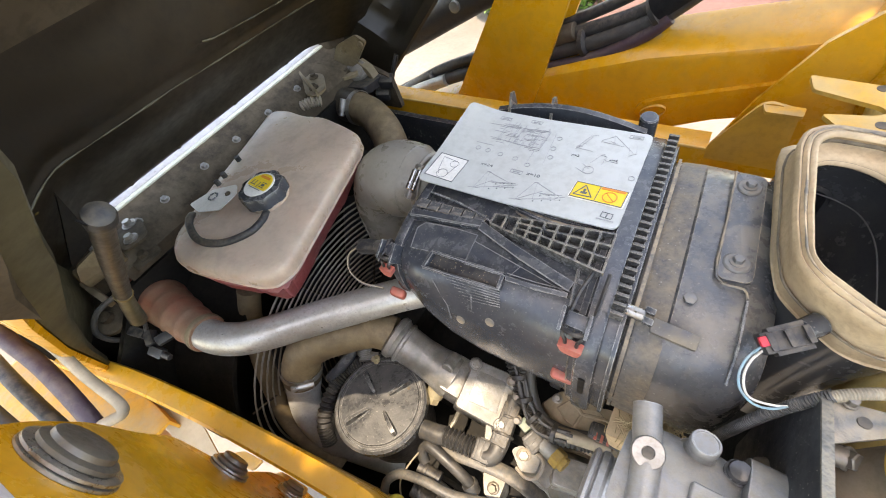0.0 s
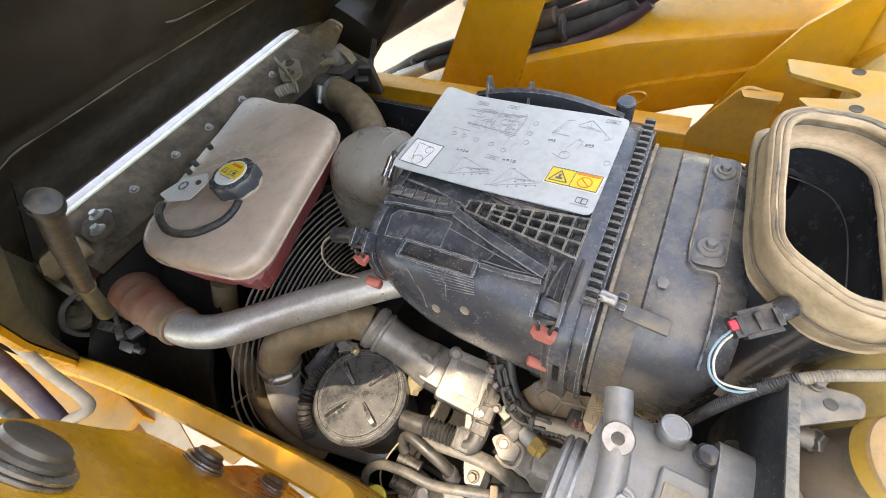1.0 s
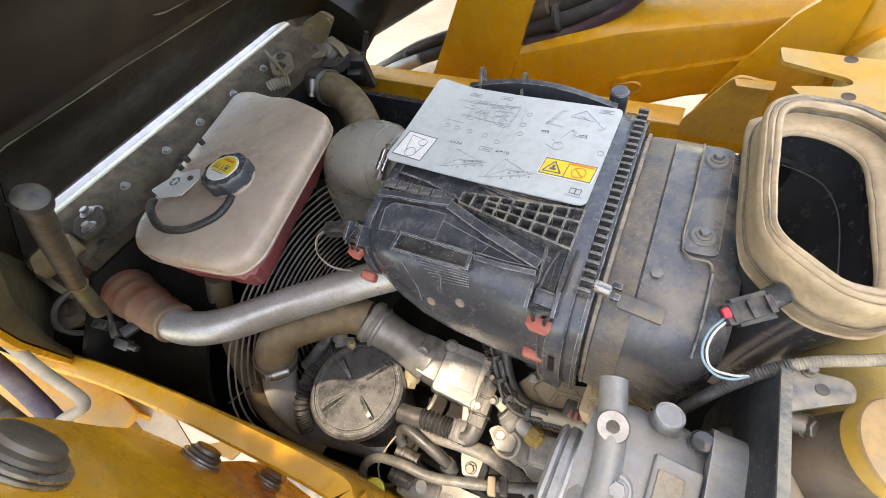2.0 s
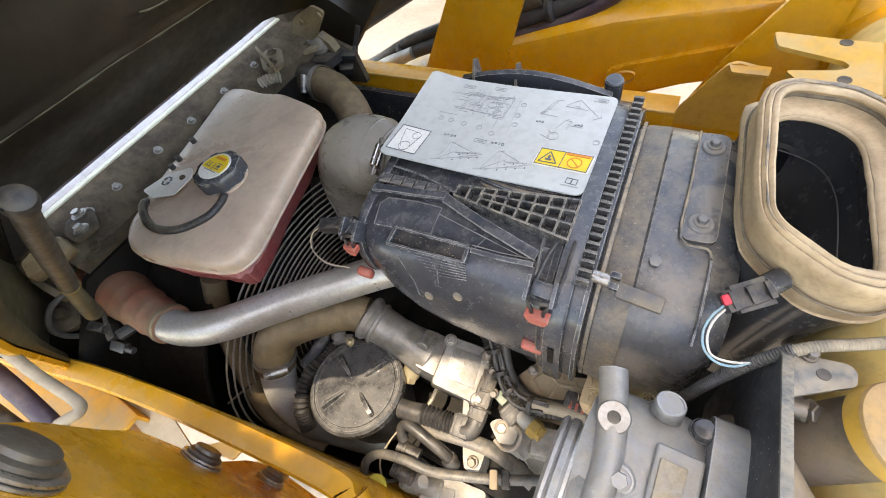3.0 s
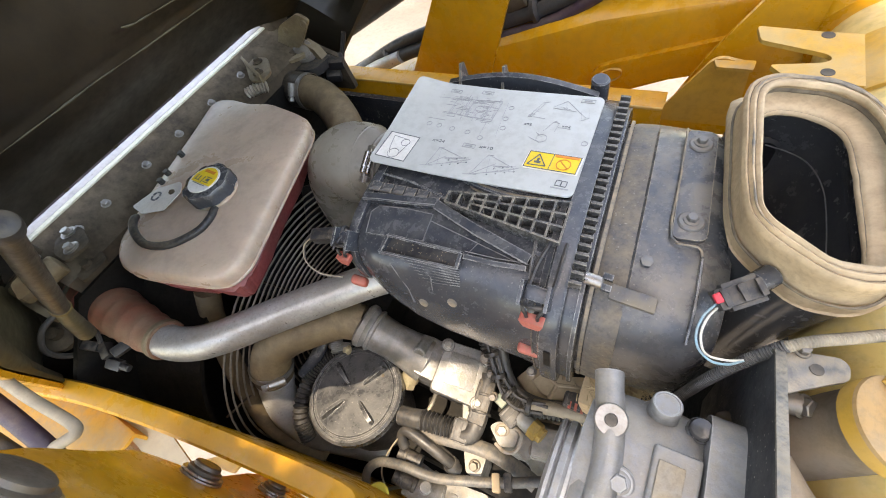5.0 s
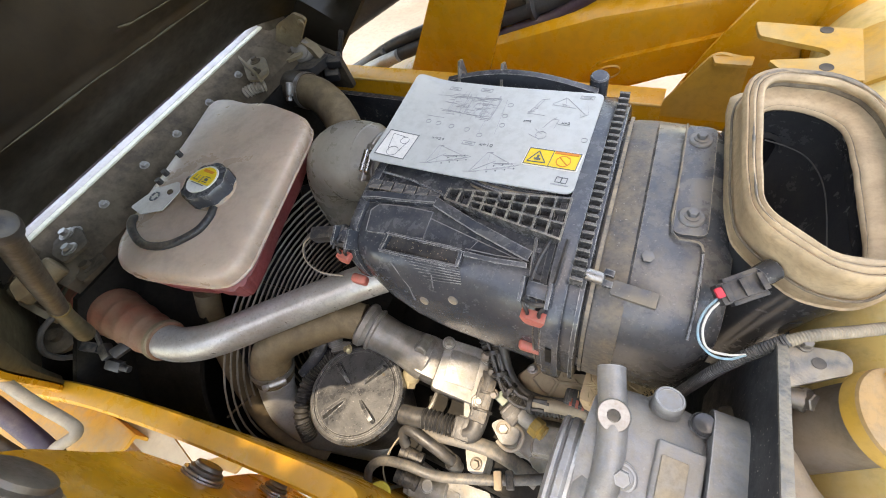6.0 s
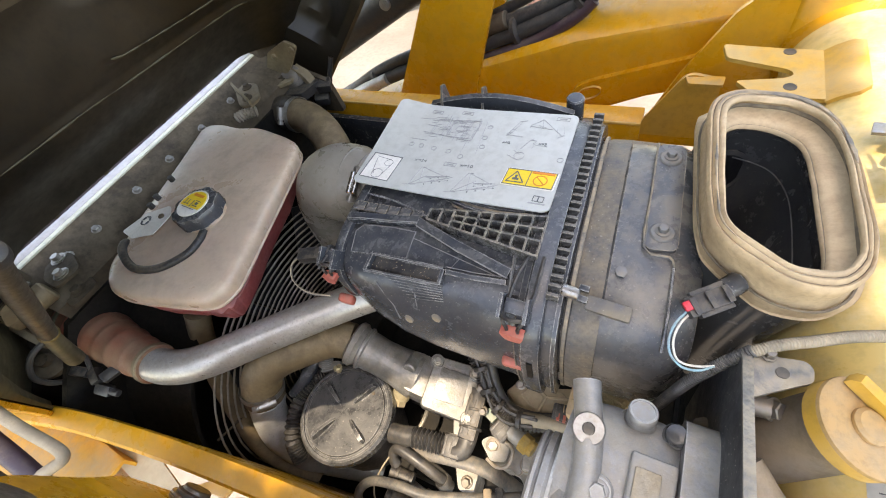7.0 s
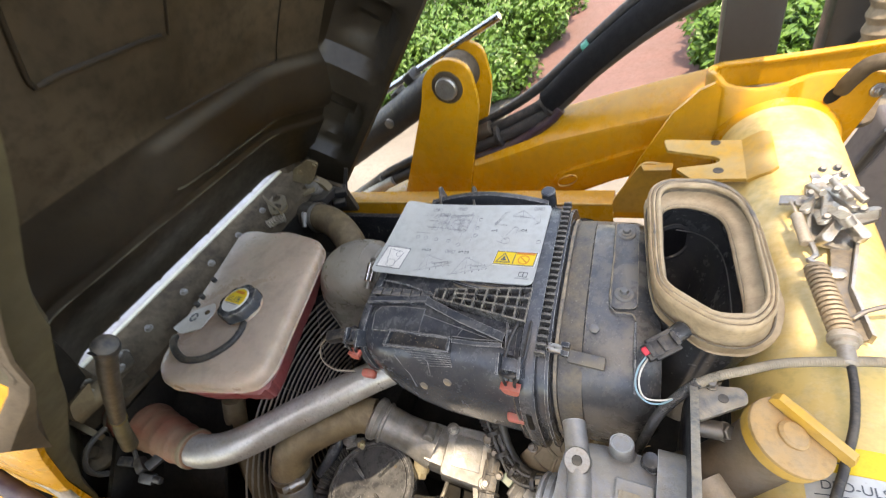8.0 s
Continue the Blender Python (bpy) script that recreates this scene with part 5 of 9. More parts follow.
    worn([(0.1708, 0.0395, 1.4780), (0.2071, 0.0407, 1.4787), (0.2430, 0.0444, 1.4801)], 0.0009)
    worn([(0.115, 0.0663, 1.4792), (0.1811, 0.0547, 1.4762), (0.2418, 0.0440, 1.4732)])
    worn([(0.1811, 0.0547, 1.4762), (0.1720, 0.0400, 1.4712)], 0.0007)
    # sunk panel beside the shoulder
    pn = [(0.031, 0.0321, 1.468), (0.0288, 0.059, 1.4777), (0.0374, 0.0693, 1.4797), (0.0764, 0.0747, 1.4805), (0.1140, 0.0755, 1.4806), (0.1128, 0.0408, 1.4719)]
    worn(pn)
    b = B()
    skin(b, [[(x, y, z - 0.002) for x, y, z in pn], [(x, y - 0.0003, z + 0.0005) for x, y, z in pn]])
    fp("side_panel", b, M_BLK, cover)
    for i in range(6):
        b = B()
        box(b, (0.0195 + 0.0176 * i, 0.0950 + 0.0005 * i, 1.4848), (0.0155, 0.0150, 0.0022), 0.0006, rot(0, 0, 3))
        fp("pad", b, M_GRY, cover)
        worn([(0.0125 + 0.0176 * i, 0.0888 + 0.0005 * i, 1.4865), (0.0265 + 0.0176 * i, 0.0893 + 0.0005 * i, 1.4865)], 0.0009)
    b = B()
    sweep(b, [(0.02, 0.118, 1.484), (0.07, 0.112, 1.486), (0.125, 0.098, 1.486)], 0.0018, 6, 4)
    sweep(b, [(0.135, 0.133, 1.486), (0.165, 0.122, 1.489), (0.20, 0.118, 1.489), (0.245, 0.124, 1.487)], 0.0035, 6, 5)
    sweep(b, [(0.145, 0.140, 1.486), (0.17, 0.131, 1.488), (0.21, 0.128, 1.488), (0.25, 0.133, 1.487)], 0.0022, 6, 5)
    fp("moulding_line", b, M_BLK, cover)
    # sunk handle pocket on the shoulder
    q = [(0.069, 0.0364, 1.4697), (0.1676, 0.0392, 1.4711), (0.1660, 0.0225, 1.4620), (0.062, 0.0169, 1.4581)]
    for a, c in zip(q, q[1:] + q[:1]):
        rib("pocket_rim", [a, c], 0.0046, 0.0105)
    worn([(x, y - 0.005, z + 0.0100) for x, y, z in (q[0], q[1])])
    worn([(x, y - 0.005, z + 0.0100) for x, y, z in (q[3], q[2])])
    b = B()
    skin(b, [[(x, y, z - 0.006) for x, y, z in q], [(x, y - 0.0004, z + 0.0008) for x, y, z in q]])
    # floor painted blacker than the cover, as shade inside the pocket
    fp("pocket_floor", b, M_BLKD, cover)
    grit = random.Random(21)
    b = B()
    for _ in range(38):
        k, v = grit.betavariate(0.7, 0.7), grit.uniform(0.15, 0.85)
        p = V(q[0]).lerp(V(q[1]), k).lerp(V(q[3]).lerp(V(q[2]), k), v)
        box(b, p + Vector((0, -0.0005, 0.0012)), (grit.uniform(0.0003, 0.0012), grit.uniform(0.0003, 0.0009), 0.0005), 0, rot(grit.uniform(0, 40), 20, grit.uniform(0, 180)))
    tagged(fp("grit", b, M_STRAW, cover), "loose pale grit", kind="stuff")
    for i in range(7):
        k = i / 6
        rib("grip_rib", [(0.088 + 0.040 * k, 0.0165 - 0.0125 * k, 1.4575 - 0.0135 * k), (0.1675 + 0.004 * k, 0.0205 - 0.012 * k, 1.4607 - 0.0105 * k)], 0.0011, 0.0014)
    worn([(0.1320, 0.0085, 1.4500), (0.1345, -0.0005, 1.4345)], 0.0014)
    worn([(0.075, 0.008, 1.449), (0.098, -0.0040, 1.422), (0.0997, -0.0082, 1.3953)], 0.0012)
    for x, y, z in ((0.1162, -0.0071, 1.4037), (0.1605, -0.0034, 1.4256)):
        b = B()
        lathe(b, (x, y, z), (0, -1, 0.35), [(0.0062, -0.001), (0.0065, 0.0012), (0.0054, 0.0019), (0.0050, 0.0012)], 18)
        fp("moulding_boss", b, M_CAKE, cover)
    # raised seat of the main clip
    for x0, x1 in ((0.2446, 0.2503), (0.2751, 0.2830)):
        rib("clip_rail", [(x0, 0.077, 1.4807), (x0 * 0.6 + x1 * 0.4, 0.050, 1.4760), (x1, 0.0180, 1.4590), (x1, -0.004, 1.428)], 0.0040, 0.0055)
        worn([(x0, 0.074, 1.4865), (x0 * 0.6 + x1 * 0.4, 0.047, 1.4815), (x1, 0.0150, 1.4645)])
    for y, z in ((0.060, 1.4785), (0.034, 1.4695), (0.016, 1.4575)):
        rib("clip_bridge", [(0.247, y, z), (0.279, y, z)], 0.006, 0.0035)
    # far side arch and stub
    b = B()
    rings = []
    for i in range(15):
        t = i / 14
        x = 0.03 + 0.23 * t
        z = 1.478 + 0.020 * math.sin(math.pi * t)
        rings.append([(x, 0.325, 1.45), (x, 0.325, z), (x, 0.333, z + 0.002), (x, 0.345, z - 0.01), (x, 0.345, 1.45)])
    skin(b, rings)
    fp("far_rib", b, M_BLK, cover)
    for x in (0.05, 0.12):
        b = B()
        prism(b, [(0.318, 1.475), (0.352, 1.475), (0.345, 1.503), (0.335, 1.506)], "x", x, x + 0.004)
        fp("fin", b, M_GRY, cover)
    b = B()
    rod(b, (0.256, 0.350, 1.43), (0.258, 0.345, 1.492), 0.0125, 18)
    fp("drain_stub", b, M_BLK, cover)
    # wire clips: two bent wires from a seat on the shoulder down to a red tab
    def clip(x, lean, seat, tab, half, label):
        # seat, tab: (y, z) of the top ends and of the tab
        (ys, zs), (yt, zt) = seat, tab
        b = B()
        for k in (-1, 1):
            sweep(b, [(x + lean + k * half * 0.75, ys, zs), (x + lean * 0.6 + k * half * 1.05, ys - 0.03, zs - 0.001), (x + lean * 0.35 + k * half * 1.1, (ys + yt) / 2 - 0.012, zs - 0.006), (x + k * half * 0.95, yt + 0.004, (zs + zt) / 2 + 0.004), (x + k * half * 0.6, yt, zt + 0.012), (x + k * half * 0.55, yt, zt)], 0.0021, 7, 5)
        sweep(b, [(x - half * 1.1, yt + 0.006, zt + 0.022), (x, yt + 0.002, zt + 0.024), (x + half * 1.1, yt + 0.006, zt + 0.022)], 0.0026, 7, 3)
        c = fp("wire_clip", b, M_WIRED, ob)
        b = B()
        for k in (-1, 1):
            box(b, (x + k * half * 1.25, yt + 0.018, (zs + zt) / 2 + 0.006), (0.004, 0.026, 0.030), 0.001, rot(30, 0, 0))
        box(b, (x, yt + 0.02, (zs + zt) / 2 + 0.006), (half * 2, 0.016, 0.012), 0.002, rot(30, 0, 0))
        fp("clip_seat", b, M_BLK, c)
        b = B()
        h = half * 1.1
        prism(b, rounded([(x - h * 1.12, zt + 0.005), (x + h * 1.12, zt + 0.005), (x + h * 1.0, zt + 0.001), (x + h * 0.72, zt - 0.009), (x - h * 0.72, zt - 0.009), (x - h * 1.0, zt + 0.001)], 0.004), "y", yt - 0.006, yt + 0.005, 0.0015)
        fp("red_tab", b, M_CLIP, c, label)
    clip(0.262, 0.008, (0.072, 1.492), (-0.008, 1.462), 0.0108, "faded red plastic tab")
    clip(0.004, 0.002, (0.030, 1.466), (0.0, 1.445), 0.0085, "faded red plastic tab")
    for p, s in (((0.258, -0.008, 1.374), (0.036, 0.014, 0.020)), ((-0.002, 0.0, 1.380), (0.024, 0.014, 0.018))):
        b = B()
        box(b, p, s, 0.006, rot(15, 8, 6), 3)
        fp("red_tab", b, M_CLIP, ob, "faded red plastic tab")
    # small plug and pale thin wires at the cover's end
    b = B()
    box(b, (-0.040, 0.018, 1.452), (0.034, 0.018, 0.018), 0.004, rot(10, 0, 20))
    rod(b, (-0.025, 0.020, 1.455), (0.0, 0.028, 1.462), 0.010, 12)
    fp("end_plug", b, M_RUB, ob)
    for k in (0, 0.004):
        b = B()
        sweep(b, [(-0.056, 0.012 + k, 1.452), (-0.072, 0.0 + k, 1.440), (-0.068, -0.015, 1.425 - k), (-0.045, -0.02, 1.412 - k), (-0.012, -0.012, 1.405)], 0.0012, 6)
        fp("thin_wire", b, M_CORR if k else M_LINE, ob)
    # body behind the joint
    b = B()
    skin(b, [section(*r) for r in ((0.304, 0.002, 0.335, 1.262, 1.476), (0.318, 0.0, 0.332, 1.262, 1.480), (0.340, 0.0, 0.332, 1.262, 1.482), (0.343, 0.004, 0.328, 1.266, 1.486), (0.400, 0.005, 0.325, 1.268, 1.486), (0.412, 0.012, 0.318, 1.276, 1.482), (0.428, 0.03, 0.305, 1.29, 1.470))])
    body = fp("body", b, M_GRY, ob, "dusty grey-black filter body")
    b = B()
    prism(b, rounded([(0.371, 0.268), (0.402, 0.268), (0.402, 0.114), (0.371, 0.110)], 0.009), "z", 1.484, 1.4895, 0.0014)
    strap = fp("mounting_pad", b, M_GRY, body)
    b = B()
    sweep(b, [(0.371, 0.27, 1.489), (0.371, 0.19, 1.489), (0.371, 0.112, 1.489), (0.395, 0.106, 1.489), (0.400, 0.097, 1.487)], 0.0013, 6, 3)
    fp("pad_edge", b, M_CAKE, strap, "dust-caked pad edge")
    for x, y in ((0.386, 0.245), (0.386, 0.134)):
        b = B()
        lathe(b, (x, y, 1.4885), (0, 0, 1), [(0.0122, 0), (0.0124, 0.002), (0.0110, 0.0036), (0.0085, 0.0040)], 26)
        fp("washer", b, M_STUD, strap)
        b = B()
        hexbolt(b, (x, y, 1.4925), (0, 0, 1), 0.0052, 0.007)
        fp("bolt", b, M_STUD, strap)
    b = B()
    lathe(b, (0.354, 0.08, 1.484), (0, -0.3, 1), [(0.0062, 0), (0.0062, 0.003), (0.0035, 0.004)], 6)
    fp("stud", b, M_STUD, body)
    b = B()
    rod(b, (0.302, 0.046, 1.481), (0.320, 0.044, 1.482), 0.0064, 18)
    fp("pin", b, M_WASH, body, "pale steel pin")
    b = B()
    for dz in (0.0, 0.011):
        box(b, (0.3235, 0.039 + dz, 1.483 + 0.2 * dz), (0.010, 0.0065, 0.010), 0.0012, rot(18, 0, -4))
    fp("pin_lug", b, M_BLK, body)
    b = B()
    box(b, (0.348, 0.0375, 1.4795), (0.042, 0.0150, 0.009), 0.0018, rot(18, 0, -4))
    fp("pad", b, M_COLLAR, body)
    b = B()
    sweep(b, [(0.400, 0.095, 1.4865), (0.400, 0.05, 1.478), (0.400, 0.02, 1.455)], 0.0016, 6, 3)
    fp("pad_seam", b, M_BLK, strap)
    b = B()
    skin(b, [section(x, y0, y1, 1.2612, z1) for x, y0, y1, z1 in ((0.3135, -0.0006, 0.3330, 1.4790), (0.318, -0.0008, 0.3330, 1.4808), (0.3425, -0.0008, 0.3330, 1.4828))])
    fp("collar", b, M_COLLAR, body, "collar with patches of tan dust")
    b = B()
    skin(b, [section(x, -0.002, 0.335, 1.260, 1.4835) for x in (0.3085, 0.3125)])
    fp("dust_ridge", b, M_CAKE, body, "ridge of caked tan dust")
    return ob


air_filter()


def instruction_plate():
    ob = thing("instruction_plate", (0.137, 0.215, 1.496), "light grey instruction plate with faded diagrams and yellow label", "instruction plate")

    def z_at(x, y=0.2):
        # a sheet that has sprung up at its free far corner
        lift = max(0.0, (0.055 - x) / 0.055) ** 1.6 * max(0.0, min(1.0, (y - 0.17) / 0.12))
        return 1.4925 + 0.0035 * math.cos((x - 0.13) * 11) * -1 + 0.004 + 0.011 * lift

    def lie(poly, lift, th=0.0004):
        rings = []
        for z in (lift, lift + th):
            rings.append([(x, y, z_at(x, y) + z) for x, y in poly])
        return rings
    b = B()
    corner = rounded([(0.000, 0.297), (0.04, 0.300), (0.13, 0.300), (0.272, 0.298), (0.2755, 0.21), (0.279, 0.127), (0.14, 0.1255), (0.003, 0.124), (0.0015, 0.20), (0.0005, 0.26)], 0.011, 6)
    cen = (0.138, 0.213)
    rings_o = [[(cen[0] + (x - cen[0]) * k, cen[1] + (y - cen[1]) * k) for x, y in corner] for k in (0.02, 0.25, 0.5, 0.75, 0.9, 1.0)]
    top = [[(x, y, z_at(x, y) + 0.0022) for x, y in r] for r in rings_o]
    bot = [[(x, y, z_at(x, y)) for x, y in r] for r in rings_o[::-1]]
    skin(b, top + bot)
    plate = part("plate", b, M_PLATE, ob, angle=60)

    def mark(name, polys, m, label="", lift=0.0026):
        b = B()
        for poly in polys:
            skin(b, lie(poly, lift))
        part(name, b, m, plate, label)

    def rect(cx, cy, w, h, a=-1.6):
        a = radians(a)
        return [(cx + dx * math.cos(a) - dy * math.sin(a), cy + dx * math.sin(a) + dy * math.cos(a)) for dx, dy in ((-w / 2, -h / 2), (w / 2, -h / 2), (w / 2, h / 2), (-w / 2, h / 2))]

    def frame_rect(cx, cy, w, h, t):
        return [rect(cx, cy + h / 2, w, t), rect(cx, cy - h / 2, w, t), rect(cx - w / 2, cy, t, h), rect(cx + w / 2, cy, t, h)]

    def ring(cx, cy, r, t=0.0005, n=14):
        return [[(cx + q * math.cos(a), cy + q * math.sin(a)) for q, a in ((r, a0), (r + t, a0), (r + t, a1), (r, a1))] for a0, a1 in ((2 * math.pi * i / n, 2 * math.pi * (i + 1) / n) for i in range(n))]

    def seg(x0, y0, x1, y1, t=0.0005):
        d = Vector((x1 - x0, y1 - y0))
        w = Vector((-d.y, d.x)).normalized() * t / 2
        return [(x0 - w.x, y0 - w.y), (x1 - w.x, y1 - w.y), (x1 + w.x, y1 + w.y), (x0 + w.x, y0 + w.y)]
    rnd = random.Random(5)
    # plan drawing of a machine
    fig = [rect(0.100, 0.252, 0.003, 0.003)]
    for _ in range(90):
        x, y = rnd.uniform(0.070, 0.140), rnd.uniform(0.228, 0.276)
        if rnd.random() < 0.5:
            fig.append(rect(x, y, rnd.uniform(0.004, 0.02), 0.0005))
        else:
            fig.append(rect(x, y, 0.0005, rnd.uniform(0.004, 0.016)))
    fig += frame_rect(0.083, 0.252, 0.018, 0.030, 0.0009) + frame_rect(0.113, 0.252, 0.026, 0.034, 0.0009) + frame_rect(0.135, 0.252, 0.012, 0.042, 0.0009)
    for x in (0.115, 0.128, 0.12):
        fig += ring(x, 0.25 + rnd.uniform(-0.012, 0.012), 0.006)
    mark("drawing", fig, M_INKF, "faded plan drawing")
    for line in (seg(0.045, 0.266, 0.140, 0.272), seg(0.048, 0.222, 0.075, 0.222), seg(0.135, 0.228, 0.135, 0.205), seg(0.150, 0.272, 0.157, 0.205)):
        mark("leader_line", [line], M_INKF)
    for x, y in ((0.158, 0.262), (0.158, 0.240), (0.161, 0.222), (0.117, 0.206), (0.093, 0.208), (0.072, 0.210), (0.056, 0.211), (0.138, 0.199), (0.269, 0.211)):
        mark("callout", ring(x, y, 0.0032, 0.0009, 10), M_INKF)
    for x, y in ((0.065, 0.284), (0.113, 0.288), (0.130, 0.182), (0.253, 0.288)):
        mark("callout_box", frame_rect(x, y, 0.017, 0.006, 0.0008), M_INKF)
        mark("writing_bar", [rect(x, y, 0.010, 0.002)], M_INKF)
    # belt path box
    mark("belt_box", [rect(0.033, 0.158, 0.046, 0.046)], M_LABW, "white box with a belt diagram", 0.0025)
    bl = frame_rect(0.033, 0.158, 0.046, 0.046, 0.001) + ring(0.033, 0.145, 0.008) + ring(0.041, 0.167, 0.006) + [seg(0.019, 0.174, 0.024, 0.15), seg(0.024, 0.15, 0.028, 0.144), seg(0.047, 0.167, 0.041, 0.145), seg(0.018, 0.176, 0.042, 0.173)]
    mark("belt_diagram", bl, M_INK, "", 0.0031)
    # lever diagrams: a pitched frame with pins marked along its stays
    def letters(text, x, y, size):
        cu = bpy.data.curves.new("letters", "FONT")
        cu.body = text
        cu.size, cu.extrude = size, 0.0002
        tmp = new("letters", cu)
        me = bpy.data.meshes.new_from_object(tmp.evaluated_get(bpy.context.evaluated_depsgraph_get()))
        bpy.data.objects.remove(tmp)
        for v in me.vertices:
            px, py = x + v.co.x * 1.25, y + v.co.y - 0.03 * v.co.x
            v.co = Vector((px, py, z_at(px, py) + 0.0026 + v.co.z)) - Vector(ob.location)
        me.materials.append(M_INK)
        new("letters", me).parent = plate
    for k, (ax, ay, bl, br) in enumerate(((0.096, 0.170, (0.088, 0.136), (0.139, 0.157)), (0.165, 0.171, (0.150, 0.135), (0.203, 0.155)))):
        bl, br = Vector(bl), Vector(br)
        d = [seg(ax - 0.003, ay, *bl), seg(ax, ay, ax + 0.006, ay - 0.030), seg(ax, ay, *br), seg(bl.x, bl.y, ax + 0.012, ay - 0.012), seg(ax - 0.004, ay, ax + 0.004, ay + 0.001)]
        mid = bl.lerp(br, 0.42)
        for j in range(4):
            q = mid.lerp(br, 0.25 + 0.25 * j)
            d += [seg(ax + 0.010, ay - 0.016, q.x, q.y + 0.004, 0.0004), seg(q.x - 0.008, q.y - 0.004, q.x + 0.004, q.y + 0.003, 0.0004)]
        d += [seg(mid.x, mid.y, br.x, br.y - 0.004, 0.0004), seg(bl.x, bl.y, mid.x, mid.y, 0.0004), seg(bl.x - 0.008, bl.y - 0.001, bl.x + 0.010, bl.y + 0.002, 0.0004)]
        mark("lever_diagram", d, M_INKF)
        for j in range(7):
            q = mid.lerp(br, j / 6)
            mark("pin_dot", [rect(q.x, q.y + (0.005 if j % 2 else -0.004), 0.0016, 0.0016)], M_INK)
        letters(("x=24", "x=10")[k], ax - 0.008, ay + 0.006, 0.0072)
    # loader arm diagrams
    for d in ([seg(0.186, 0.250, 0.196, 0.276), seg(0.190, 0.250, 0.200, 0.277), seg(0.196, 0.278, 0.206, 0.281), seg(0.186, 0.250, 0.209, 0.248), seg(0.188, 0.256, 0.194, 0.254), seg(0.190, 0.262, 0.197, 0.260)] + ring(0.188, 0.252, 0.0022), [seg(0.213, 0.272, 0.228, 0.285), seg(0.228, 0.285, 0.258, 0.256), seg(0.213, 0.270, 0.244, 0.266), seg(0.226, 0.286, 0.231, 0.268), seg(0.250, 0.268, 0.254, 0.250), seg(0.254, 0.250, 0.262, 0.256), seg(0.262, 0.256, 0.258, 0.272)] + ring(0.229, 0.270, 0.0018), [seg(0.214, 0.225, 0.222, 0.243), seg(0.222, 0.243, 0.230, 0.242), seg(0.230, 0.242, 0.228, 0.226), seg(0.232, 0.234, 0.246, 0.233), seg(0.206, 0.222, 0.216, 0.214), seg(0.200, 0.212, 0.212, 0.206)] + ring(0.216, 0.212, 0.0065)):
        for _ in range(7):
            q = d[rnd.randrange(len(d))][0]
            d.append(seg(q[0], q[1], q[0] + rnd.uniform(-0.006, 0.006), q[1] + rnd.uniform(-0.004, 0.004), 0.0004))
        mark("service_diagram", d, M_INKF)
    for x, y in ((0.198, 0.229), (0.247, 0.231)):
        letters("x=2", x, y, 0.0055)
    # warning label
    cx, cy = 0.242, 0.174
    mark("label_backing", [rounded(rect(cx, cy, 0.066, 0.030), 0.003)], M_LABW, "", 0.0025)
    mark("yellow_field", [rect(cx, cy, 0.062, 0.026)], M_LABY, "yellow warning label with a triangle and a crossed circle", 0.0030)
    tri = [seg(cx - 0.028, cy - 0.008, cx - 0.018, cy + 0.010, 0.0014), seg(cx - 0.018, cy + 0.010, cx - 0.006, cy - 0.008, 0.0014), seg(cx - 0.006, cy - 0.008, cx - 0.028, cy - 0.008, 0.0014), rect(cx - 0.017, cy - 0.003, 0.008, 0.003), rect(cx - 0.017, cy + 0.001, 0.003, 0.005), rect(cx - 0.001, cy, 0.0009, 0.026)] + frame_rect(cx, cy, 0.062, 0.026, 0.0009)
    mark("warning_triangle", tri, M_INK, "", 0.0036)
    mark("prohibition_sign", ring(cx + 0.014, cy - 0.002, 0.0075, 0.0013, 18) + [seg(cx + 0.009, cy + 0.003, cx + 0.019, cy - 0.007, 0.0012), rect(cx + 0.015, cy + 0.0105, 0.028, 0.004)], M_LABR, "", 0.0036)
    mark("book_symbol", frame_rect(0.2585, 0.1445, 0.006, 0.008, 0.0008) + frame_rect(0.2650, 0.1440, 0.006, 0.008, 0.0008), M_INK)
    mark("writing_bar", [rect(0.2615, 0.1370, 0.020, 0.0016)], M_INKF)
    return ob


instruction_plate()


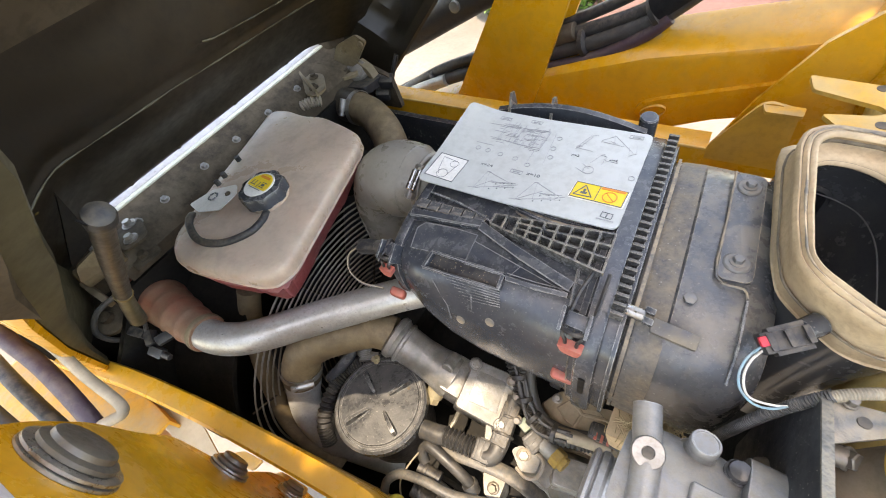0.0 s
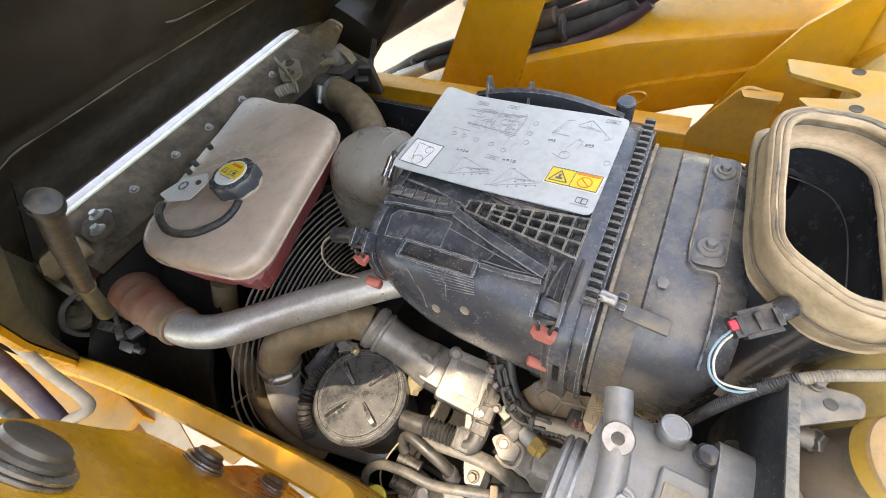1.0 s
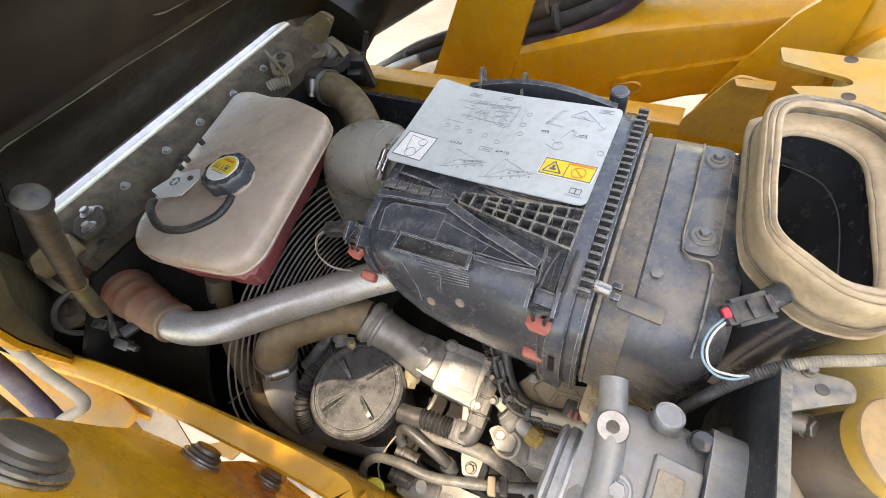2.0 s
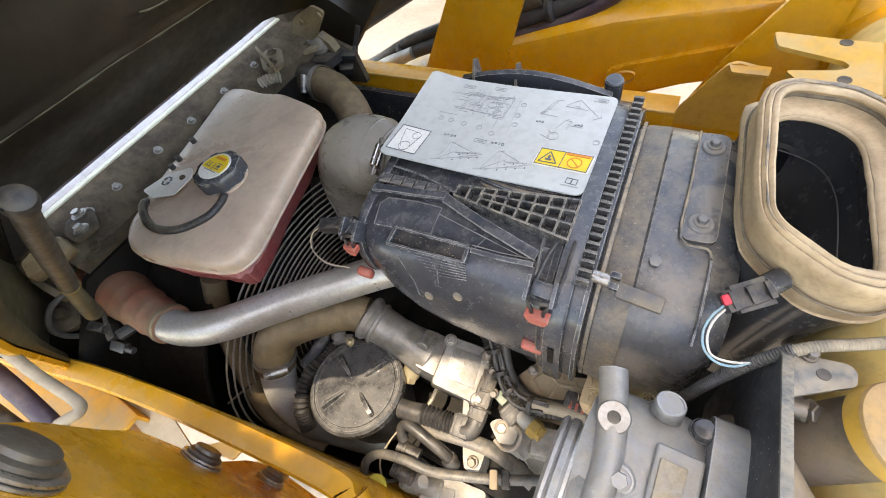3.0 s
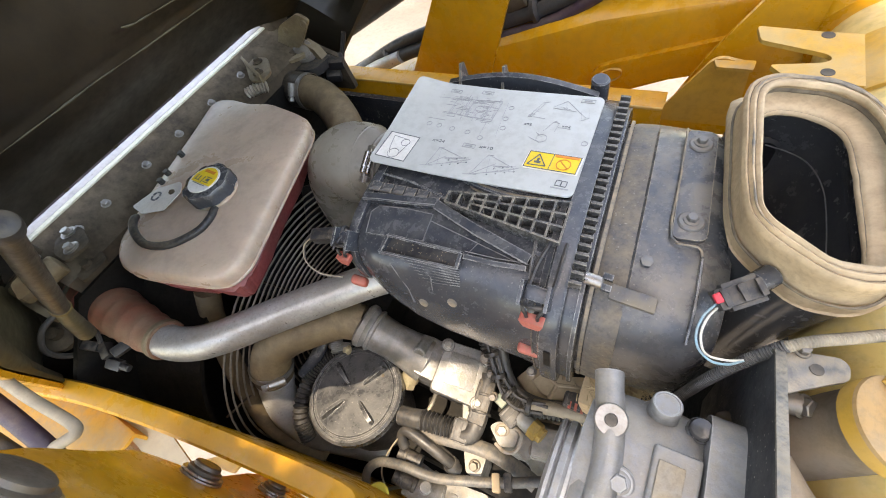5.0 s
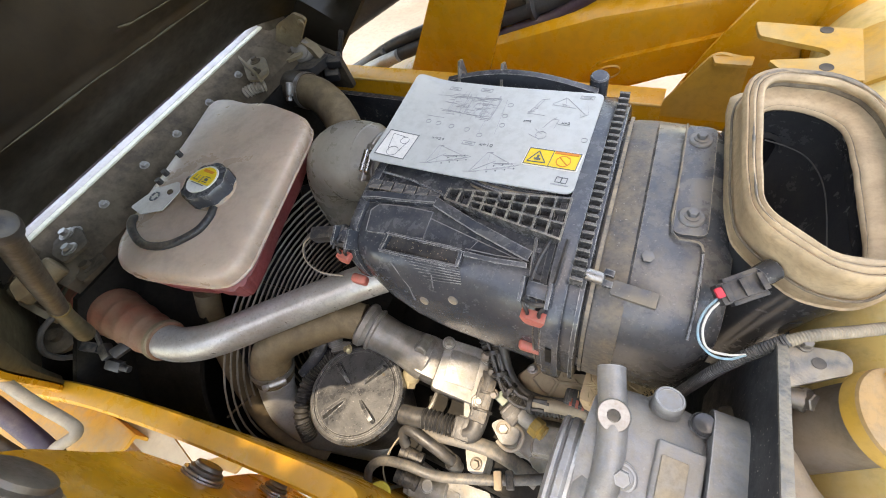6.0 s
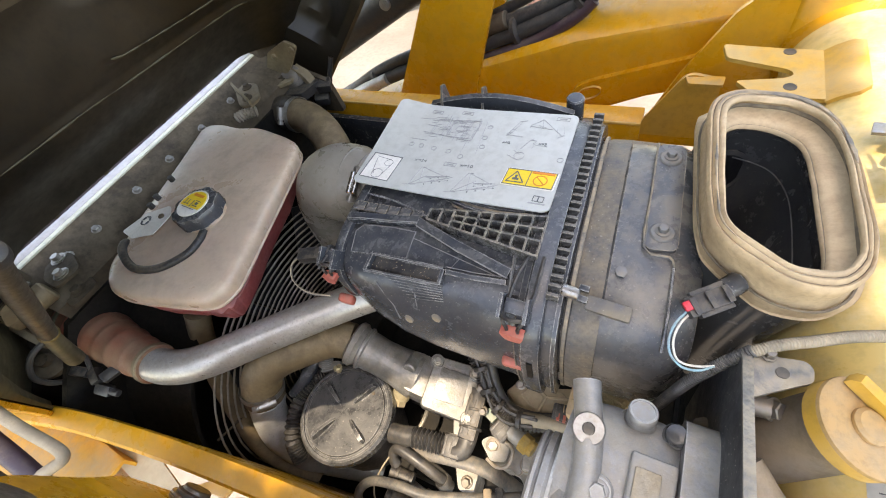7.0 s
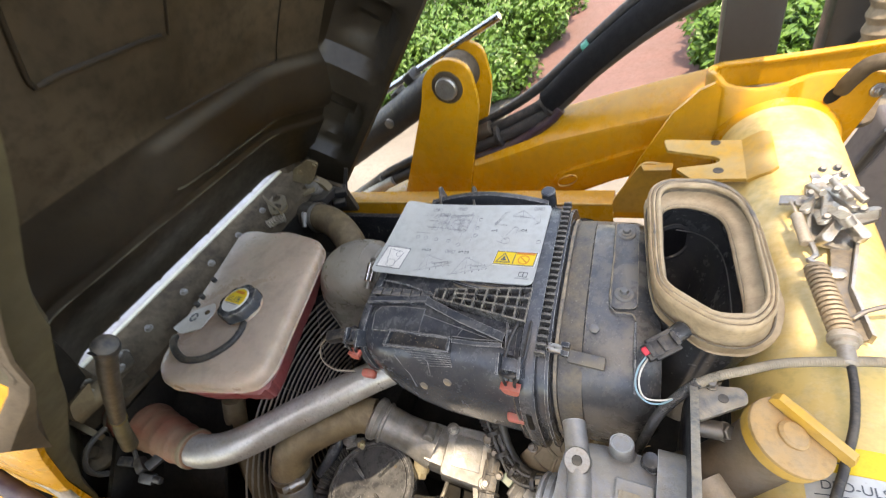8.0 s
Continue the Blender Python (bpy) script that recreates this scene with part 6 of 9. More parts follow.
def intake_seal():
    ob = thing("intake_box", (0.48, 0.18, 1.36), "black plastic air intake box with dusty tan bellows seal", "air intake")
    c = Vector((0.482, 0.185))
    top_out = [(0.411, 0.270), (0.417, 0.295), (0.437, 0.308), (0.481, 0.307), (0.506, 0.290), (0.523, 0.265), (0.532, 0.225), (0.542, 0.125), (0.536, 0.088), (0.515, 0.064), (0.484, 0.064), (0.446, 0.089), (0.428, 0.112), (0.421, 0.152)]
    top_in = [(0.428, 0.270), (0.439, 0.286), (0.483, 0.285), (0.505, 0.269), (0.516, 0.246), (0.522, 0.218), (0.529, 0.108), (0.517, 0.084), (0.485, 0.079), (0.446, 0.109), (0.438, 0.122), (0.433, 0.185)]
    throat = [(0.431, 0.258), (0.443, 0.268), (0.465, 0.269), (0.485, 0.261), (0.498, 0.247), (0.503, 0.228), (0.512, 0.121), (0.513, 0.093), (0.486, 0.090), (0.447, 0.121), (0.441, 0.131), (0.435, 0.185)]
    foot = [(0.404, 0.318), (0.4125, 0.226), (0.422, 0.146), (0.431, 0.114), (0.445, 0.099), (0.459, 0.087), (0.475, 0.072), (0.490, 0.068), (0.523, 0.072), (0.546, 0.092), (0.556, 0.135), (0.545, 0.24), (0.533, 0.290), (0.500, 0.325), (0.440, 0.332)]
    n = 96

    def around(poly, r=0.014):
        # the outline as distances from the middle, at even angles
        pts = [Vector(p) - c for p in rounded(poly, r, 5)]
        out = []
        for j in range(n):
            a = 2 * math.pi * j / n
            d = Vector((math.cos(a), math.sin(a)))
            far = 0.0
            for p, q in zip(pts, pts[1:] + pts[:1]):
                e = q - p
                det = d.x * e.y - d.y * e.x
                if abs(det) < 1e-12:
                    continue
                t = (p.x * e.y - p.y * e.x) / det
                u = (p.x * d.y - p.y * d.x) / det
                if t > 0 and -1e-6 <= u <= 1 + 1e-6:
                    far = max(far, t)
            out.append(far)
        return out
    R = {k: around(v, 0.009 if k in ("in", "throat") else 0.014) for k, v in (("foot", foot), ("out", top_out), ("in", top_in), ("throat", throat))}

    def ring(a, b, k, z, push=0.0, wave=0.0, dx=0.0):
        pts = []
        for j in range(n):
            t = 2 * math.pi * j / n
            r = R[a][j] * (1 - k) + R[b][j] * k + push
            pts.append((c.x + dx + r * math.cos(t), c.y + r * math.sin(t), z + wave * (math.sin(3 * t + 1) + 0.5 * math.sin(7 * t))))
        return pts
    b = B()
    prof = [("foot", "out", 0.25, 1.486, 0.0), ("foot", "out", 0.0, 1.487, -0.001), ("foot", "out", 0.0, 1.4945, 0.0), ("foot", "out", 0.10, 1.498, 0.0), ("foot", "out", 0.50, 1.502, -0.002), ("foot", "out", 0.80, 1.509, -0.003), ("foot", "out", 0.95, 1.519, -0.0035), ("foot", "out", 1.0, 1.528, -0.0015),
            ("out", "in", 0.0, 1.534, 0.0), ("out", "in", 0.02, 1.5395, 0.0005), ("out", "in", 0.14, 1.5428, 0.0), ("out", "in", 0.24, 1.5420, 0.0), ("out", "in", 0.28, 1.5402, 0.0), ("out", "in", 0.34, 1.5430, 0.0), ("out", "in", 0.46, 1.5450, 0.0), ("out", "in", 0.56, 1.5445, 0.0), ("out", "in", 0.60, 1.5425, 0.0), ("out", "in", 0.66, 1.5445, 0.0), ("out", "in", 0.82, 1.5460, 0.0), ("out", "in", 0.94, 1.5450, 0.0), ("out", "in", 1.0, 1.5415, 0.0),
            ("in", "throat", -0.05, 1.5375, 0.003), ("in", "throat", -0.10, 1.532, 0.006), ("in", "throat", 0.08, 1.5285, 0.003), ("in", "throat", 0.35, 1.5275, 0.0), ("in", "throat", 0.62, 1.5265, 0.0), ("in", "throat", 0.80, 1.5245, 0.0), ("in", "throat", 0.84, 1.5225, 0.0), ("in", "throat", 0.88, 1.5240, 0.0), ("in", "throat", 1.0, 1.5225, 0.0), ("in", "throat", 1.0, 1.5195, 0.0), ("in", "throat", 0.80, 1.5185, 0.0)]
    skin(b, [ring(a, e, k, z, p, 0.0007) for a, e, k, z, p in prof], cap=False)
    seal = part("seal", b, M_SEAL, ob, "dusty tan rubber bellows seal", angle=60)
    # darker lines along the grooves between the lips
    for a, e, k, z, r in (("out", "in", 0.28, 1.5404, 0.0009), ("out", "in", 0.60, 1.5428, 0.0008), ("in", "throat", 0.84, 1.5228, 0.0009), ("in", "throat", -0.06, 1.5330, 0.0030), ("foot", "out", 0.72, 1.5058, 0.0012)):
        b = B()
        base = [Vector(p) for p in ring(a, e, k, z, 0.006 if r > 0.002 else 0.0, 0.0007)]
        loops = []
        for i, p in enumerate(base):
            t = (base[(i + 1) % n] - base[i - 1]).normalized()
            q = t.cross(Vector((0, 0, 1))).normalized()
            loops.append([p + q * r * math.cos(w) + Vector((0, 0, r * math.sin(w))) for w in (m * math.pi / 3 for m in range(6))])
        skin(b, loops, loop=True)
        part("crease", b, M_CREASE, seal)
    # stretches of the crest rubbed back to dark rubber
    for a0, a1, k, z, wide in ((62, 128, 0.48, 1.5450, 0.0032), (20, 66, 0.46, 1.5450, 0.0028), (150, 205, 0.46, 1.5450, 0.0017), (70, 100, 0.16, 1.5425, 0.0018), (214, 250, 0.46, 1.5450, 0.0013)):
        b = B()
        base = [Vector(p) for p in ring("out", "in", k, z, 0.0, 0.0007)]
        j0, j1 = int(a0 / 360 * n), int(a1 / 360 * n)
        loops = []
        for j in range(j0, j1 + 1):
            f = math.sin(math.pi * (j - j0 + 0.3) / (j1 - j0 + 0.6))
            t = (base[(j + 1) % n] - base[j - 1]).normalized()
            q = t.cross(Vector((0, 0, 1))).normalized()
            w = wide * f * (0.8 + 0.2 * math.sin(j * 2.1))
            loops.append([base[j] + q * w * math.cos(m * math.pi / 4) + Vector((0, 0, 0.0013 * f * math.sin(m * math.pi / 4))) for m in range(8)])
        skin(b, loops)
        part("rubbed_patch", b, M_RUBBD, seal, "seal crest rubbed dark")
    # the box: its walls stand wider than the throat
    b = B()
    inner = [ring("throat", "in", k, z, p, 0.0, dx) for k, z, p, dx in ((0.10, 1.5175, 0.0, 0.0), (0.5, 1.505, 0.0, 0.0), (0.8, 1.48, 0.002, -0.004), (0.8, 1.44, 0.0, -0.018), (0.5, 1.40, 0.0, -0.028), (0.2, 1.372, -0.004, -0.032), (0.0, 1.362, -0.010, -0.034), (-1.5, 1.358, -0.02, -0.034))]
    outside = [ring("foot", "out", k, z, p, 0.0, dx) for k, z, p, dx in ((0.15, 1.488, -0.004, 0.0), (0.25, 1.480, -0.006, 0.0), (0.6, 1.44, -0.008, -0.010), (0.8, 1.38, -0.008, -0.022), (0.9, 1.30, -0.008, -0.026))]
    skin(b, outside[::-1] + inner, cap=True)
    part("box", b, M_BLKI, ob, "black plastic intake box")
    b = B()
    lathe(b, (0.4415, 0.272, 1.452), (0.5, -1, 0.1), [(0.030, 0), (0.033, 0.001), (0.033, 0.004), (0.028, 0.005), (0.026, 0.001)], 32, cap=False)
    part("port_ring", b, M_BLKI, ob)
    # black disc closes the ring, painting the shade of an open port
    b = B()
    lathe(b, (0.4415, 0.272, 1.452), (0.5, -1, 0.1), [(0.028, 0.0005), (0.028, 0.002)], 32)
    part("port", b, M_SLV, ob, "dark disc painted as an open port")
    b = B()
    sweep(b, [(0.450, 0.272, 1.4770), (0.4715, 0.2775, 1.4670), (0.4890, 0.2650, 1.4680), (0.5005, 0.2450, 1.4680), (0.5070, 0.2190, 1.4680), (0.5100, 0.1810, 1.4670), (0.5115, 0.130, 1.4650)], 0.0007, 6, 6)
    part("moulding_line", b, M_STUD, ob)
    b = B()
    skin(b, [section(*r) for r in ((0.398, 0.02, 0.31, 1.285, 1.475), (0.414, 0.03, 0.30, 1.275, 1.466), (0.424, 0.05, 0.28, 1.29, 1.43))])
    part("neck", b, M_BLK, ob)
    return ob


intake_seal()


def sensor():
    ob = thing("restriction_sensor", (0.43, 0.045, 1.49), "black plastic sensor plug with a red lock, blue and white wires", "sensor")
    b = B()
    m = rot(20, -8, 38)
    o = Vector((0.438, 0.056, 1.503))
    box(b, o, (0.036, 0.019, 0.015), 0.003, m)
    for k in (-1, 1):
        box(b, o + m.to_3x3() @ Vector((0.003, k * 0.010, 0.003)), (0.028, 0.004, 0.010), 0.001, m)
    for i in range(3):
        box(b, o + m.to_3x3() @ Vector((-0.012 + 0.014 * i, 0, 0.010)), (0.005, 0.015, 0.003), 0.001, m)
    part("plug", b, M_RUB, ob)
    b = B()
    rod(b, o + m.to_3x3() @ Vector((0.016, 0.003, 0)), o + m.to_3x3() @ Vector((0.034, 0.006, -0.004)), 0.010, 14)
    part("socket", b, M_BLK, ob)
    b = B()
    box(b, o + m.to_3x3() @ Vector((-0.015, 0.002, 0.008)), (0.011, 0.009, 0.005), 0.002, m)
    part("lock", b, M_CLIPR, ob, "bright red lock tab")
    for name, mm, k in (("blue_wire", M_BLUE, 0.0), ("white_wire", M_WHITE, 0.0035)):
        b = B()
        sweep(b, [(0.426 + k, 0.045, 1.500), (0.419 + k, 0.033, 1.494), (0.4165 + k, 0.018, 1.490), (0.420 + k, 0.005, 1.488), (0.430, -0.003 + k, 1.488), (0.442, -0.002 + k, 1.489), (0.452, 0.005, 1.490)], 0.00105, 8, 6)
        part(name, b, mm, ob)
    return ob


sensor()
# ---- engine ----
def engine_block():
    ob = thing("engine_block", (0.1, 0.1, 0.55), "dirty cast engine block, darkened as shade, with a cream painted filter head", "engine")
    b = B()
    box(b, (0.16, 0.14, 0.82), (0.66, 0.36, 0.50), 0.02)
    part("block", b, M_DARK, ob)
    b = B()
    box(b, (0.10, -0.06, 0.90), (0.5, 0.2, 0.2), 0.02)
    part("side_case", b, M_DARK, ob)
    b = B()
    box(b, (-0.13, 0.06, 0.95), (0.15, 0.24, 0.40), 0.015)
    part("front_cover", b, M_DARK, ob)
    # cream casting right of the plugs
    b = B()
    prism(b, rounded([(0.236, -0.100), (0.232, -0.060), (0.246, -0.025), (0.30, -0.005), (0.37, 0.0), (0.37, -0.12), (0.315, -0.125), (0.275, -0.085)], 0.010), "z", 1.02, 1.098, 0.006)
    box(b, (0.270, -0.072, 1.108), (0.046, 0.036, 0.026), 0.006, rot(8, 4, -24))
    box(b, (0.315, -0.060, 1.112), (0.07, 0.045, 0.05), 0.006, rot(0, 6, 12))
    part("filter_head", b, M_CREAM, ob, "cream painted casting")
    for x, y, z, r in ((0.292, -0.078, 1.124, 0.0075), (0.330, -0.100, 1.100, 0.009)):
        b = B()
        hexbolt(b, (x, y, z), (0.1, -0.25, 1), r, 0.010)
        part("bolt", b, M_GREYW, ob)
    for y0 in (-0.020, -0.034):
        b = B()
        sweep(b, [(0.255, y0, 1.104), (0.300, y0 + 0.012, 1.108), (0.345, y0 + 0.016, 1.116)], 0.0038, 8, 4)
        part("cast_rib", b, M_SEALC, ob)
    # pale lug between the bent hose and the flat conduit
    b = B()
    prism(b, rounded([(0.178, -0.104), (0.205, -0.098), (0.222, -0.118), (0.224, -0.150), (0.200, -0.152), (0.186, -0.128)], 0.006), "z", 1.03, 1.106, 0.004)
    part("bolt_lug", b, M_CREAM, ob, "pale cast lug")
    b = B()
    hexbolt(b, (0.209, -0.136, 1.106), (0, -0.3, 1), 0.0075, 0.012, 1.35)
    part("bolt", b, M_GREYW, ob)
    b = B()
    prism(b, rounded([(0.15, -0.235), (0.245, -0.215), (0.25, -0.165), (0.17, -0.175)], 0.01), "z", 1.06, 1.112, 0.006)
    box(b, (0.16, -0.205, 1.095), (0.10, 0.026, 0.035), 0.008, rot(0, -6, 10))
    part("lower_casting", b, M_CREAM, ob)
    b = B()
    rod(b, (0.120, -0.210, 1.10), (0.185, -0.195, 1.105), 0.017, 18)
    rod(b, (0.150, -0.200, 1.112), (0.153, -0.198, 1.126), 0.010, 16)
    part("cast_union", b, M_ALUD, ob)
    return ob


def thermostat():
    ob = thing("coolant_outlet", (0.06, -0.03, 1.08), "cast aluminium coolant outlet with flanged neck and plugs", "coolant outlet")
    d = Vector((0.105, -0.004, -0.045)).normalized()
    b = B()
    lathe(b, (-0.042, -0.017, 1.219), d, [(0.028, -0.004), (0.036, -0.003), (0.0405, 0.001), (0.0405, 0.010), (0.036, 0.0145), (0.0345, 0.018), (0.0385, 0.021), (0.0385, 0.025), (0.0345, 0.028), (0.0325, 0.06), (0.0345, 0.09), (0.039, 0.115), (0.040, 0.13)], 32)
    box(b, (0.030, -0.045, 1.175), (0.10, 0.012, 0.018), 0.004, rot(0, 22, -4))
    part("neck", b, M_ALUD, ob)
    b = B()
    rod(b, (0.072, 0.006, 1.196), (0.076, -0.026, 1.212), 0.011, 16)
    part("cast_boss", b, M_ALUD, ob)
    R = rot(6, 20, 8)
    o = Vector((0.135, -0.018, 1.158))
    b = B()
    outline = rounded([(-0.040, -0.045), (0.042, -0.050), (0.046, 0.030), (0.030, 0.042), (-0.036, 0.040)], 0.008)
    for z0, z1, k in ((-0.045, 0.020, 0.94), (0.021, 0.036, 1.0)):
        skin(b, [[o + R.to_3x3() @ Vector((x * f, y * f, z)) for x, y in outline] for z, f in ((z0, k * 0.97), (z0 + 0.002, k), (z1 - 0.003, k), (z1, k * 0.96))])
    box(b, (0.088, -0.020, 1.158), (0.060, 0.072, 0.066), 0.010, rot(0, 22, 2))
    part("housing", b, M_ALUD, ob)
    b = B()
    box(b, o + R.to_3x3() @ Vector((0.002, -0.002, 0.037)), (0.050, 0.052, 0.004), 0.0015, R)
    part("cover_plate", b, M_ALUD, ob)
    for x, y in ((0.040, -0.042), (0.038, 0.028), (-0.032, 0.032)):
        p = o + R.to_3x3() @ Vector((x, y, 0.030))
        b = B()
        lathe(b, p, R.to_3x3() @ Vector((0, 0, 1)), [(0.0115, -0.03), (0.0115, 0.006), (0.010, 0.008)], 18)
        part("bolt_lug", b, M_ALUD, ob)
        b = B()
        hexbolt(b, p + R.to_3x3() @ Vector((0, 0, 0.007)), R.to_3x3() @ Vector((0, 0, 1)), 0.0058, 0.008, 1.3)
        part("bolt", b, M_STEEL, ob)
    b = B()
    box(b, (0.175, -0.075, 1.128), (0.022, 0.060, 0.040), 0.005, rot(10, 10, 22))
    part("bracket_leg", b, M_CREAM, ob)
    b = B()
    rod(b, (0.058, -0.044, 1.162), (0.055, -0.058, 1.146), 0.0165, 18)
    hexbolt(b, (0.055, -0.058, 1.147), (-0.1, -0.75, -0.5), 0.0135, 0.018, 1.15)
    part("plug", b, M_BRASSP, ob, "pale brass plug")
    b = B()
    sweep(b, [(-0.088, 0.004, 1.222), (-0.092, -0.020, 1.214), (-0.098, -0.048, 1.196), (-0.10, -0.066, 1.175)], 0.012, 14, 6, rib=0.0035, pitch=0.005)
    part("spring_hose", b, M_ALUD, ob, "ribbed metal hose")
    b = B()
    prism(b, rounded([(-0.098, -0.058), (-0.070, -0.048), (-0.076, -0.066), (-0.10, -0.082)], 0.006), "z", 1.172, 1.180, 0.001)
    part("lug_plate", b, M_ALUD, ob)
    b = B()
    hexbolt(b, (-0.068, -0.062, 1.178), (-0.3, -0.4, 0.8), 0.006, 0.010)
    part("nut", b, M_BRASSP, ob)
    b = B()
    sweep(b, [(0.098, -0.058, 1.11), (0.102, -0.078, 1.118), (0.100, -0.10, 1.12)], 0.004, 8)
    part("stay_wire", b, M_ALU, ob)
    return ob


def plug_block(ob, c, s, a, tilt=(6, 5), m=None):
    """A moulded plug with side rails and lock ribs."""
    R = rot(tilt[0], tilt[1], a)
    b = B()
    box(b, c, s, 0.0035, R)
    body = part("plug", b, m or M_CORR, ob)
    for k in (-0.36, 0.0, 0.36):
        b = B()
        box(b, V(c) + R.to_3x3() @ Vector((k * s[0], 0, s[2] * 0.5)), (s[0] * 0.10, s[1] * 0.8, 0.0025), 0.0005, R)
        part("lock_rib", b, m or M_CORR, body)
    for k in (-1, 1):
        b = B()
        box(b, V(c) + R.to_3x3() @ Vector((0.04 * s[0], k * s[1] * 0.52, 0)), (s[0] * 0.7, s[1] * 0.10, s[2] * 0.5), 0.0006, R)
        part("side_rail", b, m or M_CORR, body)
    return body


def wiring():
    ob = thing("wiring_harness", (0.15, -0.12, 1.06), "black wiring harness with ribbed conduit and square plugs", "wiring harness")

    def conduit(pts, r=0.009, rib=0.0022, m=None, nm="conduit", label=""):
        b = B()
        sweep(b, pts, r, 12, 6, rib=rib, pitch=0.006)
        part(nm, b, m or M_CORR, ob, label)
    # ribbed connector and its moulded elbow
    conduit([(0.072, -0.120, 1.152), (0.092, -0.117, 1.154), (0.112, -0.112, 1.155)], 0.0165, 0.0, nm="plug_body")
    conduit([(0.110, -0.112, 1.155), (0.130, -0.109, 1.155), (0.150, -0.106, 1.153), (0.166, -0.103, 1.151)], 0.0150, 0.006, nm="ribbed_boot")
    plug_block(ob, (0.178, -0.101, 1.150), (0.030, 0.034, 0.030), 8)
    conduit([(0.180, -0.106, 1.150), (0.192, -0.102, 1.152), (0.197, -0.090, 1.155), (0.196, -0.060, 1.160), (0.193, -0.030, 1.165), (0.190, -0.004, 1.170)], 0.0150, 0.0, nm="moulded_elbow")
    plug_block(ob, (0.195, -0.050, 1.166), (0.028, 0.070, 0.022), 4, m=M_RUB)
    for y in (-0.068, -0.040):
        b = B()
        lathe(b, (0.1945 + (y + 0.05) * -0.15, y, 1.162), (-0.15, 1, 0.1), [(0.0175, 0), (0.0187, 0.001), (0.0187, 0.0035), (0.0175, 0.0045)], 18, cap=False)
        part("tie", b, M_RUB, ob)
    # trunk coming from under the filter and turning along the engine
    conduit([(0.150, 0.060, 1.22), (0.172, 0.034, 1.198), (0.192, 0.012, 1.182), (0.205, -0.010, 1.170)], 0.011, 0.003)
    conduit([(0.176, 0.066, 1.24), (0.190, 0.036, 1.215), (0.207, 0.006, 1.185), (0.228, -0.020, 1.165), (0.262, -0.030, 1.158), (0.30, -0.022, 1.162), (0.345, -0.012, 1.172)], 0.0095, 0.0026)
    conduit([(0.188, 0.070, 1.245), (0.202, 0.036, 1.218), (0.220, 0.006, 1.186), (0.245, -0.012, 1.170), (0.285, -0.014, 1.168), (0.335, -0.002, 1.180)], 0.008, 0.0)
    conduit([(0.270, -0.024, 1.170), (0.305, -0.016, 1.172), (0.35, -0.010, 1.180)], 0.011, 0.0, M_LINE, "dusty_sleeve", "dust-caked sleeve")
    for i, (x, y) in enumerate(((0.20, 0.02), (0.225, -0.008), (0.25, -0.021))):
        b = B()
        for k in range(3):
            rod(b, (x + 0.003 * k, y + 0.008 - 0.006 * k, 1.186 - i * 0.008), (x + 0.012 + 0.003 * k, y - 0.010 - 0.004 * k, 1.190 - i * 0.008), 0.0022, 6)
        part("loose_wires", b, M_CORR, ob)
    # single cables running beside the trunk, held by tape
    rnd = random.Random(17)
    trunk = [(0.158, 0.064, 1.238), (0.180, 0.036, 1.214), (0.200, 0.008, 1.194), (0.216, -0.014, 1.180), (0.246, -0.028, 1.172), (0.290, -0.026, 1.174), (0.345, -0.014, 1.184)]
    for i in range(7):
        dx, dy, dz = rnd.uniform(-0.012, 0.016), rnd.uniform(-0.008, 0.010), rnd.uniform(0.0, 0.010)
        b = B()
        sweep(b, [(x + dx + rnd.uniform(-0.003, 0.003), y + dy + rnd.uniform(-0.003, 0.003), z + dz + rnd.uniform(-0.003, 0.003)) for x, y, z in trunk[:rnd.choice((5, 6, 7))]], rnd.uniform(0.0020, 0.0036), 7, 5)
        part("cable", b, (M_CORR, M_RUB, M_HOSEG)[i % 3], ob)
    for k in (1, 2, 3, 4):
        p, q = V(trunk[k]), V(trunk[k + 1])
        d = (q - p).normalized()
        b = B()
        lathe(b, p.lerp(q, 0.4), d, [(0.0135, 0), (0.0148, 0.001), (0.0148, 0.007), (0.0135, 0.008)], 18, cap=False)
        part("tape", b, M_RUB, ob, "black tape wrap")
    # small stubs and clips on the outlet's far side
    for p, d, r in (((0.178, 0.012, 1.192), (0.3, -0.3, 1), 0.0065), ((0.196, -0.006, 1.186), (0.1, -0.4, 1), 0.0055), ((0.208, -0.034, 1.170), (0.2, -0.5, 0.9), 0.006)):
        b = B()
        hexbolt(b, p, d, r, 0.010, 1.35)
        part("clip_nut", b, M_GREYW, ob)
    # plug of the brass sensor
    plug_block(ob, (0.243, -0.048, 1.150), (0.030, 0.028, 0.020), -24)
    plug_block(ob, (0.338, 0.000, 1.196), (0.050, 0.022, 0.024), 4)
    b = B()
    for i in range(3):
        box(b, (0.324 + 0.009 * i, -0.010, 1.206), (0.004, 0.010, 0.006), 0, rot(0, 0, 4))
    part("red_lock", b, M_CLIP, ob)
    # black bent hose and the injection plugs below it
    conduit([(0.176, -0.150, 1.118), (0.160, -0.147, 1.135), (0.130, -0.142, 1.146), (0.100, -0.138, 1.150), (0.088, -0.141, 1.146), (0.086, -0.152, 1.138), (0.094, -0.160, 1.128)], 0.0092, 0.0, nm="bent_hose")
    b = B()
    lathe(b, (0.172, -0.150, 1.120), (0.5, -0.2, -0.8), [(0.012, 0), (0.0135, 0.003), (0.0135, 0.010), (0.011, 0.012), (0.011, 0.022)], 18)
    part("hose_end", b, M_CORR, ob)
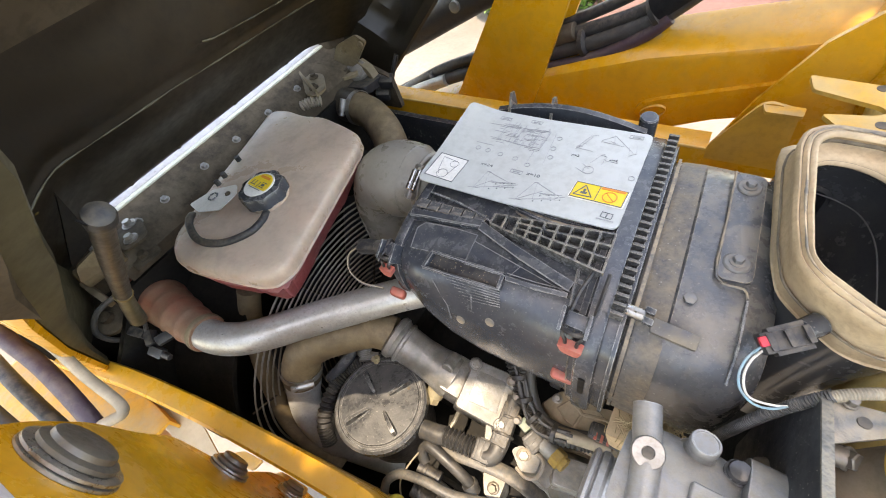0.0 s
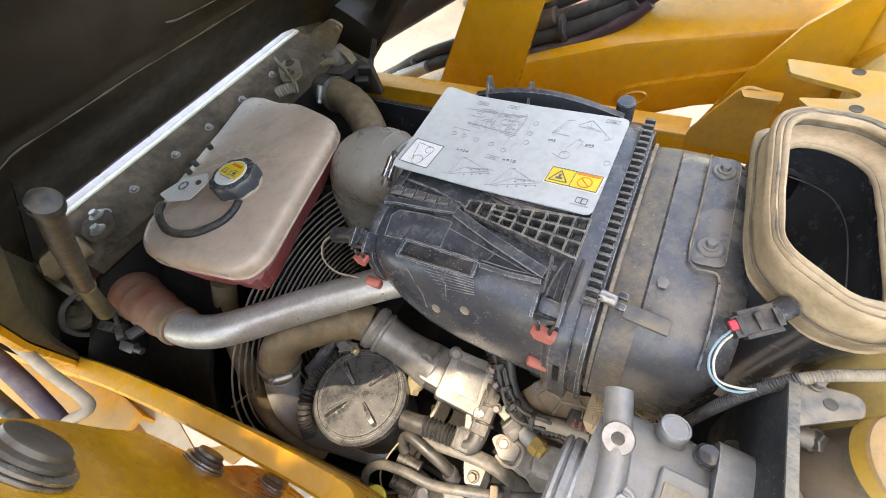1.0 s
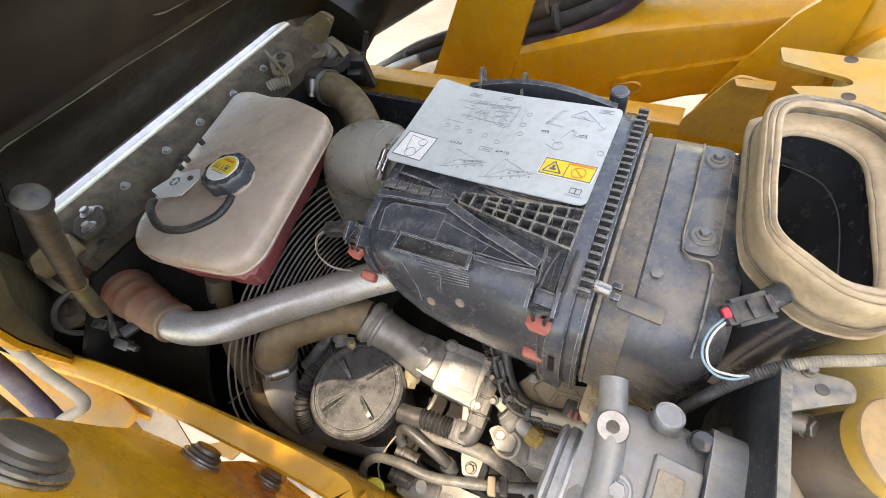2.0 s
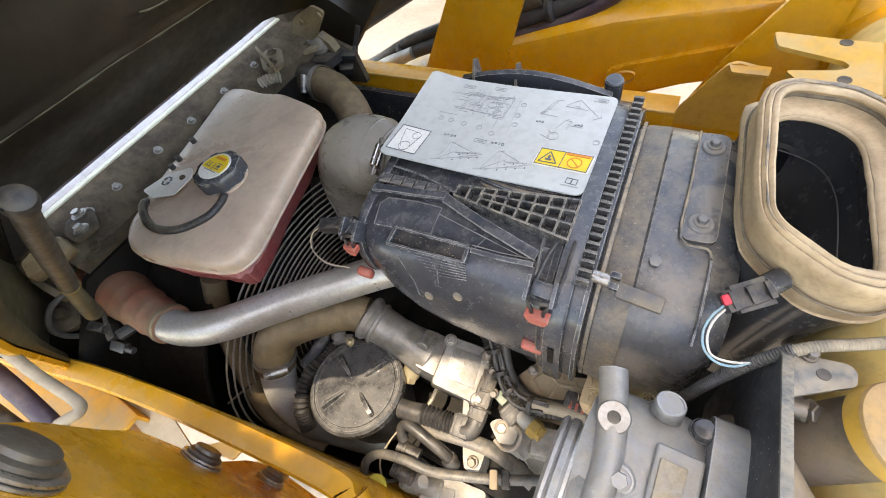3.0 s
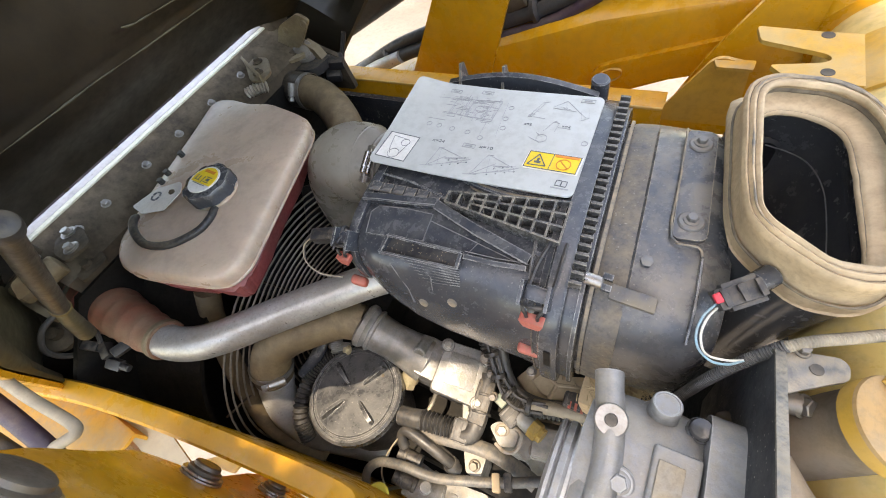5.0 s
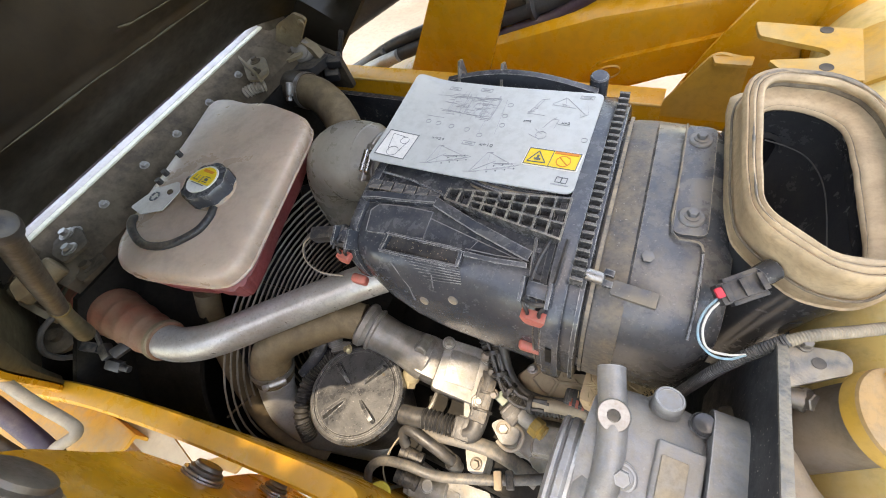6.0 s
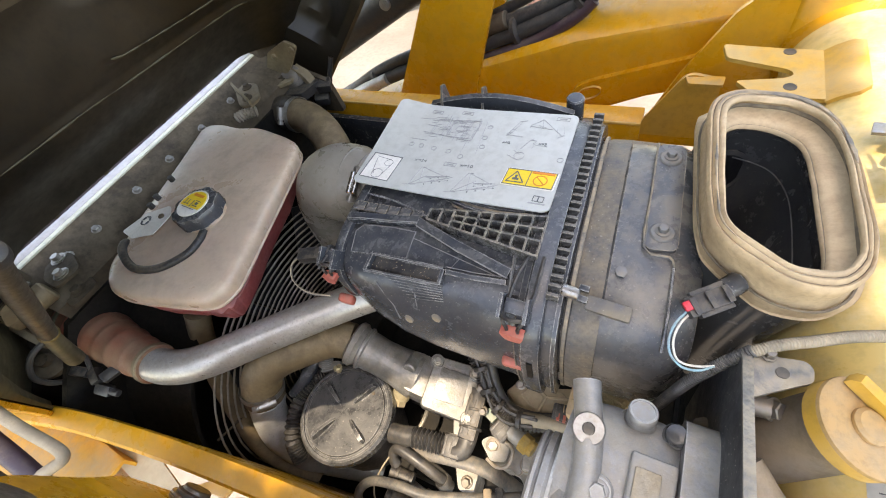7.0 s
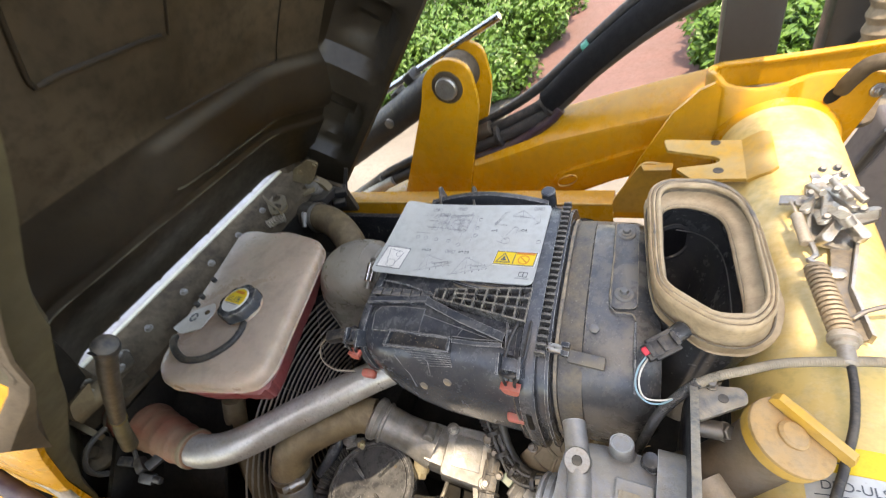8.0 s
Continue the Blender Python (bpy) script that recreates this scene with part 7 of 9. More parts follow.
    def flat(nm, pts, w, h, m, label=""):
        b = B()
        line = spline(pts, 6)
        rings = []
        for i, p in enumerate(line):
            t = (line[min(i + 1, len(line) - 1)] - line[max(i - 1, 0)]).normalized()
            n = t.cross(Vector((0, 0.15, 1))).normalized()
            rings.append([p + n * w * math.cos(a) + n.cross(t) * h * math.sin(a) for a in (2 * math.pi * k / 12 for k in range(12))])
        skin(b, rings)
        return part(nm, b, m, ob, label)
    flat("flat_conduit", [(0.100, -0.124, 1.132), (0.138, -0.123, 1.134), (0.180, -0.115, 1.133), (0.227, -0.109, 1.130), (0.268, -0.112, 1.124), (0.308, -0.122, 1.115)], 0.0125, 0.0048, M_HOSEG, "flattened grey conduit")
    for p, q in (((0.092, -0.172, 1.125), (0.130, -0.170, 1.120)), ((0.098, -0.205, 1.118), (0.136, -0.204, 1.110))):
        b = B()
        u = (V(q) - V(p)).normalized()
        lathe(b, V(p) - u * 0.004, u, [(0.009, 0), (0.0118, 0.001), (0.0118, 0.010), (0.0128, 0.011), (0.0128, 0.016), (0.0118, 0.017), (0.0112, 0.034), (0.0122, 0.035), (0.0122, 0.041), (0.009, 0.042)], 16)
        part("round_plug", b, M_RUB, ob)
    b = B()
    sweep(b, [(0.092, -0.128, 1.14), (0.080, -0.165, 1.145), (0.072, -0.205, 1.125), (0.082, -0.232, 1.09)], 0.0015, 6)
    part("thin_wire", b, M_LINE, ob)
    h = flat("flat_hose", [(0.058, -0.235, 1.125), (0.060, -0.215, 1.146), (0.078, -0.196, 1.154), (0.118, -0.186, 1.156), (0.165, -0.180, 1.152), (0.215, -0.162, 1.148), (0.268, -0.140, 1.148), (0.33, -0.110, 1.155)], 0.0078, 0.0055, M_HOSEG, "dusty grey flat hose")
    for p, m in (((0.272, -0.138, 1.148), M_RUB), ((0.256, -0.146, 1.148), M_SEAL)):
        b = B()
        box(b, p, (0.012, 0.026, 0.016), 0.003, rot(0, 0, 24))
        part("hose_tie", b, m, h)
    return ob


def fittings():
    ob = thing("pressure_sensor", (0.275, -0.06, 1.12), "brass and cream sensor screwed into the engine", "sensor")
    d = Vector((0.92, -0.33, 0.05)).normalized()
    b = B()
    lathe(b, (0.255, -0.043, 1.150), d, [(0.011, 0), (0.0135, 0.002), (0.0135, 0.022), (0.012, 0.026)], 16)
    part("sleeve", b, M_CREAM, ob)
    b = B()
    lathe(b, (0.278, -0.051, 1.151), d, [(0.0155, 0), (0.0155, 0.014), (0.012, 0.016), (0.012, 0.022)], 6)
    part("hex_body", b, M_BRASS, ob)
    b = B()
    box(b, (0.222, -0.030, 1.155), (0.020, 0.024, 0.010), 0.002, rot(0, 0, -24))
    part("green_socket", b, M_TEALD, ob, "grey-green socket")
    ob2 = thing("engine_cover_plate", (0.29, 0.02, 1.12), "tan dusty pressed plate with bolt under the filter", "cover plate")
    b = B()
    rings = []
    outline = rounded([(0.228, 0.012), (0.250, 0.048), (0.272, 0.050), (0.283, 0.068), (0.298, 0.066), (0.305, 0.045), (0.335, 0.055), (0.365, 0.030), (0.36, -0.02), (0.300, -0.020), (0.262, -0.012)], 0.006)
    for z, k in ((1.120, 1.0), (1.150, 1.0), (1.156, 0.95), (1.1575, 0.6), (1.163, 0.55)):
        rings.append([(0.293 + (x - 0.293) * k, 0.02 + (y - 0.02) * k, z) for x, y in outline])
    skin(b, rings)
    part("plate", b, M_NECK, ob2)
    for a in (20, 140, 260):
        b = B()
        r = radians(a)
        sweep(b, [(0.295, 0.022, 1.166), (0.295 + 0.03 * math.cos(r), 0.022 + 0.024 * math.sin(r), 1.163), (0.295 + 0.05 * math.cos(r), 0.022 + 0.034 * math.sin(r), 1.155)], 0.003, 6)
        part("pressed_rib", b, M_NECK, ob2)
    for x, y, z in ((0.290, 0.060, 1.156), (0.250, 0.030, 1.156)):
        b = B()
        hexbolt(b, (x, y, z), (0, -0.2, 1), 0.006, 0.010)
        part("bolt", b, M_STEEL, ob2)
    b = B()
    prism(b, rounded([(0.228, 1.14), (0.246, 1.14), (0.252, 1.19), (0.240, 1.215), (0.228, 1.20)], 0.005), "y", 0.050, 0.066, 0.002)
    part("upright_lug", b, M_ALUD, ob2)
    b = B()
    box(b, (0.372, 0.030, 1.235), (0.07, 0.09, 0.05), 0.008, rot(0, -12, 0))
    part("dirt_ledge", b, M_SEAL, ob2, "ledge caked with dry grass and dust")
    straw = random.Random(31)
    vs, fs = [], []
    for _ in range(420):
        c = Vector((straw.gauss(0.392, 0.020), straw.gauss(0.008, 0.014), straw.uniform(1.258, 1.272)))
        d = Vector((straw.gauss(0, 1), straw.gauss(0, 1), straw.gauss(0, 0.25))).normalized() * straw.uniform(0.003, 0.011)
        w = d.cross(Vector((0, 0, 1))).normalized() * 0.0006
        k = len(vs)
        vs += [c - d + w, c - d - w, c + d - w, c + d + w, c - d + Vector((0, 0, 0.001)), c + d + Vector((0, 0, 0.001))]
        fs += [(k, k + 1, k + 2, k + 3), (k, k + 4, k + 5, k + 3), (k + 1, k + 4, k + 5, k + 2)]
    me = bpy.data.meshes.new("dry_straw")
    me.from_pydata(vs, [], fs)
    me.materials.append(M_STRAW)
    tagged(new("dry_straw", me), "dry straw and leaf bits caught under the filter", "straw", kind="stuff")
    lug = thing("engine_lug", (0.25, -0.07, 1.11), "pale cast engine lug with a bolt and bent wire loop", "engine lug")
    b = B()
    prism(b, rounded([(0.214, -0.074), (0.226, -0.060), (0.245, -0.062), (0.262, -0.066), (0.262, -0.088), (0.240, -0.096)], 0.006), "z", 1.100, 1.138, 0.004)
    part("casting", b, M_CREAM, lug)
    b = B()
    hexbolt(b, (0.236, -0.073, 1.137), (0.1, -0.2, 1), 0.0085, 0.009, 1.45)
    part("bolt", b, M_GREYW, lug)
    b = B()
    sweep(b, [(0.244, -0.060, 1.138), (0.262, -0.064, 1.146), (0.270, -0.074, 1.148), (0.266, -0.094, 1.144), (0.250, -0.100, 1.138), (0.232, -0.094, 1.134)], 0.0030, 8)
    part("wire_loop", b, M_SPRP, lug)
    lines = thing("fuel_lines", (0.13, -0.19, 1.0), "thin grey steel fuel lines low on the engine", "fuel lines")
    for dy in (0.0, 0.014):
        b = B()
        sweep(b, [(0.09, -0.165 - dy, 1.06), (0.12, -0.172 - dy, 1.095), (0.16, -0.178 - dy, 1.105), (0.20, -0.19 - dy, 1.10), (0.23, -0.205 - dy, 1.06)], 0.0042, 10)
        part("line", b, M_STEEL, lines)
        b = B()
        lathe(b, (0.150, -0.1765 - dy, 1.104), (1, -0.15, 0.1), [(0.0050, 0), (0.0078, 0.001), (0.0078, 0.014), (0.0050, 0.016)], 6)
        part("union_nut", b, M_STEEL, lines)
    ob3 = thing("dipstick", (0.085, -0.23, 1.0), "yellow dipstick handle low beside the engine", "dipstick")
    b = B()
    lathe(b, (0.094, -0.238, 1.145), (0.2, -0.1, 1), [(0.015, 0), (0.0175, 0.002), (0.0175, 0.005), (0.015, 0.007)], 22)
    part("handle", b, M_DIPY, ob3)
    b = B()
    sweep(b, [(0.094, -0.238, 1.145), (0.085, -0.228, 1.08), (0.08, -0.21, 0.95)], 0.003, 8)
    part("rod", b, M_STEEL, ob3)


engine_block()
thermostat()
wiring()
fittings()


def compressor():
    ob = thing("compressor", (0.41, -0.12, 1.34), "grey cast aluminium air-conditioning compressor with bolted bosses", "compressor")
    o = Vector((0.0, -0.132, 1.405))
    b = B()
    lathe(b, Vector((0.350, 0, 0)) + o, (1, 0, 0), [(0.048, 0), (0.052, 0.003), (0.0575, 0.010), (0.0615, 0.022), (0.0635, 0.060), (0.062, 0.066), (0.062, 0.092), (0.05, 0.094)], 48)
    part("body", b, M_COMP, ob)
    b = B()
    lathe(b, Vector((0.332, 0, 0)) + o, (1, 0, 0), [(0.046, 0), (0.055, 0.001), (0.0580, 0.0035), (0.0580, 0.006), (0.0545, 0.008), (0.0585, 0.010), (0.0590, 0.015), (0.0570, 0.018), (0.052, 0.020), (0.050, 0.026)], 56)
    part("pulley", b, M_COMP, ob)
    b = B()
    lathe(b, Vector((0.3490, 0, 0)) + o, (1, 0, 0), [(0.0545, 0.0), (0.0565, 0.0005), (0.0565, 0.004), (0.0545, 0.0045)], 40, cap=False)
    part("white_band", b, M_PIPE, ob, "pale worn band")
    # long boss with a bolt eye
    b = B()
    sweep(b, [(0.3605, -0.036, 1.474), (0.366, -0.056, 1.472), (0.371, -0.074, 1.470), (0.3755, -0.10, 1.467), (0.377, -0.13, 1.464), (0.374, -0.165, 1.452), (0.370, -0.19, 1.43)], lambda k: 0.0121 - 0.0006 * k, 28, 6)
    part("boss", b, M_COMP, ob)
    b = B()
    d = Vector((-0.02, -0.28, 0.96)).normalized()
    p = Vector((0.3712, -0.0745, 1.4735))
    lathe(b, p, d, [(0.0125, -0.008), (0.0135, 0.004), (0.0130, 0.0085), (0.0122, 0.0095), (0.0052, 0.0095), (0.0048, 0.0085), (0.0048, 0.002)], 32)
    part("eye_boss", b, M_STEEL, ob, "machined bolt eye")
    b = B()
    lathe(b, p, d, [(0.0050, 0.0086), (0.0050, 0.0099)], 6)
    part("eye_socket", b, M_STRUT, ob, "dark hex socket")
    b = B()
    p = Vector((0.3875, -0.1155, 1.464))
    lathe(b, p, d, [(0.0125, -0.004), (0.0122, 0.004), (0.0105, 0.0055)], 24)
    hexbolt(b, p + d * 0.004, d, 0.0068, 0.0095, 1.35)
    part("hex_bolt", b, M_COMP, ob)
    b = B()
    lathe(b, (0.409, -0.054, 1.437), (0.0, 0.25, 0.97), [(0.0175, 0.010), (0.0140, 0.014), (0.0122, 0.019), (0.0116, 0.026), (0.0120, 0.027), (0.0120, 0.036), (0.0110, 0.0375), (0.0098, 0.0375), (0.0094, 0.036)], 36)
    part("port", b, M_COMP, ob)
    # cast crown: a ribbed saddle over the body, with a raised valve block and its stained pad
    b = B()
    rings = []
    for y, z, x0, x1 in ((-0.036, 1.432, 0.372, 0.437), (-0.046, 1.452, 0.360, 0.4418), (-0.060, 1.462, 0.354, 0.4418), (-0.085, 1.467, 0.352, 0.4418), (-0.12, 1.467, 0.352, 0.4418), (-0.17, 1.459, 0.352, 0.4418), (-0.215, 1.433, 0.352, 0.4418)):
        row = [(x0 + 0.004, y, z - 0.030), (x0, y, z - 0.012)]
        for k in range(9):
            u = k / 8
            row.append((x0 + (x1 - x0) * u, y, z - 0.006 * (2 * u - 1) ** 2 + 0.0012 * math.sin(u * 19 + y * 60)))
        rings.append(row + [(x1, y, z - 0.030)])
    skin(b, rings)
    part("crown_casting", b, M_COMP, ob, angle=50)
    b = B()
    box(b, (0.4235, -0.1175, 1.4650), (0.034, 0.080, 0.012), 0.0025, rot(2, 0, 0), 3)
    part("valve_block", b, M_COMP, ob)
    b = B()
    box(b, (0.4200, -0.1100, 1.4722), (0.0190, 0.042, 0.0035), 0.0012, rot(2, 0, 0))
    part("machined_pad", b, M_SEALC, ob, "pad stained with tan dust")
    b = B()
    prism(b, rounded([(-0.050, 1.425), (-0.036, 1.448), (-0.036, 1.463), (-0.050, 1.472), (-0.10, 1.478), (-0.215, 1.474), (-0.225, 1.345), (-0.07, 1.345)], 0.008), "x", 0.442, 0.467, 0.003)
    part("rear_flange", b, M_COMP, ob)
    b = B()
    lathe(b, (0.4375, -0.052, 1.456), (-0.1, -0.05, 1), [(0.0105, -0.004), (0.0105, 0.003), (0.0090, 0.004), (0.0090, 0.010), (0.0076, 0.0125), (0.003, 0.0135)], 22)
    part("bolt_cap", b, M_BLKI, ob, "dark domed bolt cap")
    b = B()
    lathe(b, (0.437, -0.096, 1.4685), (0.2, -0.1, 1), [(0.0036, 0), (0.0036, 0.0015)], 14)
    part("hole", b, M_BROWN, ob)
    return ob


def bracket():
    ob = thing("mounting_bracket", (0.48, 0.0, 1.36), "black folded steel bracket with worn pale edges and bolts", "bracket")
    b = B()
    prism(b, [(0.020, 1.502), (0.010, 1.508), (-0.12, 1.536), (-0.25, 1.55), (-0.25, 1.30), (0.03, 1.30), (0.045, 1.40)], "x", 0.466, 0.472, 0.0012)
    part("web", b, M_BLKW, ob)
    b = B()
    skin(b, [[(0.4655, y, z + 0.0005), (0.4725, y, z + 0.0005), (0.4725, y, z + 0.003), (0.4655, y, z + 0.003)] for y, z in ((0.018, 1.502), (0.009, 1.508), (-0.12, 1.536), (-0.25, 1.55))])
    part("worn_edge", b, M_FLNG, ob, "bare worn edge")
    b = B()
    prism(b, rounded([(0.4700, 0.010), (0.4790, 0.0195), (0.5080, 0.0240), (0.5130, 0.0190), (0.5130, 0.0080), (0.5020, 0.0010), (0.4740, -0.018)], 0.0035), "z", 1.4985, 1.503, 0.001)
    part("top_flange", b, M_FLNG, ob, "dusty folded flange, paint worn off its rim")
    # dark disc on the flange paints the darkness of a bolt hole
    b = B()
    lathe(b, (0.4935, 0.0090, 1.5030), (0, 0, 1), [(0.0045, 0), (0.0045, 0.0006)], 16)
    part("bolt_hole", b, M_STRUT, ob)
    for x, y, z in ((0.484, 0.020, 1.504),):
        b = B()
        hexbolt(b, (x, y, z), (0, 0, 1), 0.0042, 0.007, 1.3)
        part("bolt", b, M_GREYW, ob)
    b = B()
    rod(b, (0.472, -0.0090, 1.470), (0.4970, -0.0090, 1.472), 0.009, 16)
    hexbolt(b, (0.4970, -0.0090, 1.472), (0.6, -0.3, 0.7), 0.0075, 0.009, 1.3)
    part("boss_bolt", b, M_GREYW, ob)
    return ob


compressor()
bracket()


def filler():
    ob = thing("oil_filler", (0.54, -0.015, 1.35), "dusty yellow oil filler cap with a wing grip", "filler cap")
    ax = Vector((0.36, 0.02, 0.93)).normalized()
    o = Vector((0.542, -0.013, 1.500))
    b = B()
    sweep(b, [o - ax * 0.012, o - ax * 0.035, Vector((0.512, -0.022, 1.435)), Vector((0.492, -0.030, 1.41)), Vector((0.474, -0.036, 1.395))], 0.029, 24)
    part("neck", b, M_FILN, ob, "grimy tan-grey filler neck")
    b = B()
    lathe(b, o - ax * 0.014, ax, [(0.031, 0), (0.0342, 0.002), (0.0342, 0.011), (0.0334, 0.0145), (0.029, 0.016), (0.016, 0.0155), (0.0135, 0.0165)], 44)
    cap = part("cap", b, M_YELD, ob, "dusty orange-yellow screw cap")
    b = B()
    lathe(b, o + ax * 0.0012, ax, [(0.012, 0.0004), (0.0318, 0.0004), (0.0336, 0.0), (0.0342, -0.0015), (0.0346, -0.0015), (0.0340, 0.0010), (0.0320, 0.0020), (0.012, 0.0014)], 44, cap=False)
    part("cap_face", b, M_CAPF, cap, "tan dust over the cap")
    b = B()
    a = Vector((0.86, -0.50, 0)).normalized()
    a = (a - ax * a.dot(ax)).normalized()
    w = ax.cross(a)
    rings = []
    q = o + ax * 0.004 + w * 0.016 + a * 0.006
    for k, h in ((-0.034, 0.006), (-0.031, 0.010), (0.031, 0.010), (0.034, 0.006)):
        rings.append([q + a * k + w * 0.0045, q + a * k + w * 0.0045 + ax * h, q + a * k - w * 0.0045 + ax * h, q + a * k - w * 0.0045])
    skin(b, rings)
    part("wing", b, M_YELD, cap, "dusty yellow wing grip")
    b = B()
    lathe(b, o + ax * 0.001, ax, [(0.0125, 0), (0.0125, 0.004), (0.010, 0.006)], 20)
    part("hub", b, M_CAPF, cap)
    b = B()
    sweep(b, [(0.478, -0.06, 1.468), (0.50, -0.085, 1.462), (0.53, -0.098, 1.455), (0.57, -0.09, 1.45)], 0.018, 14, 6)
    part("tray", b, M_FILN, ob)
    return ob


filler()
# ---- loader frame and arms ----
TX, TZ, TR = 0.604, 1.395, 0.088


def cross_tube():
    ob = thing("cross_tube", (TX, 0.2, 1.30), "thick yellow painted steel cross tube dusted with tan dirt", "cross tube")
    b = B()
    rod(b, (TX, -0.55, TZ), (TX, 0.608, TZ), TR, 56, 0.03)
    part("tube", b, M_YELT, ob)
    b = B()
    lathe(b, (TX, 0.585, TZ), (0, 1, 0), [(TR, 0), (TR + 0.004, 0.010), (TR + 0.010, 0.0215)], 48, cap=False)
    part("weld", b, M_YEL, ob)
    return ob


def fork_bracket():
    ob = thing("fork_bracket", (0.50, 0.48, 1.455), "dusty tan forked steel bracket welded to the tube", "bracket")
    b = B()
    prism(b, rounded([(0.425, 0.527), (0.500, 0.516), (0.560, 0.512), (0.560, 0.405), (0.470, 0.405), (0.445, 0.437), (0.500, 0.446), (0.512, 0.455), (0.505, 0.466), (0.432, 0.492)], 0.006), "z", 1.460, 1.466, 0.0012)
    part("fork", b, M_YELD, ob)
    # the root of the fork is rolled onto the tube
    b = B()
    rings = []
    for i in range(9):
        t = radians(132 - 26 * i / 8)
        e = 0.004 * max(0, i - 6)
        rings.append([(TX + (TR + h) * math.cos(t), y, TZ + (TR + h) * math.sin(t)) for y, h in ((0.402 + e, -0.004), (0.514 - e, -0.004), (0.514 - e, 0.0052), (0.511 - e, 0.0062), (0.405 + e, 0.0062), (0.402 + e, 0.0052))])
    skin(b, rings)
    part("weld_plate", b, M_YELD, ob)
    # plate stays whole; dark discs paint the shade inside its bolt holes
    for x, y in ((0.505, 0.508), (0.506, 0.427)):
        b = B()
        lathe(b, (x, y, 1.4660), (0, 0, 1), [(0.0076, 0), (0.0076, 0.0006)], 22)
        part("bolt_hole", b, M_STRUT, ob, "dark disc painted as an open bolt hole")
    return ob


def flap_bracket():
    ob = thing("corner_gusset", (0.38, 0.5, 1.28), "orange-yellow folded gusset plate beside the loader frame", "gusset")
    b = B()
    prism(b, rounded([(0.325, 1.27), (0.331, 1.303), (0.384, 1.395), (0.398, 1.401), (0.440, 1.392), (0.448, 1.27)], 0.008), "y", 0.549, 0.556, 0.0012)
    part("plate", b, M_YELO, ob)
    b = B()
    prism(b, rounded([(0.386, 0.552), (0.444, 0.552), (0.442, 0.528), (0.392, 0.530)], 0.004), "z", 1.392, 1.397)
    part("lip", b, M_YELO, ob)
    b = B()
    skin(b, [[(0.502, y, 1.524), (0.480, y, 1.514), (0.436, y, 1.470), (0.377, y, 1.363), (0.33, y, 1.25), (0.32, y, 1.20), (0.512, y, 1.20), (0.512, y, 1.510)] for y in (0.609, 0.619)])
    part("tower_plate", b, M_YEL, ob, "large yellow frame plate")
    return ob


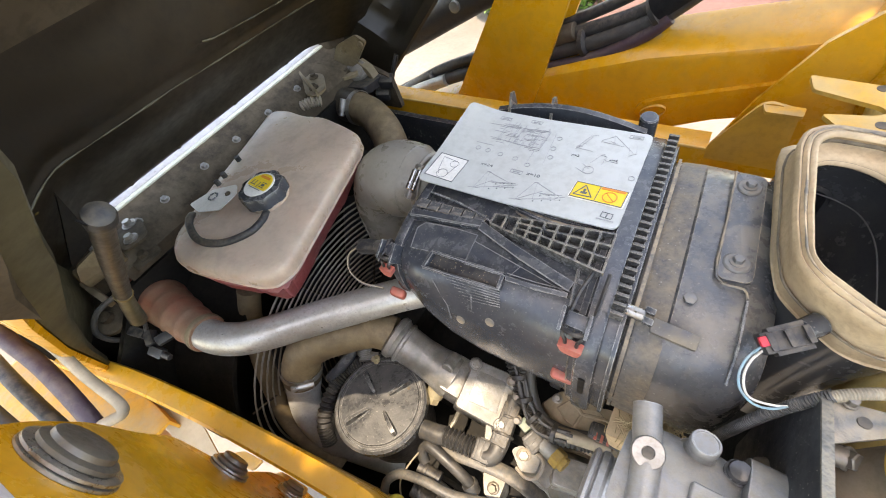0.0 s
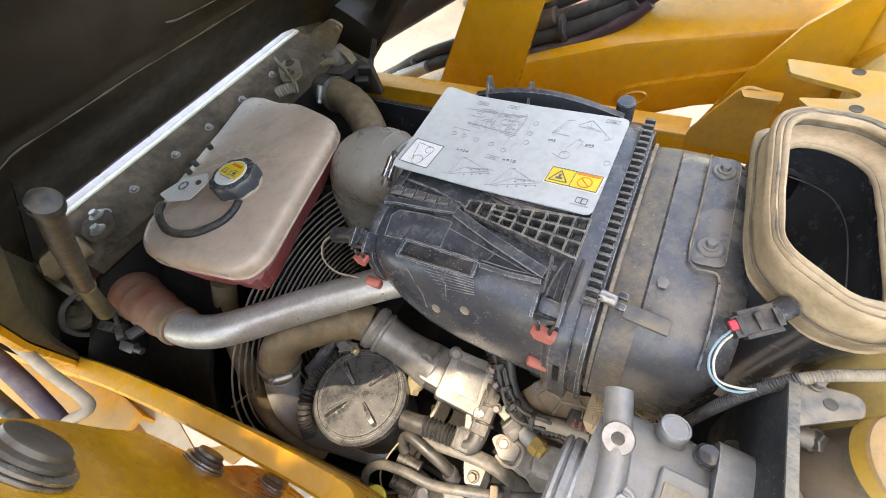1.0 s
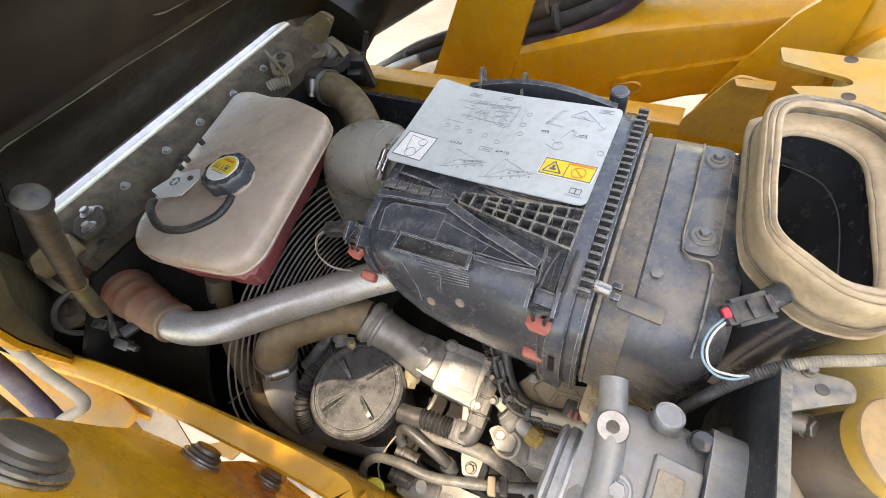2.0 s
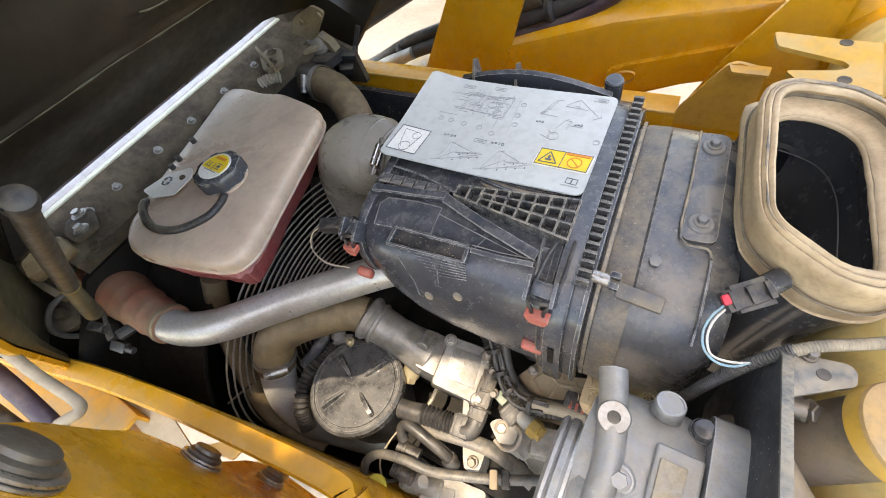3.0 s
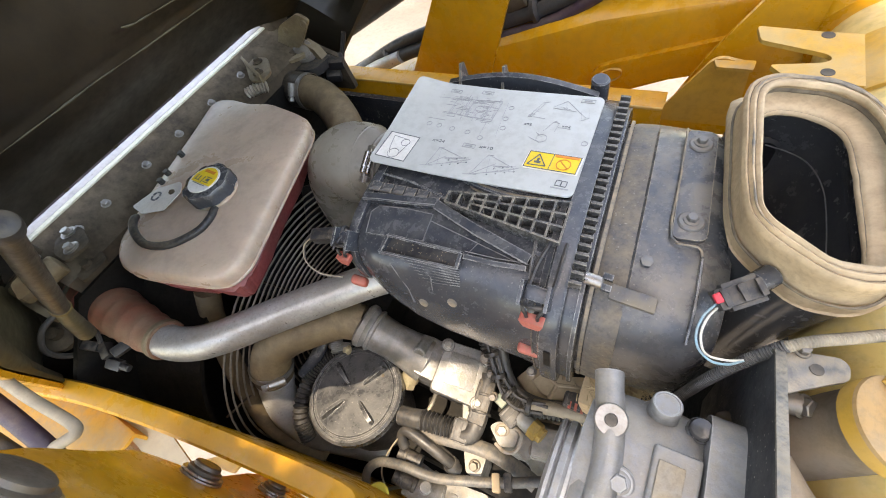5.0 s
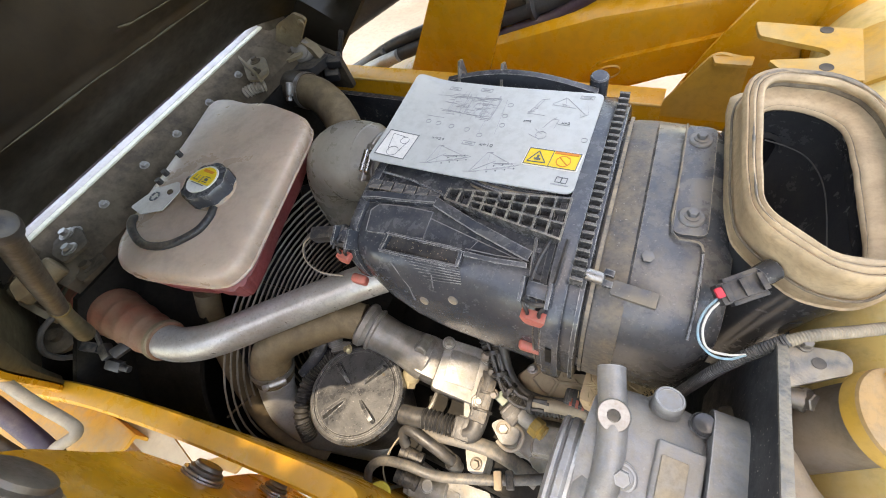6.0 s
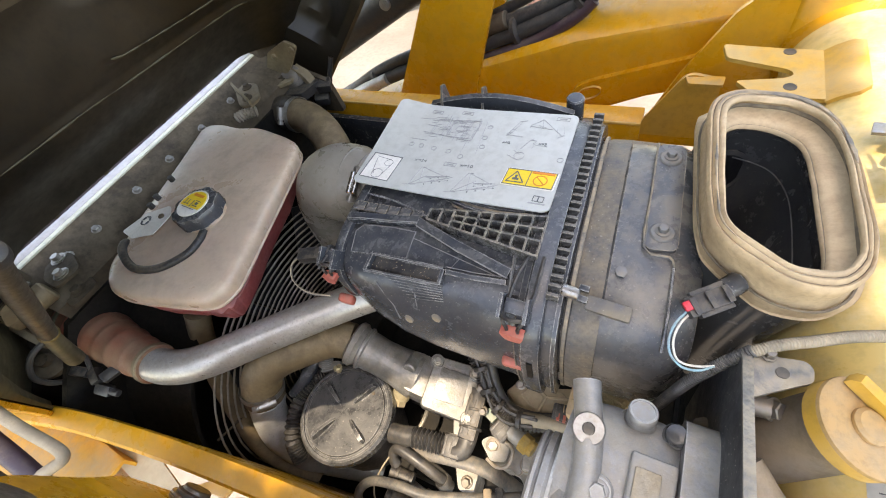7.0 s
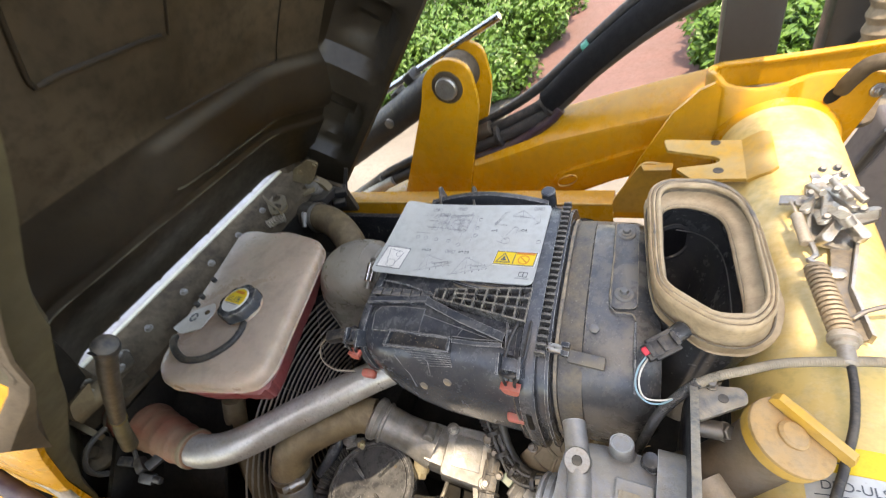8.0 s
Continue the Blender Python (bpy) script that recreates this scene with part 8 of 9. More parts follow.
def loader_arm_far():
    ob = thing("loader_arm", (0.1, 0.75, 1.15), "yellow painted loader arm with a pinned upright lever", "loader arm", "loader arms")
    b = B()
    # tapered box beam: lower front to upper rear
    rings = []
    for x, zt, zb in ((-0.62, 1.085, 0.85), (-0.33, 1.195, 0.97), (-0.08, 1.298, 1.09), (0.17, 1.372, 1.185), (0.32, 1.400, 1.250), (0.42, 1.418, 1.285), (0.510, 1.432, 1.30)):
        rings.append([(x, 0.70, zb), (x, 0.70, zt - 0.012), (x, 0.704, zt - 0.002), (x, 0.714, zt + 0.003), (x, 0.800, zt + 0.030), (x, 0.812, zt + 0.030), (x, 0.818, zt + 0.02), (x, 0.818, zb)])
    skin(b, rings)
    part("beam", b, M_YEL, ob)
    b = B()
    prism(b, rounded([(0.160, 1.245), (0.172, 1.274), (0.21, 1.290), (0.56, 1.400), (0.56, 1.33), (0.22, 1.230)], 0.022), "y", 0.686, 0.702, 0.004)
    part("doubler", b, M_YEL, ob)
    b = B()
    n = 24
    rings = []
    for j in range(n):
        t = 2 * math.pi * j / n
        c = Vector((0.203 + 0.026 * math.cos(t), 0.6855, 1.260 + 0.015 * math.sin(t) + 0.008 * math.cos(t)))
        rings.append([c + Vector((0, 0.0, 0.0025)), c + Vector((0, -0.004, 0)), c + Vector((0, 0, -0.0025)), c + Vector((0, 0.002, 0))])
    skin(b, rings, loop=True)
    part("slot_edge", b, M_YELO, ob)
    # lever of two cheeks with a pin
    for y in (0.690, 0.800):
        b = B()
        prism(b, rounded([(-0.345, 1.175), (-0.105, 1.175), (0.012, 1.50), (0.008, 1.60), (-0.055, 1.625), (-0.118, 1.59), (-0.145, 1.52)], 0.035, 6), "y", y - 0.008, y + 0.006, 0.002)
        part("lever_cheek", b, M_YEL, ob)
    b = B()
    lathe(b, (-0.060, 0.684, 1.552), (0, -1, 0), [(0.041, 0), (0.041, 0.004), (0.037, 0.006), (0.033, 0.006)], 36)
    part("pin_collar", b, M_SHROUD, ob, "grey steel collar")
    b = B()
    rod(b, (-0.060, 0.83, 1.552), (-0.060, 0.668, 1.552), 0.029, 32, 0.12)
    part("pin", b, M_STEEL, ob)
    # rear box of the frame: one bent wall with a rolled lip, open at its top
    wall = [(1.00, 0.826, 1.474), (0.90, 0.825, 1.470), (0.784, 0.825, 1.465), (0.644, 0.825, 1.460), (0.565, 0.823, 1.461), (0.524, 0.806, 1.468), (0.503, 0.750, 1.488), (0.4965, 0.680, 1.512), (0.502, 0.634, 1.525), (0.520, 0.611, 1.514), (0.560, 0.606, 1.504), (0.597, 0.606, 1.507), (0.628, 0.606, 1.518), (0.660, 0.606, 1.521), (0.700, 0.608, 1.517), (0.734, 0.613, 1.506)]
    line = spline(wall, 5)
    rings = []

    def foot_of(p):
        # the plate is cut back towards its free ends
        if p.y > 0.8:
            return 1.18 + 0.205 * max(0.0, min(1.0, (p.x - 0.72) / 0.08))
        if p.x > 0.690 and p.y < 0.7:
            return 1.345 + 0.135 * min(1.0, (p.x - 0.690) / 0.040)
        return 1.18
    for i, p in enumerate(line):
        t = line[min(i + 1, len(line) - 1)] - line[max(i - 1, 0)]
        t.z = 0
        t.normalize()
        o = Vector((t.y, -t.x, 0))
        rings.append([Vector((p.x, p.y, 0)) + o * u + Vector((0, 0, z)) for u, z in ((-0.006, foot_of(p)), (-0.006, p.z - 0.008), (-0.0085, p.z - 0.005), (-0.0085, p.z), (-0.005, p.z + 0.004), (0.003, p.z + 0.004), (0.006, p.z), (0.006, foot_of(p)))])
    b2 = B()
    skin(b2, rings)
    part("frame_box", b2, M_YEL, ob)
    # grey with dust, the colour also carrying the box's inner shadow
    b2 = B()
    prism(b2, rounded([(0.508, 0.625), (0.74, 0.625), (0.80, 0.81), (0.53, 0.81)], 0.03), "z", 1.405, 1.412)
    part("frame_floor", b2, M_SHROUD, ob, "grey dusty inner floor, coloured for inner shadow too")
    # near-black oval on the uncut wall paints the cable hole's darkness
    b2 = B()
    rings = []
    for j in range(20):
        t = 2 * math.pi * j / 20
        rings.append((0.668 + 0.011 * math.cos(t) + 0.004 * math.sin(t), 1.487 + 0.015 * math.sin(t)))
    prism(b2, rings, "y", 0.5985, 0.6005)
    part("cable_hole", b2, M_DARK, ob)
    b2 = B()
    lathe(b2, (0.722, 0.604, 1.487), (0.25, -1, 0.15), [(0.011, 0), (0.011, 0.003), (0.009, 0.004)], 20)
    hexbolt(b2, (0.7225, 0.600, 1.4876), (0.25, -1, 0.15), 0.0070, 0.008, 1.2)
    part("frame_bolt", b2, M_WASH, ob, "pale steel frame bolt")
    return ob


def ram():
    ob = thing("hydraulic_ram", (-0.2, 0.75, 1.45), "black hydraulic ram with a bright steel pipe along it", "hydraulic ram")
    b = B()
    rod(b, (-0.10, 0.748, 1.545), (-0.62, 0.755, 1.30), 0.046, 28, 0.1)
    part("barrel", b, M_RUB, ob, "black painted barrel")
    b = B()
    lathe(b, (-0.06, 0.712, 1.552), (0, 1, 0), [(0.05, 0), (0.054, 0.006), (0.054, 0.066), (0.05, 0.072)], 28)
    part("end_eye", b, M_SHROUD, ob)
    b = B()
    rod(b, (0.065, 0.80, 1.655), (-0.45, 0.80, 1.475), 0.0095, 14)
    part("steel_pipe", b, M_CHROME, ob, "bright steel pipe")
    for x, z in ((-0.20, 1.545), (-0.26, 1.50)):
        b = B()
        box(b, (x, 0.775, z), (0.03, 0.05, 0.06), 0.006, rot(0, -25, 0))
        part("pipe_clamp", b, M_RUB, ob)
    b = B()
    lathe(b, (-0.285, 0.705, 1.462), (0, -1, 0), [(0.014, 0), (0.014, 0.008), (0.007, 0.010)], 16)
    part("port_plug", b, M_STEEL, ob)
    return ob


def hoses():
    ob = thing("hydraulic_hoses", (0.0, 0.77, 1.3), "bundle of black hydraulic hoses tied along the loader arm", "hoses")
    runs = [
        ([(-0.66, 0.72, 1.12), (-0.55, 0.73, 1.185), (-0.40, 0.745, 1.262), (-0.24, 0.76, 1.315), (-0.06, 0.77, 1.365), (0.06, 0.775, 1.40), (0.16, 0.78, 1.445), (0.27, 0.78, 1.54), (0.40, 0.78, 1.63), (0.58, 0.78, 1.70)], 0.0165, M_RUB),
        ([(-0.66, 0.70, 1.10), (-0.55, 0.71, 1.160), (-0.40, 0.725, 1.235), (-0.24, 0.745, 1.285), (-0.06, 0.755, 1.335), (0.06, 0.76, 1.375), (0.17, 0.765, 1.425), (0.28, 0.765, 1.515), (0.42, 0.765, 1.60), (0.60, 0.765, 1.67)], 0.0175, M_CORR),
        ([(-0.60, 0.75, 1.165), (-0.42, 0.775, 1.245), (-0.2, 0.79, 1.33), (0.0, 0.795, 1.405), (0.14, 0.80, 1.475), (0.27, 0.80, 1.57), (0.40, 0.80, 1.655), (0.58, 0.80, 1.73)], 0.013, M_RUB),
        ([(-0.22, 0.735, 1.255), (-0.06, 0.74, 1.305), (0.06, 0.745, 1.345), (0.15, 0.75, 1.395), (0.19, 0.755, 1.43)], 0.014, M_PURP),
    ]
    for pts, r, m in runs:
        b = B()
        sweep(b, pts, r, 14, 6)
        part("hose", b, m, ob, "purple-grey hose" if m is M_PURP else "")
    for p, d, r in (((0.155, 0.775, 1.425), (0.8, 0, 0.6), 0.036), ((-0.43, 0.74, 1.235), (0.9, 0, 0.42), 0.026), ((0.01, 0.762, 1.36), (0.95, 0, 0.32), 0.033)):
        b = B()
        lathe(b, p, d, [(r - 0.006, 0), (r, 0.003), (r, 0.013), (r - 0.006, 0.016)], 20)
        part("tie", b, M_RUB, ob)
    b = B()
    lathe(b, (-0.055, 0.765, 1.37), (0.94, 0, 0.33), [(0.019, 0), (0.021, 0.002), (0.021, 0.05), (0.019, 0.052)], 18)
    part("ferrule", b, M_SHROUD, ob, "grey crimped ferrule")
    b = B()
    sweep(b, [(-0.66, 0.69, 1.115), (-0.57, 0.695, 1.165), (-0.47, 0.70, 1.215), (-0.37, 0.715, 1.25)], 0.017, 14)
    part("metal_pipe", b, M_PIPE, ob, "silver metal pipe")
    b = B()
    sweep(b, [(0.16, 0.775, 1.44), (0.28, 0.775, 1.535), (0.42, 0.775, 1.625), (0.60, 0.775, 1.695)], 0.034, 16)
    part("sleeve", b, M_SLV, ob, "black woven sleeve")
    b = B()
    lathe(b, (0.252, 0.79, 1.55), (0.8, 0, 0.62), [(0.0155, 0), (0.0155, 0.016)], 16)
    part("green_band", b, M_TEAL, ob)
    return ob


cross_tube()
fork_bracket()
flap_bracket()
loader_arm_far()
ram()
hoses()


def loader_arm_near():
    ob = thing("loader_arm", (-0.1, -0.36, 1.1), "yellow painted loader arm with stacked steel washers on its pin", "loader arm", "loader arms")
    b = B()
    prism(b, rounded([(-0.20, 0.95), (0.14, 0.95), (0.14, 1.60), (0.10, 1.68), (0.02, 1.70), (-0.045, 1.64), (-0.088, 1.585), (-0.136, 1.50), (-0.160, 1.41), (-0.197, 1.325), (-0.178, 1.280), (-0.155, 1.245), (-0.150, 1.19), (-0.20, 1.05)], 0.02, 5), "y", -0.345, -0.329, 0.003)
    part("lever_cheek", b, M_YEL, ob)
    b = B()
    prism(b, rounded([(-1.1, 0.90), (0.2, 0.95), (0.2, 1.10), (-0.40, 1.12), (-1.1, 1.06)], 0.02), "y", -0.56, -0.43, 0.004)
    part("beam", b, M_YEL, ob)
    b = B()
    prism(b, rounded([(0.012, 1.652), (0.060, 1.640), (0.120, 1.600), (0.125, 1.672), (0.040, 1.690)], 0.006), "y", -0.3289, -0.3281)
    part("decal", b, M_DECAL, ob, "faded lilac-white decal")
    # folded shelf with a turned edge beside the bay's rim
    b = B()
    skin(b, [[(x, y0, z), (x, y0, z + 0.006), (x, y1 - 0.004, z + 0.006), (x, y1, z + 0.003), (x, y1, z - 0.03), (x, y1 - 0.005, z - 0.03), (x, y1 - 0.005, z)] for x, y0, y1, z in ((-0.72, -0.53, -0.372, 1.262), (-0.56, -0.52, -0.346, 1.264), (-0.44, -0.49, -0.334, 1.266), (-0.33, -0.42, -0.328, 1.268), (-0.275, -0.352, -0.330, 1.268))])
    part("shelf", b, M_YELO, ob, "worn orange shelf plate")
    b = B()
    skin(b, [[(-0.36, -0.335, 1.255), (-0.30, -0.305, 1.255), (-0.235, -0.312, 1.235), (-0.19, -0.332, 1.21), (-0.25, -0.358, 1.225)], [(-0.36, -0.335, 1.260), (-0.30, -0.305, 1.260), (-0.235, -0.312, 1.240), (-0.19, -0.332, 1.215), (-0.25, -0.358, 1.230)]])
    part("bent_tab", b, M_NECK, ob, "bent plate caked with tan dust")
    b = B()
    sweep(b, [(-0.385, -0.318, 1.272), (-0.335, -0.316, 1.268), (-0.29, -0.312, 1.258)], 0.007, 8)
    part("pin_end", b, M_GREYW, ob)
    for q in ([(-0.36, -0.372), (-0.315, -0.338), (-0.262, -0.330), (-0.268, -0.356)], [(-0.235, -0.348), (-0.205, -0.322), (-0.135, -0.316), (-0.130, -0.340), (-0.19, -0.352)]):
        b = B()
        prism(b, rounded(q, 0.006), "z", 0.995, 1.003, 0.001)
        part("step_plate", b, M_YELT, ob, "pale yellow step plate, sunlight painted into its colour")
    for r0, p in ((0.044, (-0.022, -0.329, 1.576)), (0.033, (-0.130, -0.329, 1.255)), (0.027, (-0.110, -0.329, 1.09))):
        k = r0 / 0.043
        for y0, y1, r in ((0.0, 0.0035, 0.043), (0.0042, 0.0078, 0.042)):
            b = B()
            lathe(b, V(p) + Vector((0, y0, 0)), (0, 1, 0), [(r * k * 0.98, 0), (r * k, 0.0006), (r * k, y1 - y0 - 0.0006), (r * k * 0.98, y1 - y0)], 44)
            part("washer", b, M_WASH, ob, "worn steel washer")
        b = B()
        lathe(b, V(p) + Vector((0, 0.008, 0)), (0, 1, 0), [(0.033 * k, 0), (0.034 * k, 0.001), (0.034 * k, 0.0045), (0.031 * k, 0.006), (0.0275 * k, 0.0065), (0.027 * k, 0.011), (0.025 * k, 0.0125), (0.010 * k, 0.013)], 40)
        part("pin_head", b, M_GREYW, ob)
    return ob


def near_lines():
    ob = thing("pin_rod", (-0.24, -0.33, 1.45), "bent dusty grey steel locking rod", "rod")
    b = B()
    sweep(b, [(-0.325, -0.310, 1.495), (-0.30, -0.3105, 1.482), (-0.26, -0.316, 1.456), (-0.215, -0.3195, 1.424), (-0.205, -0.326, 1.416), (-0.21, -0.338, 1.415), (-0.222, -0.352, 1.412), (-0.235, -0.366, 1.40)], 0.0072, 14, 6)
    part("rod", b, M_LINE, ob)
    ob = thing("near_hoses", (-0.17, -0.32, 1.50), "dusty purple and black hydraulic hoses beside the loader arm", "hoses")
    for pts, r, m in (([(-0.48, -0.322, 1.575), (-0.372, -0.333, 1.514), (-0.312, -0.337, 1.475), (-0.247, -0.352, 1.426), (-0.215, -0.375, 1.37)], 0.0115, M_PURP), ([(-0.50, -0.385, 1.45), (-0.40, -0.392, 1.42), (-0.30, -0.40, 1.37), (-0.25, -0.41, 1.30)], 0.0105, M_RUB), ([(-0.42, -0.42, 1.46), (-0.33, -0.42, 1.43), (-0.25, -0.425, 1.38)], 0.0105, M_CORR)):
        b = B()
        sweep(b, pts, r, 12)
        part("hose", b, m, ob)


loader_arm_near()
near_lines()


# ---- bonnet latch on the tube ----
def latch():
    ob = thing("bonnet_latch", (0.612, 0.234, 1.48), "zinc-plated bonnet latch with springs and levers on the tube", "latch")
    b = B()
    box(b, (0.614, 0.285, 1.494), (0.050, 0.11, 0.006), 0.002, rot(0, 14, -6))
    box(b, (0.582, 0.317, 1.495), (0.028, 0.018, 0.004), 0.001, rot(0, -8, -10))
    part("base_plate", b, M_STEEL, ob)
    rnd = random.Random(8)
    # levers, pawls and links stacked on the plate
    links = [((0.591, 0.290), 0.030, 70), ((0.598, 0.310), 0.036, 40), ((0.606, 0.330), 0.032, 100), ((0.618, 0.336), 0.030, 20), ((0.607, 0.284), 0.050, 80), ((0.618, 0.300), 0.055, 110), ((0.628, 0.290), 0.050, 65), ((0.632, 0.262), 0.042, 35), ((0.622, 0.250), 0.036, 120), ((0.612, 0.255), 0.040, 95), ((0.598, 0.262), 0.034, 85), ((0.604, 0.240), 0.028, 60), ((0.626, 0.318), 0.034, 140), ((0.636, 0.276), 0.030, 10)]
    for (x, y), ln, a in links:
        z = rnd.uniform(1.504, 1.526)
        b = B()
        n = 10
        prof = [(-ln / 2 + 0.006 * math.cos(t), 0.006 * math.sin(t)) for t in (math.pi / 2 + math.pi * k / n for k in range(n + 1))] + [(ln / 2 + 0.0045 * math.cos(t), 0.0045 * math.sin(t)) for t in (-math.pi / 2 + math.pi * k / n for k in range(n + 1))]
        th = rnd.choice((0.004, 0.006, 0.012))
        prism(b, prof, "z", -th / 2, th / 2, 0.0008, 1)
        bmesh.ops.transform(b, matrix=Matrix.Translation((x, y, z)) @ rot(rnd.uniform(-35, 35), rnd.uniform(-30, 30), a), verts=b.verts)
        part("lever", b, M_STEEL, ob)
    for x, y, z in ((0.590, 0.296, 1.522), (0.606, 0.335, 1.530), (0.622, 0.318, 1.534), (0.600, 0.252, 1.522), (0.612, 0.290, 1.532), (0.632, 0.262, 1.526), (0.621, 0.340, 1.528)):
        b = B()
        hexbolt(b, (x, y, z), (rnd.uniform(-0.4, 0.4), -0.4, 0.9), 0.0038, 0.006, 1.2)
        part("bolt", b, M_STUD, ob)
    for p, q in (((0.594, 0.318, 1.518), (0.601, 0.290, 1.528)), ((0.612, 0.312, 1.532), (0.622, 0.275, 1.530)), ((0.626, 0.306, 1.526), (0.640, 0.284, 1.520))):
        b = B()
        rod(b, p, q, 0.0045, 12)
        part("pivot_pin", b, M_STEEL, ob)
    b = B()
    rod(b, (0.577, 0.270, 1.510), (0.581, 0.222, 1.508), 0.0062, 14)
    sweep(b, [(0.573, 0.292, 1.512), (0.576, 0.28, 1.512), (0.577, 0.27, 1.51)], 0.0018, 6)
    part("return_spring", b, M_SPRP, ob, "pale small return spring")
    b = B()
    sweep(b, [(0.585, 0.225, 1.508), (0.587, 0.205, 1.507), (0.580, 0.196, 1.507), (0.590, 0.19, 1.508)], 0.003, 8)
    part("hook", b, M_STEEL, ob)
    b = B()
    pts = []
    for i in range(12 * 15 + 1):
        t = i / 12
        k = t / 15
        c = Vector((0.583, 0.182, 1.510)).lerp(Vector((0.593, 0.098, 1.506)), k)
        a = 2 * math.pi * t
        pts.append(c + Vector((0.0088 * math.cos(a), 0.0, 0.0088 * math.sin(a))))
    sweep(b, pts, 0.0025, 6, 1)
    part("coil_spring", b, M_SPRG, ob, "dusty tan coil spring")
    b = B()
    skin(b, [[(0.609, 0.246, z), (0.632, 0.248, z), (0.612, 0.166, z), (0.617, 0.106, z), (0.608, 0.102, z), (0.606, 0.122, z), (0.599, 0.172, z)] for z in (1.489, 1.493)])
    part("strap", b, M_GREYW, ob, "dull grey flat arm")
    b = B()
    skin(b, [[(0.631, 0.248, z), (0.634, 0.248, z), (0.6145, 0.166, z), (0.6195, 0.104, z), (0.6165, 0.106, z), (0.6115, 0.166, z)] for z in (1.488, 1.502)])
    part("strap_flange", b, M_STEEL, ob)
    b = B()
    lathe(b, (0.605, 0.190, 1.494), (0, 0, 1), [(0.009, 0), (0.009, 0.003), (0.005, 0.0045)], 16)
    part("arm_boss", b, M_STEEL, ob)
    b = B()
    lathe(b, (0.593, 0.099, 1.506), (-0.02, -1, -0.05), [(0.011, 0), (0.0130, 0.003), (0.0130, 0.008), (0.0095, 0.009), (0.010, 0.013), (0.007, 0.015), (0.007, 0.032), (0.005, 0.034)], 20)
    part("cable_end", b, M_SPRP, ob)
    b = B()
    sweep(b, [(0.594, 0.070, 1.504), (0.5935, 0.044, 1.500), (0.590, 0.014, 1.4925), (0.5825, -0.012, 1.4885), (0.576, -0.032, 1.4865), (0.566, -0.065, 1.480), (0.560, -0.12, 1.476)], 0.0036, 12)
    part("release_cable", b, M_RUB, ob, "black release cable")
    b = B()
    sweep(b, [(0.606, 0.124, 1.500), (0.618, 0.134, 1.503), (0.650, 0.150, 1.503)], 0.0025, 8, 3)
    part("pull_rod", b, M_GREYW, ob)
    return ob


latch()


def battery_cable():
    ob = thing("braided_cable", (0.5, 0.03, 1.42), "dusty tan braided cable running over the bracket to the tube", "cable")
    b = B()
    sweep(b, [(0.405, -0.035, 1.34), (0.417, -0.020, 1.37), (0.428, -0.010, 1.41), (0.440, -0.003, 1.462), (0.458, 0.010, 1.490), (0.473, 0.019, 1.508)], 0.0050, 12, 7, rib=0.0007, pitch=0.0022)
    part("dark_sleeve", b, M_CORR, ob, "worn grey-black woven sleeve")
    b = B()
    sweep(b, [(0.470, 0.017, 1.505), (0.488, 0.027, 1.511), (0.51, 0.038, 1.511), (0.54, 0.053, 1.510), (0.58, 0.066, 1.506), (0.63, 0.078, 1.500), (0.70, 0.085, 1.480)], 0.0046, 12, 7, rib=0.0005, pitch=0.0020)
    part("braid", b, M_LINE, ob)
    ob = thing("breather_hose", (0.75, 0.60, 1.45), "dull grey hose hooked over the frame", "hose")
    b = B()
    sweep(b, [(0.676, 0.604, 1.492), (0.684, 0.596, 1.515), (0.700, 0.592, 1.537), (0.73, 0.590, 1.536), (0.79, 0.585, 1.512), (0.87, 0.58, 1.44)], 0.0125, 14)
    part("hose", b, M_SHROUD, ob)


battery_cable()


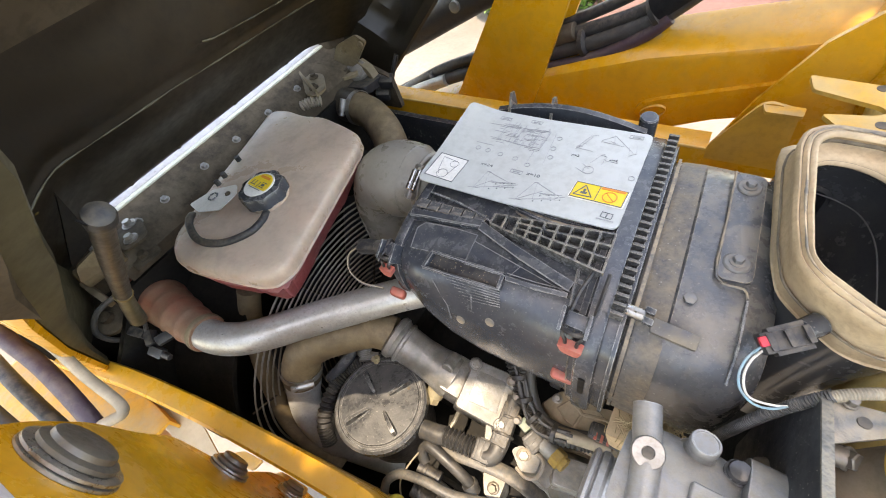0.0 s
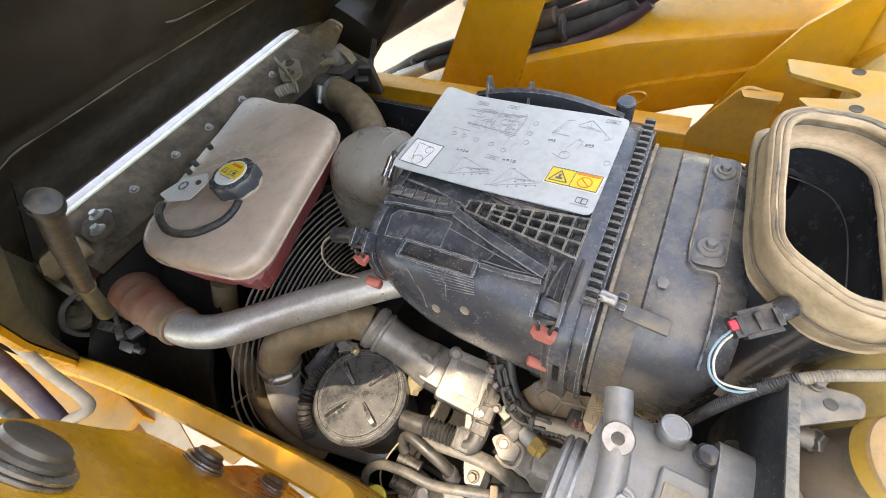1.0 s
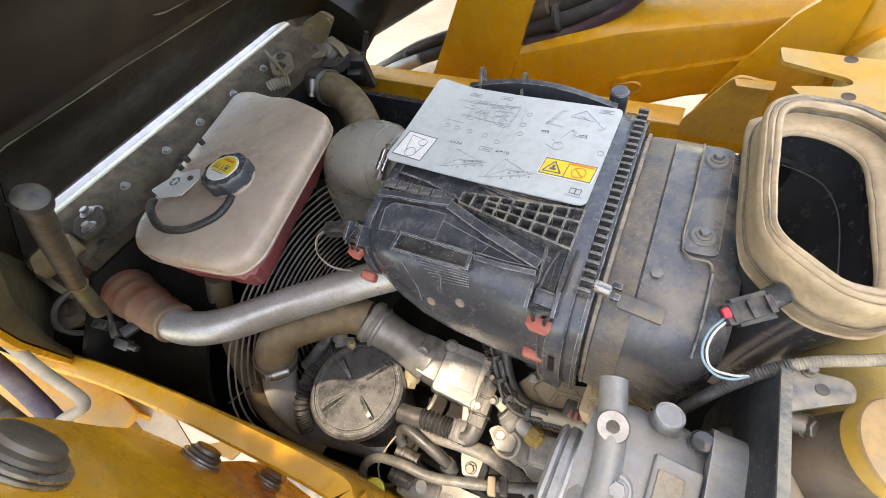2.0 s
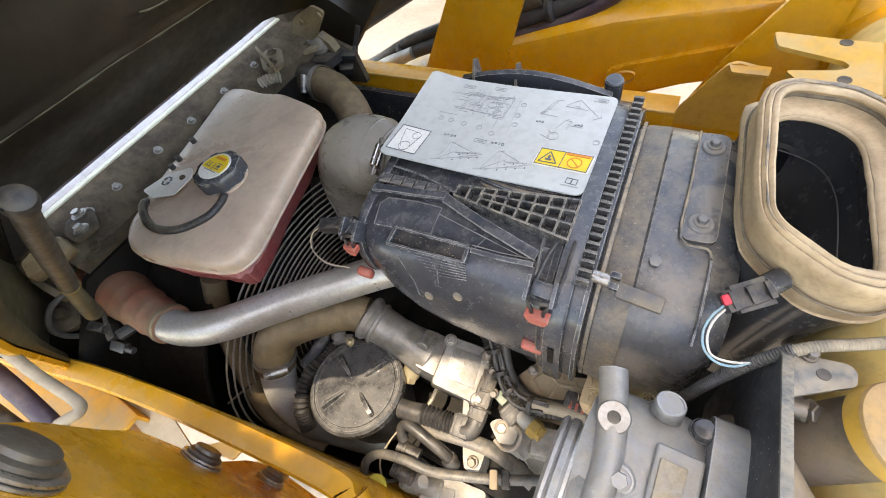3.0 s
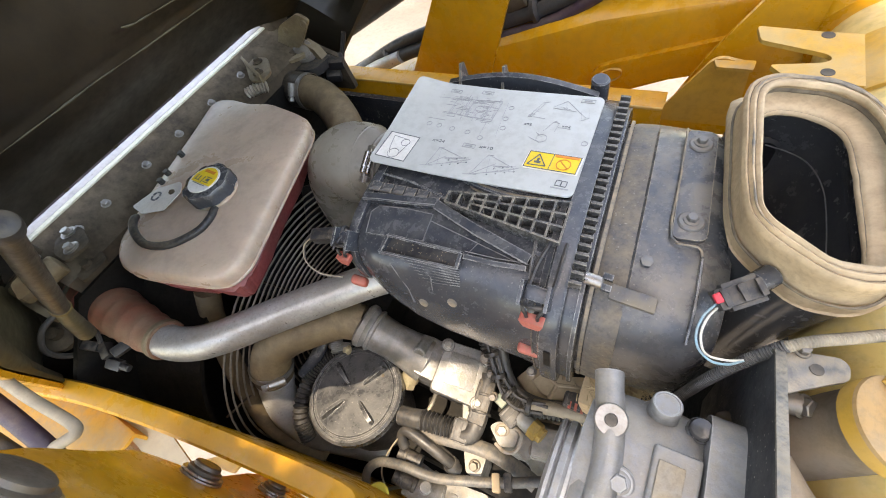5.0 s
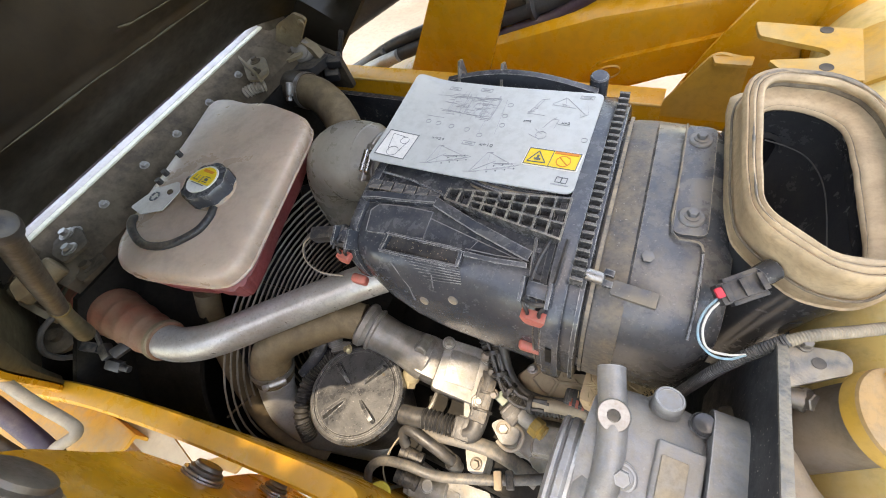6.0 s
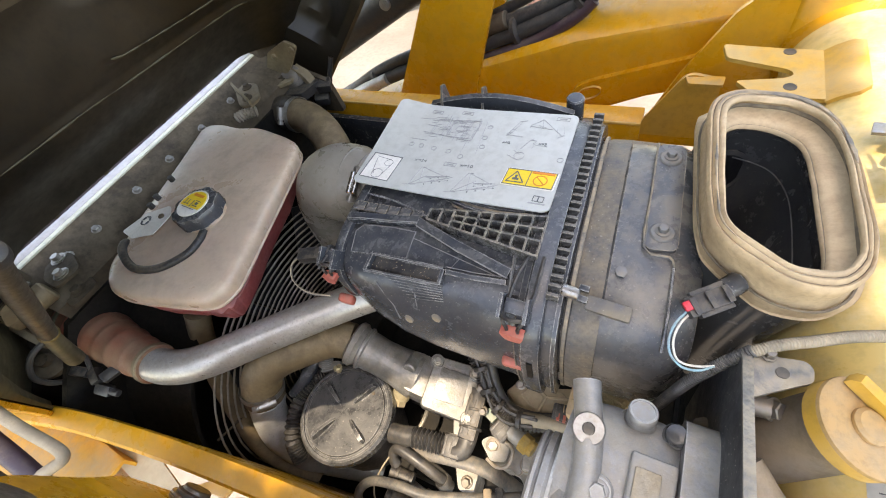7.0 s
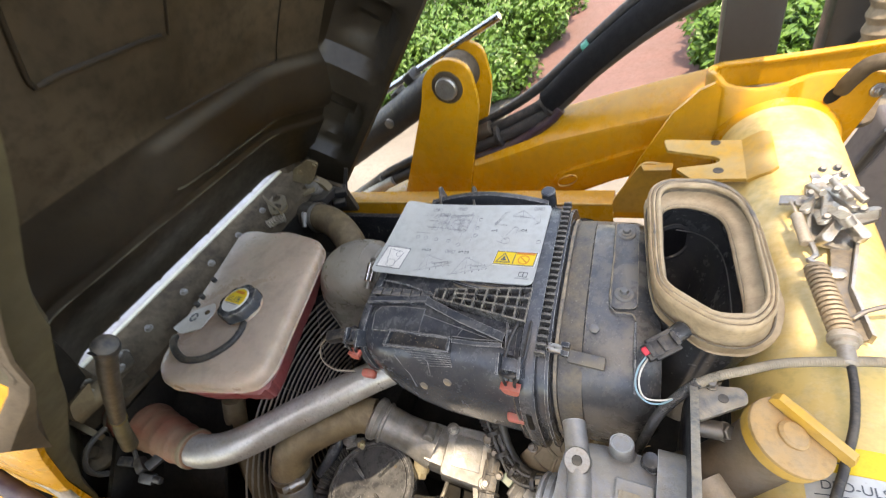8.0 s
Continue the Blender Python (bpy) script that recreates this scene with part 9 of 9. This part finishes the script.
def oil_sticker():
    ob = thing("oil_sticker", (0.62, -0.03, 1.48), "yellow and grey engine oil sticker on the yellow tube", "sticker")

    def wrap(name, y0, y1, a0, a1, lift, m, label=""):
        # a strip lying on the tube, from angle a0 to a1
        b = B()
        rings = []
        for i in range(13):
            t = radians(a0 + (a1 - a0) * i / 12)
            rings.append([(TX + (TR + h) * math.cos(t), y, TZ + (TR + h) * math.sin(t)) for y, h in ((y0, 0.0), (y1, 0.0), (y1, lift), (y0, lift))])
        skin(b, rings)
        return part(name, b, m, ob, label)
    wrap("yellow_field", -0.0262, -0.003, 118, 30, 0.0006, M_LABY, "yellow upper field")
    wrap("grey_field", -0.085, -0.0268, 124, 30, 0.0006, M_PLATE, "pale grey lower field")
    wrap("dark_line", -0.0460, -0.0452, 120, 30, 0.0010, M_INK)
    cu = bpy.data.curves.new("letters", "FONT")
    cu.body = "DEO-ULS"
    cu.size, cu.extrude = 0.0105, 0.0002
    tmp = new("letters", cu)
    dg = bpy.context.evaluated_depsgraph_get()
    me = bpy.data.meshes.new_from_object(tmp.evaluated_get(dg))
    bpy.data.objects.remove(tmp)
    for v in me.vertices:
        t = radians(117) - v.co.x / TR
        h = TR + 0.0010 + v.co.z
        v.co = Vector((TX + h * math.cos(t), -0.0410 + v.co.y, TZ + h * math.sin(t))) - Vector(ob.location)
    me.materials.append(M_INK)
    t = new("letters", me)
    t.parent = ob
    b = B()
    for i in range(8):
        a0, a1 = 2 * math.pi * i / 8, 2 * math.pi * (i + 1) / 8
        ring = []
        for lift in (0.0008, 0.0012):
            row = []
            for r, a in ((0.0050, a0), (0.0064, a0), (0.0064, a1), (0.0050, a1)):
                t2 = radians(107) - r * math.cos(a) / TR
                row.append((TX + (TR + lift) * math.cos(t2), -0.0130 + r * math.sin(a), TZ + (TR + lift) * math.sin(t2)))
            ring.append(row)
        skin(b, ring)
    part("oil_symbol", b, M_INK, ob)
    return ob


oil_sticker()


def cab():
    ob = thing("cab_front", (1.0, 0.5, 0.6), "dark cab front and uprights beyond the frame", "cab")
    b = B()
    box(b, (0.93, 0.28, 1.42), (0.28, 0.34, 0.45), 0.03, rot(0, -14, 0))
    part("cowl", b, M_CABD, ob)
    b = B()
    prism(b, rounded([(0.850, 1.262), (0.812, 1.11), (0.80, 0.70), (0.80, 0.0), (1.28, 0.0), (1.28, 1.18), (1.20, 1.262)], 0.012), "y", 0.84, 0.95, 0.004)
    fender = part("fender", b, M_CABG, ob, "faded grey plastic fender")
    b = B()
    sweep(b, [(0.850, 0.838, 1.262), (0.830, 0.838, 1.185), (0.812, 0.838, 1.11), (0.802, 0.838, 0.90)], 0.010, 10, 4)
    part("edge_trim", b, M_RUB, fender, "black rubber edge trim")
    for x, w in ((0.60, 0.13), (0.80, 0.10)):
        b = B()
        box(b, (x, 1.12, 1.03), (w, 0.10, 2.06), 0.02)
        part("upright", b, M_CABD, ob)
    b = B()
    sweep(b, [(0.83, 1.0, 1.20), (0.83, 1.0, 1.40), (0.82, 1.0, 1.60)], 0.035, 16, 6, rib=0.006, pitch=0.03)
    part("boot", b, M_LINE, ob)
    return ob


cab()
